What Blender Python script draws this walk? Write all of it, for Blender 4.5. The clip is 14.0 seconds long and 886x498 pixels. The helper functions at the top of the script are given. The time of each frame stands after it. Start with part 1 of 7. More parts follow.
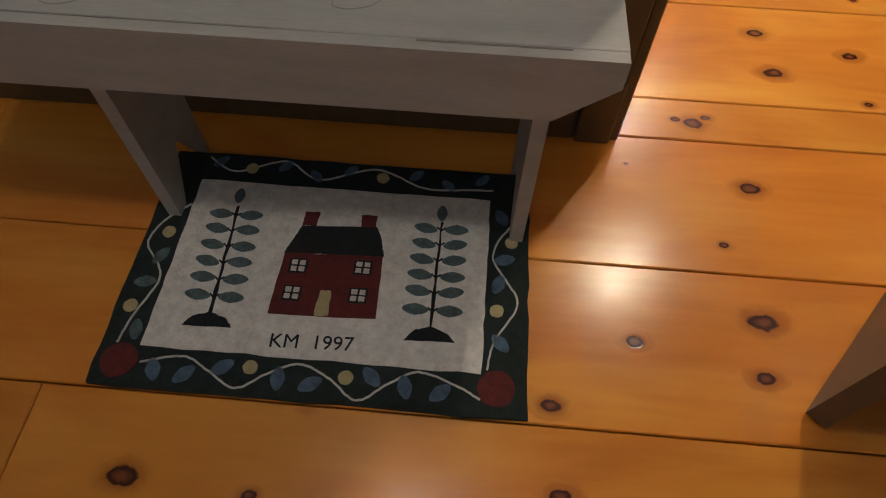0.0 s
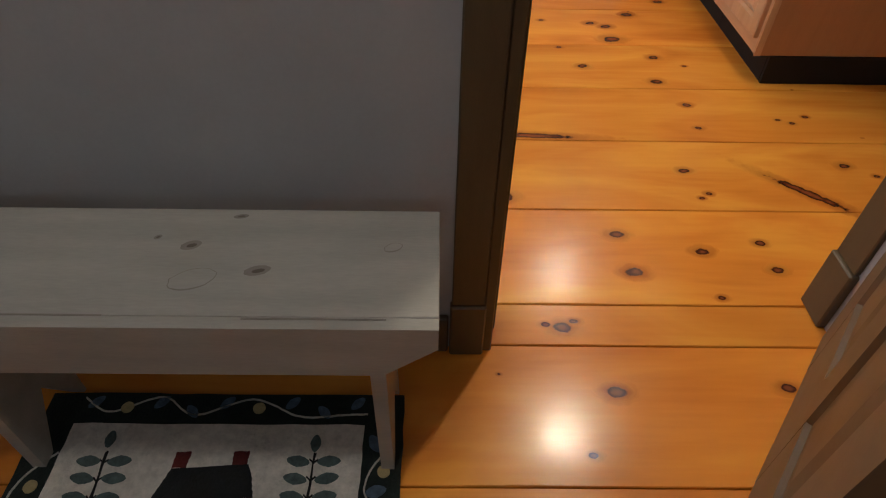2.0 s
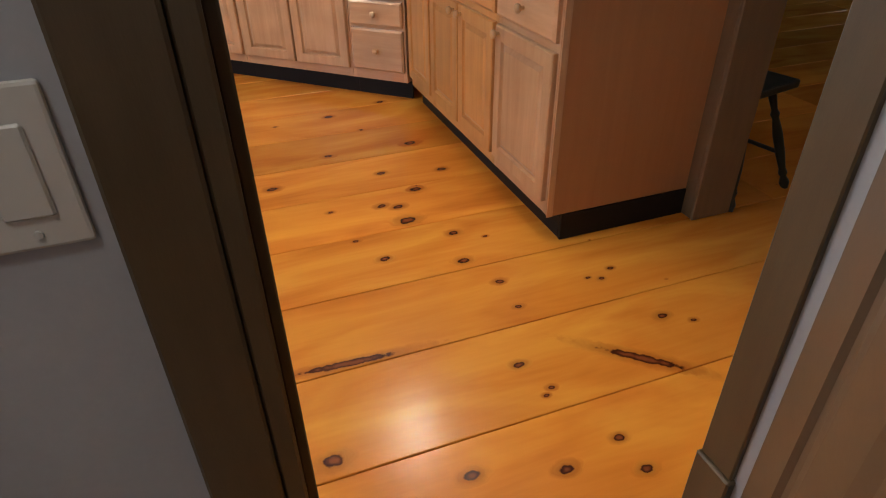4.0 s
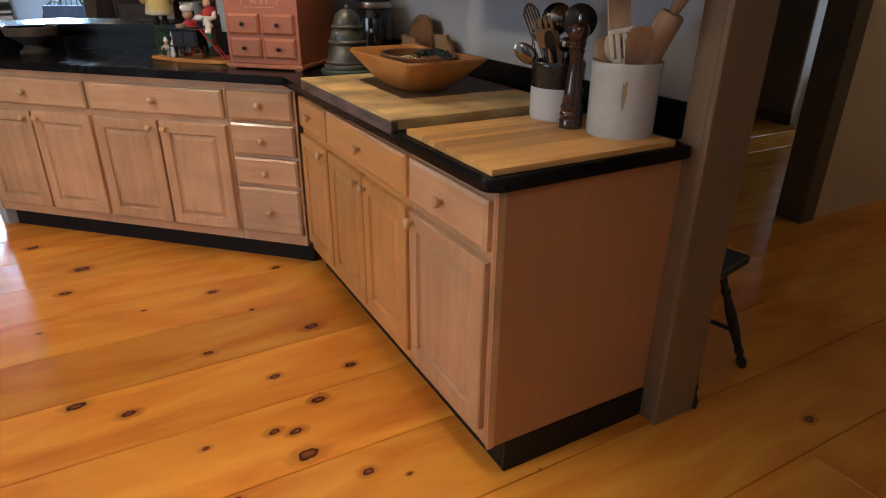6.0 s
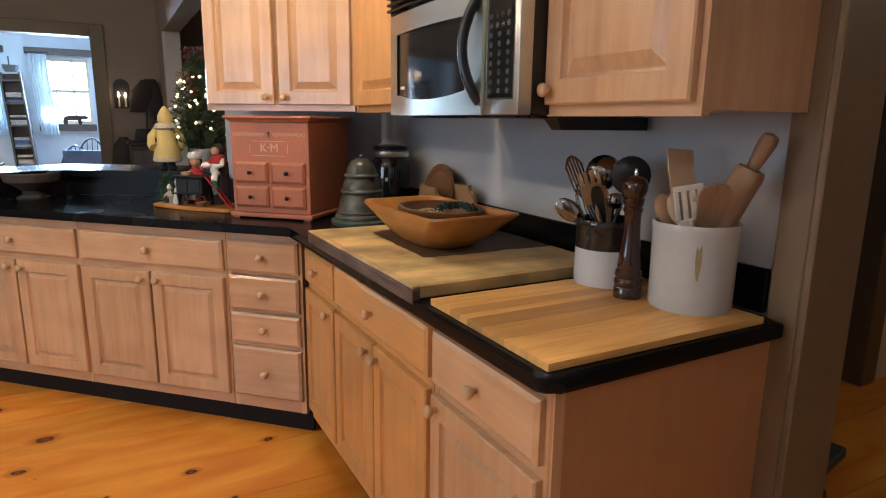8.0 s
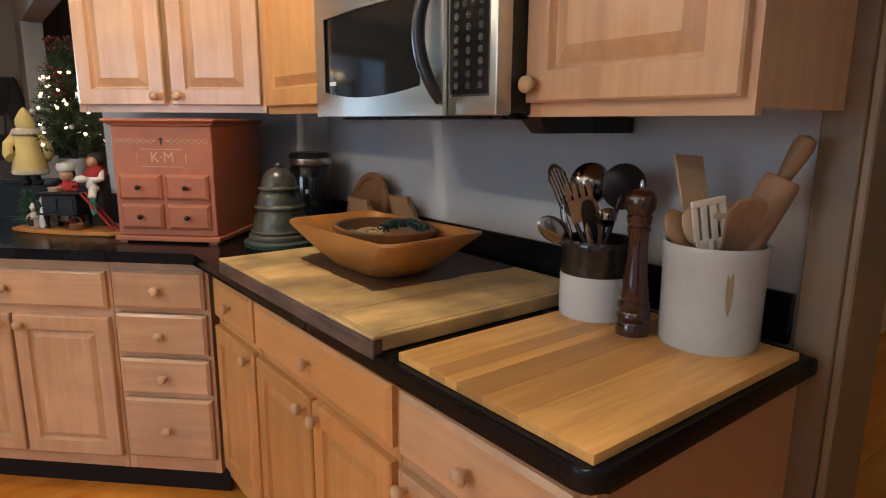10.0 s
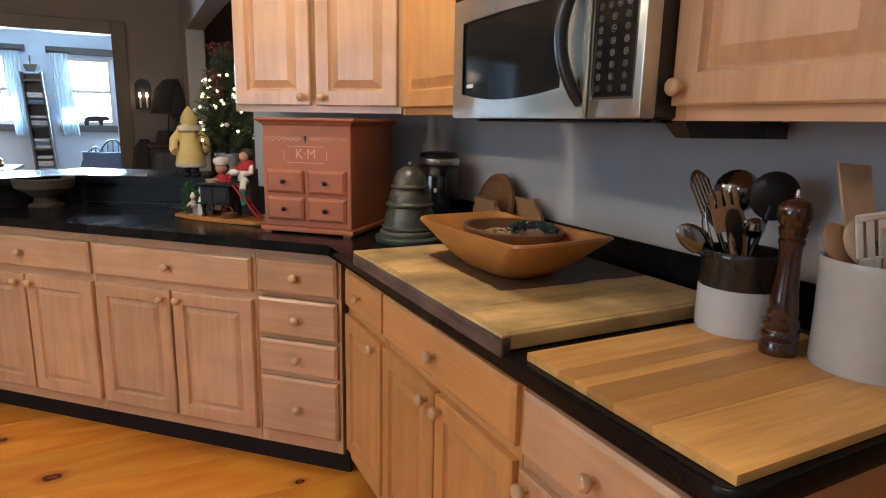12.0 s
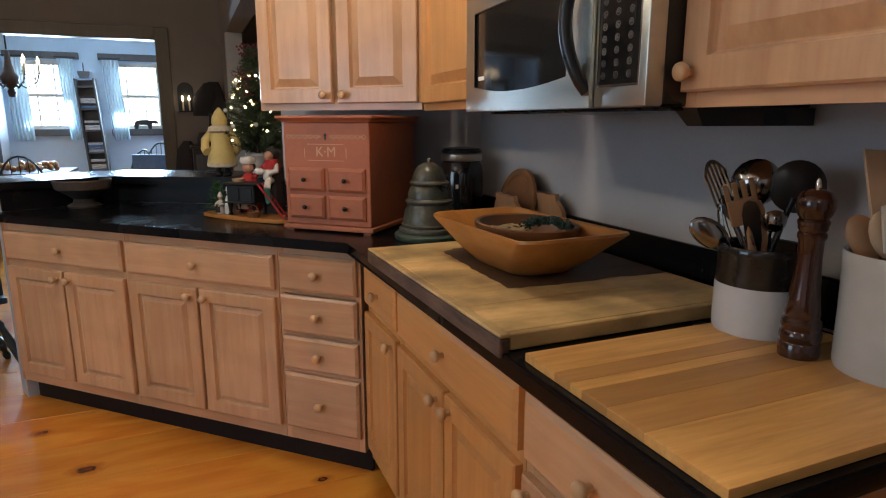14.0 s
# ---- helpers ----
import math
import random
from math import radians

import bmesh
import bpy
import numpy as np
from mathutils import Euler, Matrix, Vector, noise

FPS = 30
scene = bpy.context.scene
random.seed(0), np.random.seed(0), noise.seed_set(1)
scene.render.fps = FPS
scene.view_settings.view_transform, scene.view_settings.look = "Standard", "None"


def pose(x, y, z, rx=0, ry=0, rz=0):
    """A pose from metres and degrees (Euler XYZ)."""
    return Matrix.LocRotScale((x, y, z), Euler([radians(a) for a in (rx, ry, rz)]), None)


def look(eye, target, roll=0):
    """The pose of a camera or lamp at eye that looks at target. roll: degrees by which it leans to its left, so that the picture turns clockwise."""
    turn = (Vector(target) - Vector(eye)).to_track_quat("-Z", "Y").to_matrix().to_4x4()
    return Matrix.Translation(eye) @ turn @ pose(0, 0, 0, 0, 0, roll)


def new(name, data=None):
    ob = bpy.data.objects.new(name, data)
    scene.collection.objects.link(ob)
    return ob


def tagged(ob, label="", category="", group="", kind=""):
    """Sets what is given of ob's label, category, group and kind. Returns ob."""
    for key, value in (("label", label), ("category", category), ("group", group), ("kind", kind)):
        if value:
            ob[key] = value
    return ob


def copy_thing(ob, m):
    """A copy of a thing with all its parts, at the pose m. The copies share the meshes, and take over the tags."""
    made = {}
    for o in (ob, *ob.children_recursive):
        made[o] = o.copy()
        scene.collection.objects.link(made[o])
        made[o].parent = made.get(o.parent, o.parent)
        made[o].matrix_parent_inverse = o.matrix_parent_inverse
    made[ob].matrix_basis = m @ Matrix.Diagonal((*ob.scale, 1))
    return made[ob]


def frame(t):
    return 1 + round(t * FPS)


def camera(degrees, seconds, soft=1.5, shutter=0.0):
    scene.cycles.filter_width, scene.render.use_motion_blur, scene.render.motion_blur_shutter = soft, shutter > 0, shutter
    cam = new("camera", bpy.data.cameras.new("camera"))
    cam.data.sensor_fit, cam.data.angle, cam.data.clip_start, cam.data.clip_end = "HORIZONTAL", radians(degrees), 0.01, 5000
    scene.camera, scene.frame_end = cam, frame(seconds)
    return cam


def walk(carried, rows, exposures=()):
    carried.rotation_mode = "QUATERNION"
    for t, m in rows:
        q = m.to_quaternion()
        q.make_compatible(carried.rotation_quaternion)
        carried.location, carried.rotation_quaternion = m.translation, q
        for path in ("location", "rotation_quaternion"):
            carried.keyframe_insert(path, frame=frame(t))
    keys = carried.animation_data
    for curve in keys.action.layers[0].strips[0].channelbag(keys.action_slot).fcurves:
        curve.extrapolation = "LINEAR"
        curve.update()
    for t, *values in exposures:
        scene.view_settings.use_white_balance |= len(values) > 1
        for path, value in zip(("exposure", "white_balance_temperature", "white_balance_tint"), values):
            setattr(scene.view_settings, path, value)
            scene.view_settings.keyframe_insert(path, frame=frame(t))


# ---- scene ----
cam = camera(71.7, 14.0, soft=1.1)
PATH = [
    (0, (0.11, 0.806, 0.973), (0.041, 1.864, -0.723), 1.3),
    (0.5, (0.134, 0.813, 0.992), (0.063, 1.871, -0.704), 1.2),
    (1, (0.159, 0.841, 1.026), (0.115, 1.931, -0.65), 1.6),
    (1.5, (0.214, 0.874, 1.079), (0.198, 2.102, -0.499), 1.1),
    (2, (0.293, 0.908, 1.111), (0.312, 2.332, -0.294), 1.1),
    (2.5, (0.343, 0.946, 1.128), (0.435, 2.48, -0.152), 0.9),
    (3, (0.376, 1.013, 1.148), (0.569, 2.604, -0.048), 0.3),
    (3.5, (0.387, 1.148, 1.171), (0.762, 2.754, 0.04), -0.3),
    (3.7, (0.394, 1.206, 1.182), (0.858, 2.8, 0.066), -0.6),
    (5.8, (0.624, 1.759, 1.297), (1.485, 3.307, 0.369), 0.52),
    (6, (0.638, 1.815, 1.307), (1.526, 3.405, 0.483), 0.56),
    (6.5, (0.661, 1.939, 1.318), (1.589, 3.614, 0.741), 0.8),
    (7, (0.686, 1.994, 1.298), (1.601, 3.714, 0.849), 1.06),
    (7.5, (0.723, 2.049, 1.308), (1.64, 3.776, 0.884), 0.8),
    (8, (0.742, 2.127, 1.308), (1.677, 3.847, 0.899), 0.76),
    (8.2, (0.746, 2.173, 1.309), (1.686, 3.89, 0.902), 0.72),
    (10.3, (0.795, 2.468, 1.308), (2.009, 4.005, 0.907), 0.35),
    (10.5, (0.788, 2.458, 1.304), (1.992, 4.005, 0.909), 0.5),
    (11, (0.78, 2.455, 1.304), (1.887, 4.072, 0.909), 0.8),
    (11.5, (0.763, 2.462, 1.305), (1.76, 4.149, 0.911), 1.1),
    (12, (0.754, 2.466, 1.307), (1.644, 4.211, 0.908), 1.16),
    (12.5, (0.754, 2.469, 1.308), (1.549, 4.259, 0.902), 1.16),
    (13, (0.768, 2.471, 1.301), (1.522, 4.279, 0.899), 1.35),
    (13.5, (0.797, 2.463, 1.301), (1.547, 4.273, 0.899), 1.25),
    (14, (0.849, 2.46, 1.298), (1.604, 4.266, 0.891), 0.0),
]
walk(cam, [(t, look(eye, target, roll)) for t, eye, target, roll in PATH], [(0.0, 0.3), (1.5, 0.2), (2.5, -0.1), (3.7, 0.0), (6.0, -0.08), (7.0, 0.1), (8.2, 0.12), (10.3, 0.02), (12.0, 0.0), (13.0, -0.28), (14.0, -0.48)])

# ---- light ----
world = bpy.data.worlds.new("sky")
scene.world = world
world.use_nodes = True
wn = world.node_tree
sky = wn.nodes.new("ShaderNodeTexSky")
sky.sky_type, sky.sun_disc = "NISHITA", False
sky.sun_elevation, sky.sun_rotation = radians(28), radians(150)
wn.links.new(sky.outputs[0], wn.nodes["Background"].inputs[0])
wn.nodes["Background"].inputs[1].default_value = 0.12

sun = new("sun", bpy.data.lights.new("sun", "SUN"))
sun.data.energy, sun.data.angle, sun.data.color = 0.8, radians(12), (1, 0.95, 0.88)
sun.matrix_world = look((0, 0, 0), (-0.4, 0.75, -0.5))


def area_lamp(name, eye, target, sx, sy, watts, colour):
    ob = new(name, bpy.data.lights.new(name, "AREA"))
    ob.data.shape, ob.data.size, ob.data.size_y = "RECTANGLE", sx, sy
    ob.data.energy, ob.data.color = watts, colour
    ob.matrix_world = look(eye, target)
    return ob


def bulb(name, place, watts, colour, radius=0.05):
    ob = new(name, bpy.data.lights.new(name, "POINT"))
    ob.data.energy, ob.data.color, ob.data.shadow_soft_size = watts, colour, radius
    ob.location = place
    return ob


WARM, COOL = (1.0, 0.88, 0.71), (0.58, 0.77, 1.0)
DAY = (0.46, 0.70, 1.0)
CEIL = 2.44
ENTRY_LAMP = (-0.04, 1.12)
LIGHTS = [(1.08, 2.82), (1.22, 4.18), (-0.5, 3.1), (-0.5, 4.7)]
for (lx, ly), watts in zip(LIGHTS[1:], (27, 26, 36)):
    bulb("ceiling_bulb", (lx, ly, CEIL - 0.075), watts, WARM, 0.045)
spot = new("ceiling_spot", bpy.data.lights.new("ceiling_spot", "SPOT"))
spot.data.energy, spot.data.color, spot.data.shadow_soft_size = 54, WARM, 0.045
spot.data.spot_size, spot.data.spot_blend = radians(66), 0.5
spot.matrix_world = look((*LIGHTS[0], CEIL - 0.075), (0.66, 2.15, 0))
area_lamp("window_daylight", (-2.55, 3.6, 1.5), (0, 4.3, 1.1), 1.6, 1.1, 31, COOL)
# unseen fill lamp added before the closed south wall to brighten the entry
area_lamp("entry_fill", (-0.3, -1.45, 1.85), (0, 1.5, 1.2), 1.3, 0.9, 5, (0.80, 0.90, 1.0))
bulb("entry_bulb", ENTRY_LAMP + (CEIL - 0.075,), 15.5, (1.0, 0.95, 0.90), 0.11)
# fill light added out of view to brighten the hall
bulb("hall_fill", (5.0, 2.3, CEIL - 0.075), 11, WARM, 0.06)
area_lamp("dining_daylight", (-0.74, 11.85, 1.65), (-0.4, 8, 1.1), 0.6, 0.85, 150, DAY)
area_lamp("dining_daylight", (0.30, 11.85, 1.65), (0.3, 8, 1.1), 0.55, 0.85, 150, DAY)
# daylight fill added at an unseen east opening to brighten the partition end
area_lamp("bedroom_daylight_fill", (7.86, 4.6, 1.45), (6.4, 5.3, 1.0), 0.75, 1.0, 16, COOL)


# ---- materials ----
def material(name, colour, rough=0.5, metal=0.0, var=0.12, scale=6.0, bump=0.15, fine=60.0, stretch=(1, 1, 1), spec=0.5, coat=0.0, emit=None, strength=0.0, fine_var=0.5):
    m = bpy.data.materials.new(name)
    m.use_nodes = True
    nt = m.node_tree
    b = nt.nodes["Principled BSDF"]
    tc = nt.nodes.new("ShaderNodeTexCoord")
    mp = nt.nodes.new("ShaderNodeMapping")
    mp.inputs["Scale"].default_value = stretch
    nt.links.new(tc.outputs["Object"], mp.inputs[0])
    n1, n2 = nt.nodes.new("ShaderNodeTexNoise"), nt.nodes.new("ShaderNodeTexNoise")
    n1.inputs["Scale"].default_value, n2.inputs["Scale"].default_value = scale, fine
    n1.inputs["Detail"].default_value, n2.inputs["Detail"].default_value = 3, 5
    info = nt.nodes.new("ShaderNodeObjectInfo")
    add = nt.nodes.new("ShaderNodeVectorMath")
    add.operation = "ADD"
    nt.links.new(mp.outputs[0], add.inputs[0])
    nt.links.new(info.outputs["Random"], add.inputs[1])
    nt.links.new(add.outputs[0], n1.inputs["Vector"])
    nt.links.new(add.outputs[0], n2.inputs["Vector"])
    mul = nt.nodes.new("ShaderNodeMath")
    mul.operation = "MULTIPLY_ADD"
    nt.links.new(n2.outputs[0], mul.inputs[0])
    mul.inputs[1].default_value = fine_var
    nt.links.new(n1.outputs[0], mul.inputs[2])
    ramp = nt.nodes.new("ShaderNodeMapRange")
    ramp.inputs[1].default_value, ramp.inputs[2].default_value = 0.45, 1.05
    ramp.inputs[3].default_value, ramp.inputs[4].default_value = 1 - var, 1 + var
    nt.links.new(mul.outputs[0], ramp.inputs[0])
    mix = nt.nodes.new("ShaderNodeMix")
    mix.data_type, mix.blend_type = "RGBA", "MULTIPLY"
    mix.inputs[0].default_value = 1
    mix.inputs[6].default_value = (*colour, 1)
    nt.links.new(ramp.outputs[0], mix.inputs[7])
    nt.links.new(mix.outputs[2], b.inputs["Base Color"])
    rr = nt.nodes.new("ShaderNodeMapRange")
    rr.inputs[3].default_value, rr.inputs[4].default_value = max(0.02, rough - 0.08), min(1, rough + 0.1)
    nt.links.new(n1.outputs[0], rr.inputs[0])
    nt.links.new(rr.outputs[0], b.inputs["Roughness"])
    b.inputs["Metallic"].default_value = metal
    b.inputs["Specular IOR Level"].default_value = spec
    b.inputs["Coat Weight"].default_value = coat
    if bump:
        bp = nt.nodes.new("ShaderNodeBump")
        bp.inputs["Strength"].default_value, bp.inputs["Distance"].default_value = bump, 0.003
        nt.links.new(n2.outputs[0], bp.inputs["Height"])
        nt.links.new(bp.outputs[0], b.inputs["Normal"])
    if emit:
        b.inputs["Emission Color"].default_value = (*emit, 1)
        b.inputs["Emission Strength"].default_value = strength
    return m


def wood(name, light, dark, grain=(1.2, 14, 14), scale=3.0, rough=0.4, coat=0.0, var=0.5, piece=0.12, bump=0.12, stain=0.0):
    """Grain drawn out along local x by the mapping, with a tone of its own for each piece."""
    m = bpy.data.materials.new(name)
    m.use_nodes = True
    nt = m.node_tree
    b = nt.nodes["Principled BSDF"]
    tc, mp = nt.nodes.new("ShaderNodeTexCoord"), nt.nodes.new("ShaderNodeMapping")
    mp.inputs["Scale"].default_value = grain
    nt.links.new(tc.outputs["Object"], mp.inputs[0])
    info = nt.nodes.new("ShaderNodeObjectInfo")
    sc = nt.nodes.new("ShaderNodeVectorMath")
    sc.operation = "MULTIPLY_ADD"
    nt.links.new(info.outputs["Random"], sc.inputs[0])
    sc.inputs[1].default_value = (7, 31, 17)
    nt.links.new(mp.outputs[0], sc.inputs[2])
    n1, n2 = nt.nodes.new("ShaderNodeTexNoise"), nt.nodes.new("ShaderNodeTexNoise")
    n1.inputs["Scale"].default_value, n1.inputs["Detail"].default_value, n1.inputs["Distortion"].default_value = scale, 5, 0.6
    n2.inputs["Scale"].default_value, n2.inputs["Detail"].default_value = scale * 5, 3
    nt.links.new(sc.outputs[0], n1.inputs["Vector"])
    nt.links.new(sc.outputs[0], n2.inputs["Vector"])
    a = nt.nodes.new("ShaderNodeMath")
    a.operation = "MULTIPLY_ADD"
    a.inputs[1].default_value = 0.35
    nt.links.new(n2.outputs[0], a.inputs[0])
    nt.links.new(n1.outputs[0], a.inputs[2])
    r = nt.nodes.new("ShaderNodeMapRange")
    r.inputs[1].default_value, r.inputs[2].default_value = 0.5 - 0.1, 0.95
    r.inputs[4].default_value = var
    nt.links.new(a.outputs[0], r.inputs[0])
    mix = nt.nodes.new("ShaderNodeMix")
    mix.data_type = "RGBA"
    mix.inputs[6].default_value, mix.inputs[7].default_value = (*light, 1), (*dark, 1)
    nt.links.new(r.outputs[0], mix.inputs[0])
    tone = nt.nodes.new("ShaderNodeMapRange")
    tone.inputs[3].default_value, tone.inputs[4].default_value = 1 - piece, 1 + piece
    nt.links.new(info.outputs["Random"], tone.inputs[0])
    mm = nt.nodes.new("ShaderNodeMix")
    mm.data_type, mm.blend_type = "RGBA", "MULTIPLY"
    mm.inputs[0].default_value = 1
    nt.links.new(mix.outputs[2], mm.inputs[6])
    nt.links.new(tone.outputs[0], mm.inputs[7])
    out = mm.outputs[2]
    if stain:
        ns = nt.nodes.new("ShaderNodeTexNoise")
        ns.inputs["Scale"].default_value, ns.inputs["Detail"].default_value = 4.5, 6
        nt.links.new(tc.outputs["Object"], ns.inputs["Vector"])
        rs = nt.nodes.new("ShaderNodeMapRange")
        rs.inputs[1].default_value, rs.inputs[2].default_value = 0.38, 0.62
        rs.inputs[3].default_value, rs.inputs[4].default_value = 1, 1 - stain
        nt.links.new(ns.outputs[0], rs.inputs[0])
        ms = nt.nodes.new("ShaderNodeMix")
        ms.data_type, ms.blend_type = "RGBA", "MULTIPLY"
        ms.inputs[0].default_value = 1
        nt.links.new(out, ms.inputs[6])
        nt.links.new(rs.outputs[0], ms.inputs[7])
        out = ms.outputs[2]
    nt.links.new(out, b.inputs["Base Color"])
    b.inputs["Roughness"].default_value = rough
    b.inputs["Coat Weight"].default_value = coat
    b.inputs["Coat Roughness"].default_value = 0.12
    bp = nt.nodes.new("ShaderNodeBump")
    bp.inputs["Strength"].default_value, bp.inputs["Distance"].default_value = bump, 0.002
    nt.links.new(a.outputs[0], bp.inputs["Height"])
    nt.links.new(bp.outputs[0], b.inputs["Normal"])
    return m


# knots in the pine boards: x, y, half length
KNOTS = [
    (0.77, 2.095, 0.024), (0.787, 1.958, 0.026), (0.672, 1.612, 0.024), (0.643, 1.313, 0.03), (1.077, 2.903, 0.025),
    (1.108, 3.084, 0.023), (1.214, 3.923, 0.034), (1.254, 3.601, 0.023), (1.088, 3.463, 0.028), (0.826, 3.011, 0.023),
    (0.995, 3.66, 0.022), (0.814, 3.92, 0.022), (1.141, 2.747, 0.018), (1.141, 2.607, 0.014), (0.979, 3.233, 0.04),
    (1.525, 2.41, 0.02), (1.143, 2.068, 0.017), (1.151, 1.97, 0.02), (0.98, 2.034, 0.022), (0.483, 2.247, 0.03),
    (1.029, 2.377, 0.02), (0.415, 1.256, 0.018), (0.268, 1.132, 0.02), (0.627, 1.208, 0.02), (1.04, 1.625, 0.02), (-0.182, 0.955, 0.014),
    (0.284, 0.994, 0.02), (0.581, 1.782, 0.026), (0.545, 1.79, 0.012), (0.61, 1.8, 0.013), (-0.378, 0.966, 0.026), (0.344, 4.698, 0.03), (2.447, 2.618, 0.022),
    (1.227, 4.525, 0.024), (0.917, 3.376, 0.022), (0.977, 3.347, 0.024), (0.379, 3.803, 0.034), (0.528, 3.683, 0.026), (0.916, 4.409, 0.026),
    (0.412, 4.937, 0.04), (0.194, 5.328, 0.03), (1.032, 4.174, 0.012), (0.632, 4.375, 0.012), (0.255, 4.371, 0.012),
    (0.98, 1.875, 0.012), (1.07, 2.27, 0.012), (1.045, 2.25, 0.01), (1.6, 2.36, 0.012), (1.42, 2.66, 0.01), (1.46, 2.64, 0.012), (1.52, 2.68, 0.013), (0.76, 3.16, 0.012),
    (0.716, 3.4, 0.014), (1.21, 3.02, 0.01), (-0.62, 0.92, 0.02), (0.6, 1.47, 0.012), (0.5, 0.93, 0.016), (0.06, 0.9, 0.012),
]


def pine_floor():
    """Orange-finished wide pine: long grain along x, knots with a dark heart and a ring that bends the grain."""
    m = bpy.data.materials.new("varnished_pine")
    m.use_nodes = True
    nt = m.node_tree
    L, N = nt.links.new, nt.nodes.new
    b = nt.nodes["Principled BSDF"]
    geo, info = N("ShaderNodeNewGeometry"), N("ShaderNodeObjectInfo")
    pos = geo.outputs["Position"]

    def mth(op, a, c=None, d=None, clamp=False):
        n = N("ShaderNodeMath")
        n.operation, n.use_clamp = op, clamp
        for i, v in enumerate((a, c, d)):
            if v is None:
                continue
            if isinstance(v, (int, float)):
                n.inputs[i].default_value = v
            else:
                L(v, n.inputs[i])
        return n.outputs[0]

    # distance to the nearest known knot, in half lengths
    best = None
    flat = N("ShaderNodeVectorMath")
    flat.operation = "MULTIPLY"
    flat.inputs[1].default_value = (0.75, 1.15, 0)
    L(pos, flat.inputs[0])
    wob = N("ShaderNodeTexNoise")
    wob.inputs["Scale"].default_value, wob.inputs["Detail"].default_value = 40, 5
    L(pos, wob.inputs["Vector"])
    for kx, ky, kr in KNOTS:
        d = N("ShaderNodeVectorMath")
        d.operation = "DISTANCE"
        L(flat.outputs[0], d.inputs[0])
        d.inputs[1].default_value = (kx * 0.75, ky * 1.15, 0)
        e = mth("DIVIDE", d.outputs["Value"], kr)
        best = e if best is None else mth("MINIMUM", best, e)
    # further scattered knots, large and pin-sized
    for sc_, size in ((2.1, 0.045), (5.5, 0.03)):
        v = N("ShaderNodeTexVoronoi")
        v.inputs["Scale"].default_value = sc_
        shift = N("ShaderNodeVectorMath")
        shift.operation = "ADD"
        shift.inputs[1].default_value = (sc_ * 3.1, sc_ * 1.7, 0)
        L(flat.outputs[0], shift.inputs[0])
        L(shift.outputs[0], v.inputs["Vector"])
        e = mth("DIVIDE", v.outputs["Distance"], size * (1.0 if sc_ < 3 else 0.9))
        # only some of the cells carry a knot
        sep = N("ShaderNodeSeparateColor")
        L(v.outputs["Color"], sep.inputs[0])
        skip = mth("MULTIPLY", mth("GREATER_THAN", sep.outputs[0], 0.55 if sc_ < 3 else 0.7), 50)
        e = mth("ADD", e, skip)
        best = mth("MINIMUM", best, e)
    # one long dark streak across a board
    for (ax, ay), (bx, by), hw in (((1.281, 2.346), (1.436, 2.209), 0.024), ((0.47, 2.56), (0.72, 2.545), 0.02)):
        ln = math.hypot(bx - ax, by - ay)
        dx, dy = (bx - ax) / ln, (by - ay) / ln
        rel = N("ShaderNodeVectorMath")
        rel.operation = "SUBTRACT"
        L(pos, rel.inputs[0])
        rel.inputs[1].default_value = ((ax + bx) / 2, (ay + by) / 2, 0)
        q = []
        for vx, vy, s in ((dx, dy, ln / 2 * 1.6), (-dy, dx, hw)):
            dot = N("ShaderNodeVectorMath")
            dot.operation = "DOT_PRODUCT"
            L(rel.outputs[0], dot.inputs[0])
            dot.inputs[1].default_value = (vx / s, vy / s, 0)
            q.append(mth("POWER", mth("ABSOLUTE", dot.outputs["Value"]), 2))
        best = mth("MINIMUM", best, mth("SQRT", mth("ADD", q[0], q[1])))
    best = mth("ADD", best, mth("MULTIPLY_ADD", wob.outputs[0], 0.8, -0.40))
    heart = N("ShaderNodeMapRange")
    heart.interpolation_type = "SMOOTHSTEP"
    heart.inputs[1].default_value, heart.inputs[2].default_value = 0.52, 0.70
    heart.inputs[3].default_value, heart.inputs[4].default_value = 1, 0
    L(best, heart.inputs[0])
    halo = N("ShaderNodeMapRange")
    halo.interpolation_type = "SMOOTHSTEP"
    halo.inputs[1].default_value, halo.inputs[2].default_value = 0.5, 1.7
    halo.inputs[3].default_value, halo.inputs[4].default_value = 0.55, 0
    L(best, halo.inputs[0])

    # grain
    mp = N("ShaderNodeMapping")
    mp.inputs["Scale"].default_value = (1.0, 3.4, 1)
    L(pos, mp.inputs[0])
    off = N("ShaderNodeVectorMath")
    off.operation = "MULTIPLY_ADD"
    L(info.outputs["Random"], off.inputs[0])
    off.inputs[1].default_value = (11, 3, 23)
    L(mp.outputs[0], off.inputs[2])
    bend = N("ShaderNodeVectorMath")
    bend.operation = "ADD"
    L(off.outputs[0], bend.inputs[0])
    cx = N("ShaderNodeCombineXYZ")
    L(mth("MULTIPLY", halo.outputs[0], 0.6), cx.inputs[1])
    L(cx.outputs[0], bend.inputs[1])
    g1, g2 = N("ShaderNodeTexNoise"), N("ShaderNodeTexNoise")
    g1.inputs["Scale"].default_value, g1.inputs["Detail"].default_value, g1.inputs["Distortion"].default_value = 1.5, 3, 1.1
    g2.inputs["Scale"].default_value, g2.inputs["Detail"].default_value = 9, 5
    L(bend.outputs[0], g1.inputs["Vector"])
    fine = N("ShaderNodeVectorMath")
    fine.operation = "MULTIPLY"
    fine.inputs[1].default_value = (0.5, 2.2, 1)
    L(bend.outputs[0], fine.inputs[0])
    L(fine.outputs[0], g2.inputs["Vector"])
    ramp = N("ShaderNodeValToRGB")
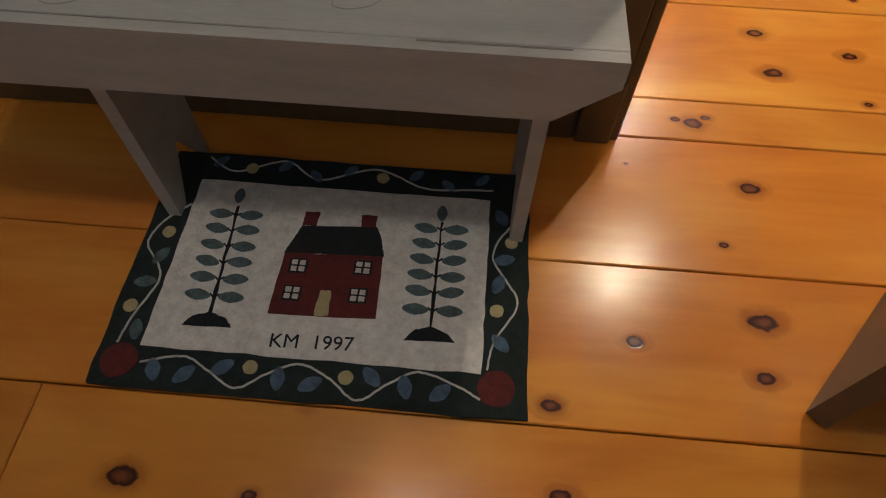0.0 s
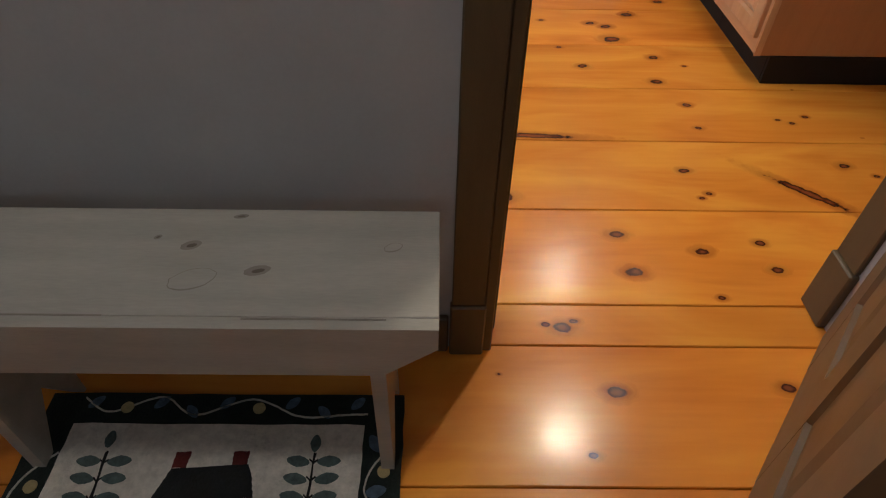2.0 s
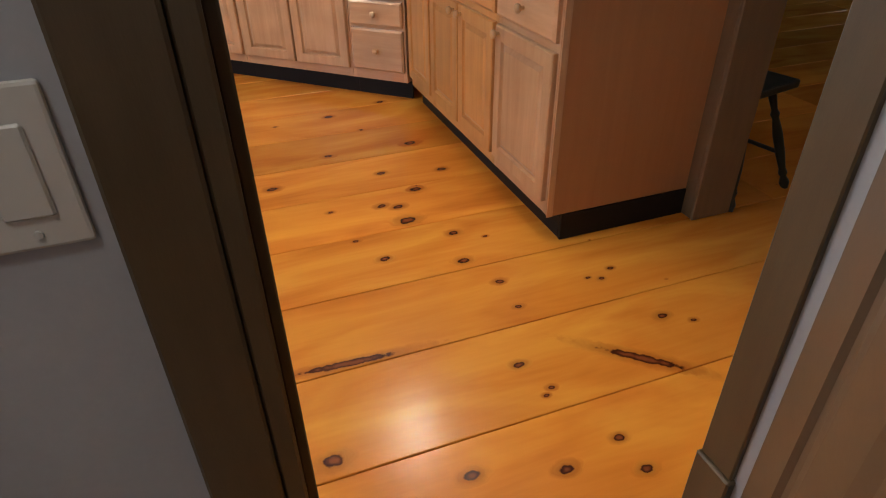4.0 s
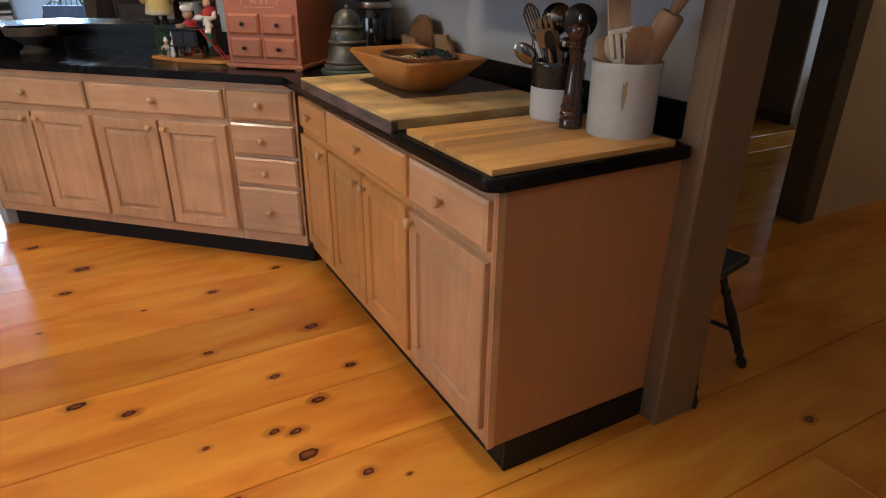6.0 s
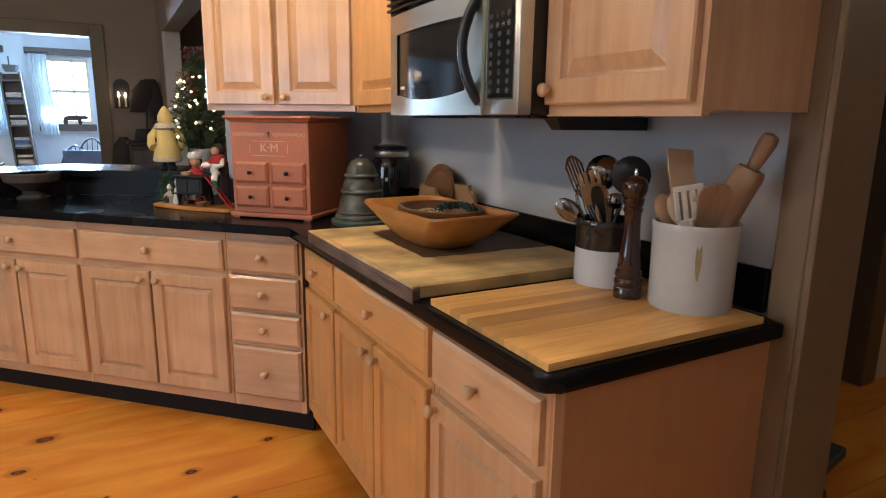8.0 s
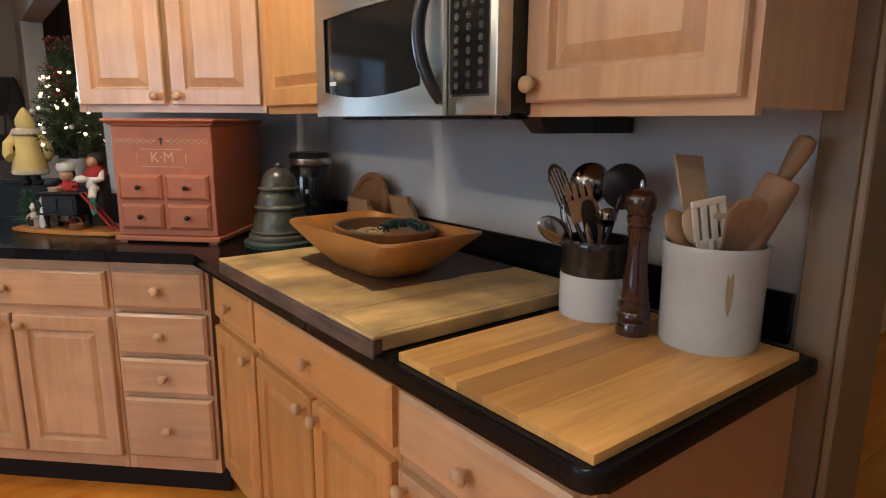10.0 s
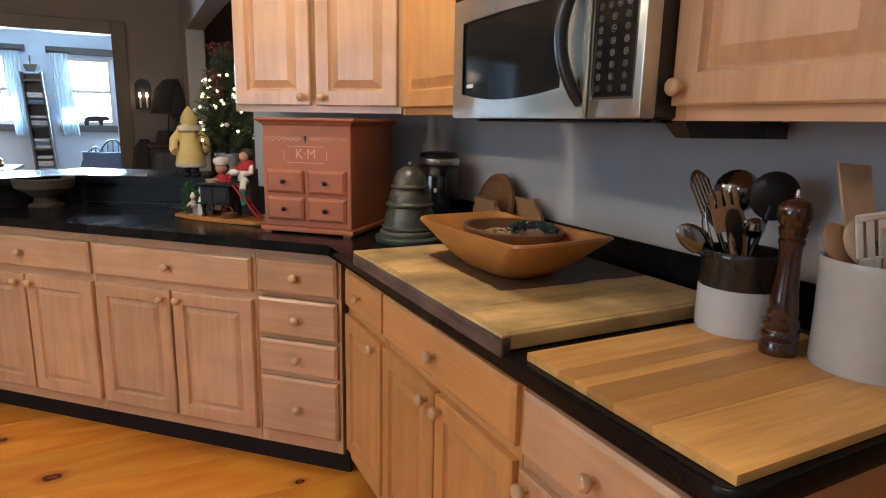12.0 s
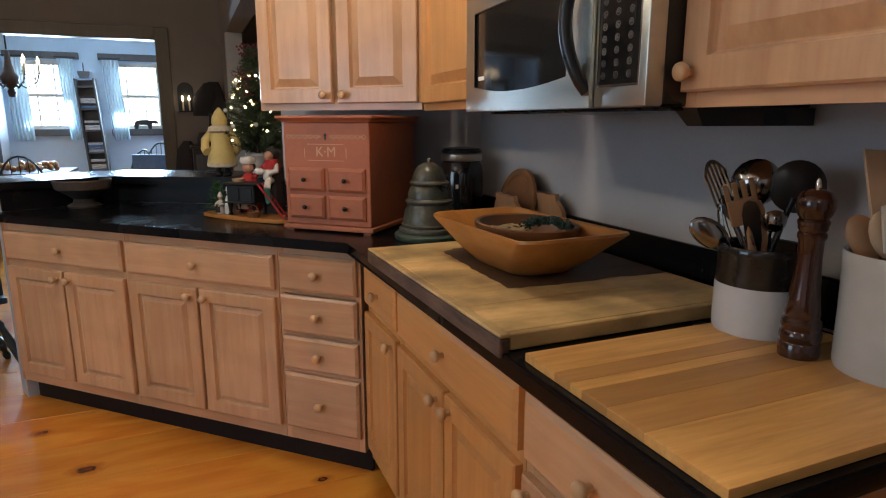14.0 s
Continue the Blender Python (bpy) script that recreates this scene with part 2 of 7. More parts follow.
    ramp.color_ramp.elements[0].position, ramp.color_ramp.elements[0].color = 0.25, (0.78, 0.345, 0.050, 1)
    ramp.color_ramp.elements[1].position, ramp.color_ramp.elements[1].color = 0.80, (0.52, 0.145, 0.018, 1)
    mid = ramp.color_ramp.elements.new(0.55)
    mid.color = (0.66, 0.230, 0.030, 1)
    L(mth("MULTIPLY_ADD", g2.outputs[0], 0.17, mth("MULTIPLY_ADD", g1.outputs[0], 1.0, -0.085)), ramp.inputs[0])
    tone = N("ShaderNodeMapRange")
    tone.inputs[3].default_value, tone.inputs[4].default_value = 0.82, 1.12
    L(info.outputs["Random"], tone.inputs[0])
    t = N("ShaderNodeMix")
    t.data_type, t.blend_type = "RGBA", "MULTIPLY"
    t.inputs[0].default_value = 1
    L(ramp.outputs[0], t.inputs[6])
    L(tone.outputs[0], t.inputs[7])
    h = N("ShaderNodeMix")
    h.data_type = "RGBA"
    L(halo.outputs[0], h.inputs[0])
    L(t.outputs[2], h.inputs[6])
    h.inputs[7].default_value = (0.26, 0.055, 0.010, 1)
    k = N("ShaderNodeMix")
    k.data_type = "RGBA"
    L(heart.outputs[0], k.inputs[0])
    L(h.outputs[2], k.inputs[6])
    # a brown core inside a dark rim
    core = N("ShaderNodeMapRange")
    core.interpolation_type = "SMOOTHSTEP"
    core.inputs[1].default_value, core.inputs[2].default_value = 0.12, 0.52
    core.inputs[3].default_value, core.inputs[4].default_value = 1, 0
    L(best, core.inputs[0])
    hv = N("ShaderNodeMix")
    hv.data_type = "RGBA"
    L(core.outputs[0], hv.inputs[0])
    hv.inputs[6].default_value, hv.inputs[7].default_value = (0.050, 0.011, 0.005, 1), (0.21, 0.055, 0.018, 1)
    L(hv.outputs[2], k.inputs[7])
    L(k.outputs[2], b.inputs["Base Color"])
    sm = N("ShaderNodeTexNoise")
    sm.inputs["Scale"].default_value, sm.inputs["Detail"].default_value = 9, 6
    L(pos, sm.inputs["Vector"])
    L(mth("MULTIPLY_ADD", sm.outputs[0], 0.18, 0.13), b.inputs["Roughness"])
    b.inputs["Specular IOR Level"].default_value = 0.45
    bp = N("ShaderNodeBump")
    bp.inputs["Strength"].default_value, bp.inputs["Distance"].default_value = 0.14, 0.002
    hh = mth("ADD", mth("MULTIPLY", g2.outputs[0], 0.2), mth("MULTIPLY", sm.outputs[0], 0.9))
    L(mth("SUBTRACT", hh, mth("MULTIPLY", heart.outputs[0], 0.6)), bp.inputs["Height"])
    L(bp.outputs[0], b.inputs["Normal"])
    return m


M = {}
M["pine"] = pine_floor()
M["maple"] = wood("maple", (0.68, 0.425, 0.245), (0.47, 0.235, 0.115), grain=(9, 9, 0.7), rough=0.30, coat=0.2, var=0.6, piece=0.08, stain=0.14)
M["maple_h"] = wood("maple_across", (0.68, 0.425, 0.245), (0.47, 0.235, 0.115), grain=(0.7, 9, 9), rough=0.30, coat=0.2, var=0.6, piece=0.08, stain=0.14)
# warm-lit copies of the maple: the lamps' yellow light is mixed into the amber
M["maple_amber"] = wood("warm_lit_maple", (0.66, 0.345, 0.13), (0.46, 0.20, 0.06), grain=(9, 9, 0.7), rough=0.28, coat=0.2, var=0.6, piece=0.06, stain=0.12)
M["maple_amber_h"] = wood("warm_lit_maple_across", (0.66, 0.345, 0.13), (0.46, 0.20, 0.06), grain=(1.1, 14, 14), rough=0.28, coat=0.2, var=0.55, piece=0.06)
M["knob_wood"] = wood("turned_birch", (0.62, 0.40, 0.22), (0.5, 0.3, 0.15), grain=(8, 8, 8), rough=0.3, coat=0.3)
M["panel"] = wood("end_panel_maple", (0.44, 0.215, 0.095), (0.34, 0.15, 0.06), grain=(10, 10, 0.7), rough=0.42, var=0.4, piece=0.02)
M["black_top"] = material("black_laminate", (0.006, 0.006, 0.007), 0.24, var=0.25, bump=0.04, fine=180, spec=0.16)
M["toe"] = material("black_toe_kick", (0.009, 0.009, 0.010), 0.55, bump=0.05, spec=0.25)
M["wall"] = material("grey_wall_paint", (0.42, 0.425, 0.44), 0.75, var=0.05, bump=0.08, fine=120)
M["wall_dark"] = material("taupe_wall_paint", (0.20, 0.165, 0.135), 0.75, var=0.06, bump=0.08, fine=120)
M["wall_blue"] = material("pale_wall_paint", (0.52, 0.61, 0.70), 0.75, var=0.04, bump=0.06, fine=120)
M["wall_sand"] = material("sand_wall_paint", (0.52, 0.42, 0.28), 0.75, var=0.05, bump=0.06, fine=120)
M["ceiling"] = material("white_ceiling", (0.72, 0.70, 0.66), 0.85, var=0.04, bump=0.1, fine=90)
M["ceiling_w"] = material("pale_jamb_paint", (0.45, 0.43, 0.40), 0.5, var=0.06)
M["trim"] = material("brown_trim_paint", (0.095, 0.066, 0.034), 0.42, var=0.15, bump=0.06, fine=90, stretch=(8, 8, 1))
# lighter copy of the brown trim, with the light on these casings in its colour
M["trim_lit"] = material("brown_trim_paint_lit", (0.19, 0.125, 0.07), 0.42, var=0.12, bump=0.06, fine=90, stretch=(8, 8, 1))
M["bench"] = material("worn_grey_paint", (0.42, 0.405, 0.365), 0.55, var=0.14, scale=4, bump=0.12, fine=50, stretch=(1, 6, 6))
M["bench_dark"] = material("dark_worn_knot", (0.14, 0.115, 0.09), 0.6, var=0.3, bump=0.1)
M["bench_wear"] = material("rubbed_wood_mark", (0.27, 0.245, 0.215), 0.6, var=0.2, bump=0.1)
M["door"] = material("tan_door_paint", (0.115, 0.077, 0.046), 0.45, var=0.08, bump=0.06, fine=80)
M["chrome"] = material("chrome", (0.75, 0.75, 0.76), 0.08, 1.0, var=0.03, bump=0)
M["steel"] = material("brushed_steel", (0.58, 0.565, 0.49), 0.32, 1.0, var=0.06, scale=3, bump=0.05, fine=140, stretch=(1, 1, 14))
M["black_plastic"] = material("black_plastic", (0.01, 0.01, 0.011), 0.28, var=0.1, bump=0.03)
M["black_glass"] = material("dark_glass", (0.012, 0.013, 0.014), 0.05, var=0.02, bump=0, spec=0.7)
M["grey_ink"] = material("grey_print", (0.17, 0.17, 0.17), 0.5, var=0.03, bump=0)
M["white_ink"] = material("white_print", (0.75, 0.75, 0.75), 0.5, var=0.03, bump=0)
M["iron"] = material("black_iron", (0.015, 0.015, 0.015), 0.45, 0.4, var=0.25, bump=0.2)


# ---- mesh helpers ----
def link_mesh(name, bm, mat, smooth=False):
    me = bpy.data.meshes.new(name)
    bmesh.ops.recalc_face_normals(bm, faces=bm.faces)
    bm.to_mesh(me)
    bm.free()
    if smooth:
        me.polygons.foreach_set("use_smooth", [True] * len(me.polygons))
        me.set_sharp_from_angle(angle=radians(smooth if smooth > 1 else 40))
    me.materials.append(mat)
    return new(name, me)


def part(name, bm, mat, parent, label="", smooth=False, at=None):
    ob = link_mesh(name, bm, mat, smooth)
    ob.parent = parent
    if at is not None:
        ob.matrix_basis = at
    if label:
        tagged(ob, label)
    return ob


def share(name, ob, parent, m):
    """Another object on ob's mesh."""
    o = new(name, ob.data)
    o.parent = parent
    o.matrix_basis = m
    return o


def thing(name, m, label, category, group="", kind=""):
    ob = new(name)
    ob.empty_display_size = 0.05
    ob.matrix_basis = m
    return tagged(ob, label, category, group, kind)


def structure(name, bm, mat, label, category):
    return tagged(link_mesh(name, bm, mat), label, category, kind="structure")


def BM():
    return bmesh.new()


def box(bm, x0, y0, z0, x1, y1, z1, bevel=0.0, segments=1):
    x0, x1, y0, y1, z0, z1 = min(x0, x1), max(x0, x1), min(y0, y1), max(y0, y1), min(z0, z1), max(z0, z1)
    vs = [bm.verts.new((x, y, z)) for z in (z0, z1) for y in (y0, y1) for x in (x0, x1)]
    fs = [bm.faces.new([vs[i] for i in f]) for f in ((0, 2, 3, 1), (4, 5, 7, 6), (0, 1, 5, 4), (2, 6, 7, 3), (0, 4, 6, 2), (1, 3, 7, 5))]
    if bevel:
        es = {e for f in fs for e in f.edges}
        bmesh.ops.bevel(bm, geom=list(es), offset=bevel, segments=segments, affect="EDGES", profile=0.5)
    return bm


def prism(bm, pts, z0, z1, bevel=0.0, segments=2):
    lo = [bm.verts.new((x, y, z0)) for x, y in pts]
    hi = [bm.verts.new((x, y, z1)) for x, y in pts]
    n = len(pts)
    fs = [bm.faces.new(lo[::-1]), bm.faces.new(hi)]
    for i in range(n):
        fs.append(bm.faces.new((lo[i], lo[(i + 1) % n], hi[(i + 1) % n], hi[i])))
    if bevel:
        es = {e for f in fs[:2] for e in f.edges}
        bmesh.ops.bevel(bm, geom=list(es), offset=bevel, segments=segments, affect="EDGES", profile=0.5)
    return bm


def lathe(bm, profile, seg=24, m=Matrix(), squash=1.0):
    """Revolves (radius, z) pairs round z."""
    rings = []
    for r, z in profile:
        if r < 1e-5:
            rings.append([bm.verts.new(m @ Vector((0, 0, z)))])
        else:
            rings.append([bm.verts.new(m @ Vector((r * math.cos(2 * math.pi * i / seg), squash * r * math.sin(2 * math.pi * i / seg), z))) for i in range(seg)])
    for a, b in zip(rings, rings[1:]):
        if len(a) == 1 and len(b) == 1:
            continue
        for i in range(seg):
            j = (i + 1) % seg
            if len(a) == 1:
                bm.faces.new((a[0], b[j], b[i]))
            elif len(b) == 1:
                bm.faces.new((a[i], a[j], b[0]))
            else:
                bm.faces.new((a[i], a[j], b[j], b[i]))
    for ring, flip in ((rings[0], True), (rings[-1], False)):
        if len(ring) > 1:
            bm.faces.new(ring[::-1] if flip else ring)
    return bm


def tube(bm, pts, r, seg=8, r_end=None):
    """A round bar through points."""
    pts = [Vector(p) for p in pts]
    n, rings = len(pts), []
    u = None
    for i, p in enumerate(pts):
        d = (pts[min(i + 1, n - 1)] - pts[max(i - 1, 0)]).normalized()
        if u is None:
            u = d.orthogonal()
        u = (u - d * d.dot(u)).normalized()
        w = d.cross(u)
        rr = r if r_end is None else r + (r_end - r) * i / (n - 1)
        rings.append([bm.verts.new(p + u * (rr * math.cos(2 * math.pi * k / seg)) + w * (rr * math.sin(2 * math.pi * k / seg))) for k in range(seg)])
    for a, b in zip(rings, rings[1:]):
        for k in range(seg):
            bm.faces.new((a[k], a[(k + 1) % seg], b[(k + 1) % seg], b[k]))
    bm.faces.new(rings[0][::-1])
    bm.faces.new(rings[-1])
    return bm


def along(p, q):
    """The pose that stands local z from p towards q."""
    p, q = Vector(p), Vector(q)
    return Matrix.Translation(p) @ (q - p).to_track_quat("Z", "Y").to_matrix().to_4x4()


def ball(bm, c, r, seg=12, rings=8, sq=(1, 1, 1)):
    prof = [(max(0.0, r * math.sin(math.pi * i / rings)), -r * math.cos(math.pi * i / rings)) for i in range(rings + 1)]
    prof[0], prof[-1] = (0, -r), (0, r)
    return lathe(bm, prof, seg, Matrix.Translation(c) @ Matrix.Diagonal((*sq, 1)))


def panel_front(bm, x0, z0, w, h, loops, back):
    """A slab whose front is worked in steps: loops of (inset, y); back is the y of its rear face."""
    rings = []
    for inset, y in [(0, back)] + loops:
        i = min(inset, w / 2 - 0.002, h / 2 - 0.002)
        rings.append([bm.verts.new((x0 + a, y, z0 + c)) for a, c in ((i, i), (w - i, i), (w - i, h - i), (i, h - i))])
    bm.faces.new(rings[0])
    for a, c in zip(rings, rings[1:]):
        for k in range(4):
            bm.faces.new((a[k], a[(k + 1) % 4], c[(k + 1) % 4], c[k]))
    bm.faces.new(rings[-1][::-1])
    return bm


def loft(bm, rings):
    rs = [[bm.verts.new(p) for p in ring] for ring in rings]
    n = len(rs[0])
    for a, b_ in zip(rs, rs[1:]):
        for i in range(n):
            bm.faces.new((a[i], a[(i + 1) % n], b_[(i + 1) % n], b_[i]))
    bm.faces.new(rs[0][::-1])
    bm.faces.new(rs[-1])
    return bm


# ---- structure ----
def wall_box(name, x0, y0, x1, y1, mat, label, z0=0.0, z1=CEIL):
    return structure(name, box(BM(), x0, y0, z0, x1, y1, z1), mat, label, "wall")


ground = structure("ground", box(BM(), -60, -60, -0.3, 60, 60, -0.25), material("winter_grass", (0.10, 0.11, 0.06), 0.9, var=0.3), "pale winter lawn round the house", "ground")
floor = structure("floor", box(BM(), -2.9, -1.6, -0.2, 8.0, 12.4, -0.022), M["toe"], "wide knotty pine board floor with an orange varnish", "floor")
ceiling = structure("ceiling", box(BM(), -2.9, -1.6, CEIL, 8.0, 12.4, CEIL + 0.1), M["ceiling"], "off-white plaster ceiling", "ceiling")

# entry and the wall with the doorway
WY0, WY1 = 1.726, 1.86
DX0, DX1 = 0.397, 1.187
wall_box("wall_entry_north", -1.9, WY0, DX0, WY1, M["wall"], "warm grey painted wall behind the bench")
wall_box("wall_entry_north_east", DX1, WY0, 2.0, WY1, M["wall"], "warm grey painted wall beside the doorway")
wall_box("wall_over_door", DX0, WY0, DX1, WY1, M["wall"], "warm grey painted wall over the doorway", 2.06)
wall_box("wall_entry_west", -2.0, -1.5, -1.9, WY1, M["wall"], "warm grey painted entry wall")
wall_box("wall_entry_south", -2.0, -1.6, 2.1, -1.5, M["wall"], "warm grey painted entry wall")
wall_box("wall_entry_east", 2.0, -1.5, 2.12, WY1, M["wall"], "warm grey painted entry wall")

# kitchen
DG = radians(44)
C44, S44 = math.cos(DG), math.sin(DG)


def diag(u, v):
    """Plan point: u metres along the angled cabinet front from its inner corner, v metres behind that front."""
    return (1.395 - C44 * u + S44 * v, 4.450 + S44 * u + C44 * v)


WALL_V = 0.672
corner_w = (2.0, 4.80)
diag_end = diag(0.80, WALL_V)
nrm = (S44, C44)
EY = 2.92
wall_box("wall_kitchen_east", 2.0, EY, 2.12, 4.80, M["wall"], "cool grey painted kitchen wall over the counter")
structure("wall_kitchen_angled", prism(BM(), [corner_w, diag_end, (diag_end[0] + 0.12 * nrm[0], diag_end[1] + 0.12 * nrm[1]), (2.12, 4.82)], 0, CEIL), M["wall"], "cool grey painted wall set at an angle", "wall")
wall_box("wall_over_hall_opening", 2.0, WY1, 2.12, EY, M["wall"], "grey painted wall over the wide opening", 2.08)
wall_box("wall_kitchen_west_south", -2.72, WY1, -2.6, 2.7, M["wall"], "grey painted kitchen wall")
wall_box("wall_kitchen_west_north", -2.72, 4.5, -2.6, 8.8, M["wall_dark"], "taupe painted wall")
wall_box("wall_kitchen_west_under", -2.72, 2.7, -2.6, 4.5, M["wall"], "grey painted wall under the window", 0, 0.9)
wall_box("wall_kitchen_west_over", -2.72, 2.7, -2.6, 4.5, M["wall"], "grey painted wall over the window", 2.1)
wall_box("wall_kitchen_south_west", -2.72, WY0, -1.9, WY1, M["wall"], "grey painted kitchen wall")

# living room beyond the bar
LY = 8.80
OX = 0.705
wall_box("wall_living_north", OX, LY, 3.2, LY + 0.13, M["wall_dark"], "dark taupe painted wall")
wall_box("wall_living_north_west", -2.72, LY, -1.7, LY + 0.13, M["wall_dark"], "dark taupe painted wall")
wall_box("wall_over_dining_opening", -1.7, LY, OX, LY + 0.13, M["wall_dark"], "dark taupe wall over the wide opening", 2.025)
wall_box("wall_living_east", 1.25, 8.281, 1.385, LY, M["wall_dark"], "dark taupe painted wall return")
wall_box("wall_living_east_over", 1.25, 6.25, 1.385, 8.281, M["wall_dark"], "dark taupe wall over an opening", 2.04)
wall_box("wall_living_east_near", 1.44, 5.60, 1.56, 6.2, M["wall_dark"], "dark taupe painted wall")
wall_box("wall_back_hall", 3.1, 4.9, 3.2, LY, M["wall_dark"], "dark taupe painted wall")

# dining room
wall_box("wall_dining_west", -2.72, LY + 0.13, -2.6, 12.0, M["wall_blue"], "pale blue-white painted wall")
wall_box("wall_dining_east", 1.9, LY + 0.13, 2.0, 12.0, M["wall_blue"], "pale blue-white painted wall")
WIN = [(-1.06, -0.42), (0.0, 0.62)]
WZ0, WZ1 = 1.20, 2.06
xs = [-2.72, WIN[0][0], WIN[0][1], WIN[1][0], WIN[1][1], 2.0]
for i, nm in ((0, "west"), (2, "mid"), (4, "east")):
    wall_box("wall_dining_north_" + nm, xs[i], 12.0, xs[i + 1], 12.15, M["wall_blue"], "pale blue-white painted wall between windows")
for i, (a, b) in enumerate(WIN):
    wall_box("wall_dining_north_under_%d" % (i + 1), a, 12.0, b, 12.15, M["wall_blue"], "pale wall under the window", 0, WZ0)
    wall_box("wall_dining_north_over_%d" % (i + 1), a, 12.0, b, 12.15, M["wall_blue"], "pale wall over the window", WZ1)

# hall and bedroom past the opening
wall_box("wall_hall_south", 2.12, 1.0, 8.0, 1.1, M["wall_sand"], "sand painted hall wall")
wall_box("wall_hall_north", 4.09, 3.70, 8.0, 3.82, M["wall_sand"], "sand painted hall wall")
wall_box("wall_hall_north_west", 2.12, 3.70, 2.9, 3.82, M["wall_sand"], "sand painted hall wall")
wall_box("wall_over_bedroom_door", 2.9, 3.70, 4.09, 3.82, M["wall_sand"], "sand painted wall over the doorway", 2.05)
wall_box("wall_bedroom_partition", 6.36, 5.32, 6.50, 6.9, M["wall_dark"], "dark olive painted wall panel")
wall_box("wall_bedroom_north", 3.2, 6.9, 8.0, 7.0, M["wall_blue"], "pale blue bedroom wall")
wall_box("wall_bedroom_east", 7.9, 1.1, 8.0, 4.2, M["wall_blue"], "pale blue bedroom wall")
wall_box("wall_bedroom_east_middle", 7.9, 5.0, 8.0, 5.85, M["wall_blue"], "pale blue bedroom wall")
# opening added out of view for the bedroom fill
wall_box("wall_bedroom_east_under", 7.9, 4.2, 8.0, 5.0, M["wall_blue"], "pale blue wall under the added unseen opening", 0, 0.9)
wall_box("wall_bedroom_east_head", 7.9, 4.2, 8.0, 5.0, M["wall_blue"], "pale blue wall over the added unseen opening", 2.0)
wall_box("wall_bedroom_east_north", 7.9, 6.5, 8.0, 6.9, M["wall_blue"], "pale blue bedroom wall")
wall_box("wall_bedroom_east_over", 7.9, 5.85, 8.0, 6.5, M["wall_blue"], "pale blue wall over the glazed door", 2.05)


def casing_leg(bm, x0, x1, yf, yb, z1, base=0.16):
    """A flat casing board with a beaded edge on a taller, thicker foot block."""
    box(bm, x0, yf, base, x1, yb, z1, 0.003)
    box(bm, x0 - 0.003, yf - 0.006, 0, x1 + 0.004, yb, base, 0.004)
    return bm


def trim_piece(name, bm, label, mat="trim"):
    return tagged(link_mesh(name, bm, M[mat]), label, "trim", kind="structure")


trim_piece("trim_door_casing", casing_leg(BM(), 0.324, DX0 - 0.0065, WY0 - 0.018, WY0, 2.06), "dark brown painted door casing on a foot block")
b = box(BM(), DX0 - 0.006, WY0 - 0.012, 0, DX0 + 0.016, WY1 + 0.012, 2.06, 0.003)
box(b, DX0 + 0.0155, WY0 + 0.05, 0, DX0 + 0.028, WY1 - 0.03, 2.05, 0.002)
trim_piece("trim_door_jamb", b, "dark brown painted door jamb with a stop bead")
trim_piece("trim_door_head", box(BM(), 0.322, WY0 - 0.018, 2.06, 1.30, WY0, 2.16, 0.003), "dark brown painted head casing")
b = box(BM(), DX1 - 0.012, WY0 + 0.065, 0.17, DX1 + 0.012, WY1 + 0.012, 2.06, 0.003)
box(b, DX1 - 0.02, WY0 + 0.06, 0, DX1 + 0.012, WY1 + 0.016, 0.17, 0.004)
trim_piece("trim_hinge_jamb", b, "brown painted hinge jamb with a foot block")
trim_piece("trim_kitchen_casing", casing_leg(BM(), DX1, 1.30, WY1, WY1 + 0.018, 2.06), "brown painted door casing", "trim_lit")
trim_piece("baseboard", box(BM(), -1.9, WY0 - 0.016, 0, 0.318, WY0, 0.115, 0.004), "dark brown painted baseboard")
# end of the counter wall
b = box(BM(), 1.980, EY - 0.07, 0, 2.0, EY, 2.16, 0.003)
trim_piece("trim_opening_casing", b, "brown painted casing at the end of the counter, in a lit tone", "trim_lit")
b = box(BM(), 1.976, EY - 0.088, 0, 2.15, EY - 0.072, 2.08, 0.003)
trim_piece("trim_opening_jamb", b, "brown painted jamb lining of the wide opening, in a lit tone", "trim_lit")
trim_piece("trim_hall_casing", box(BM(), 2.12, EY - 0.07, 0, 2.14, EY + 0.02, 2.12, 0.003), "brown painted casing in a lit tone", "trim_lit")
# dining opening
b = box(BM(), OX - 0.02, LY - 0.02, 0, OX + 0.095, LY, 2.125, 0.004)
box(b, OX - 0.02, LY, 0, OX, LY + 0.15, 2.02, 0.003)
trim_piece("trim_dining_casing", b, "dark brown casing of the wide dining opening")
trim_piece("trim_dining_head", box(BM(), -1.8, LY - 0.02, 2.015, OX - 0.021, LY + 0.15, 2.125, 0.004), "dark brown head casing")
trim_piece("trim_bedroom_casing", box(BM(), 4.03, 3.68, 0, 4.16, 3.84, 2.1, 0.004), "dark brown door casing")
# dark partition's end face in white, so its daylight is in the colour
trim_piece("trim_partition_end", box(BM(), 6.355, 5.30, 0, 6.505, 5.3185, 2.40, 0.003), "end of the bedroom partition, whitened for the daylight on it", "ceiling")
trim_piece("baseboard_bedroom", box(BM(), 6.345, 5.30, 0, 6.3545, 6.9, 0.11, 0.002), "dark brown painted baseboard")
trim_piece("trim_living_jamb", box(BM(), 1.247, 8.20, 0, 1.388, 8.28, 2.039, 0.004), "pale painted jamb of an opening", "ceiling_w")


# ---- cabinets ----
KNOB_PROF = [(0.007, 0), (0.007, 0.010), (0.013, 0.014), (0.0165, 0.021), (0.015, 0.027), (0.009, 0.031), (0, 0.032)]
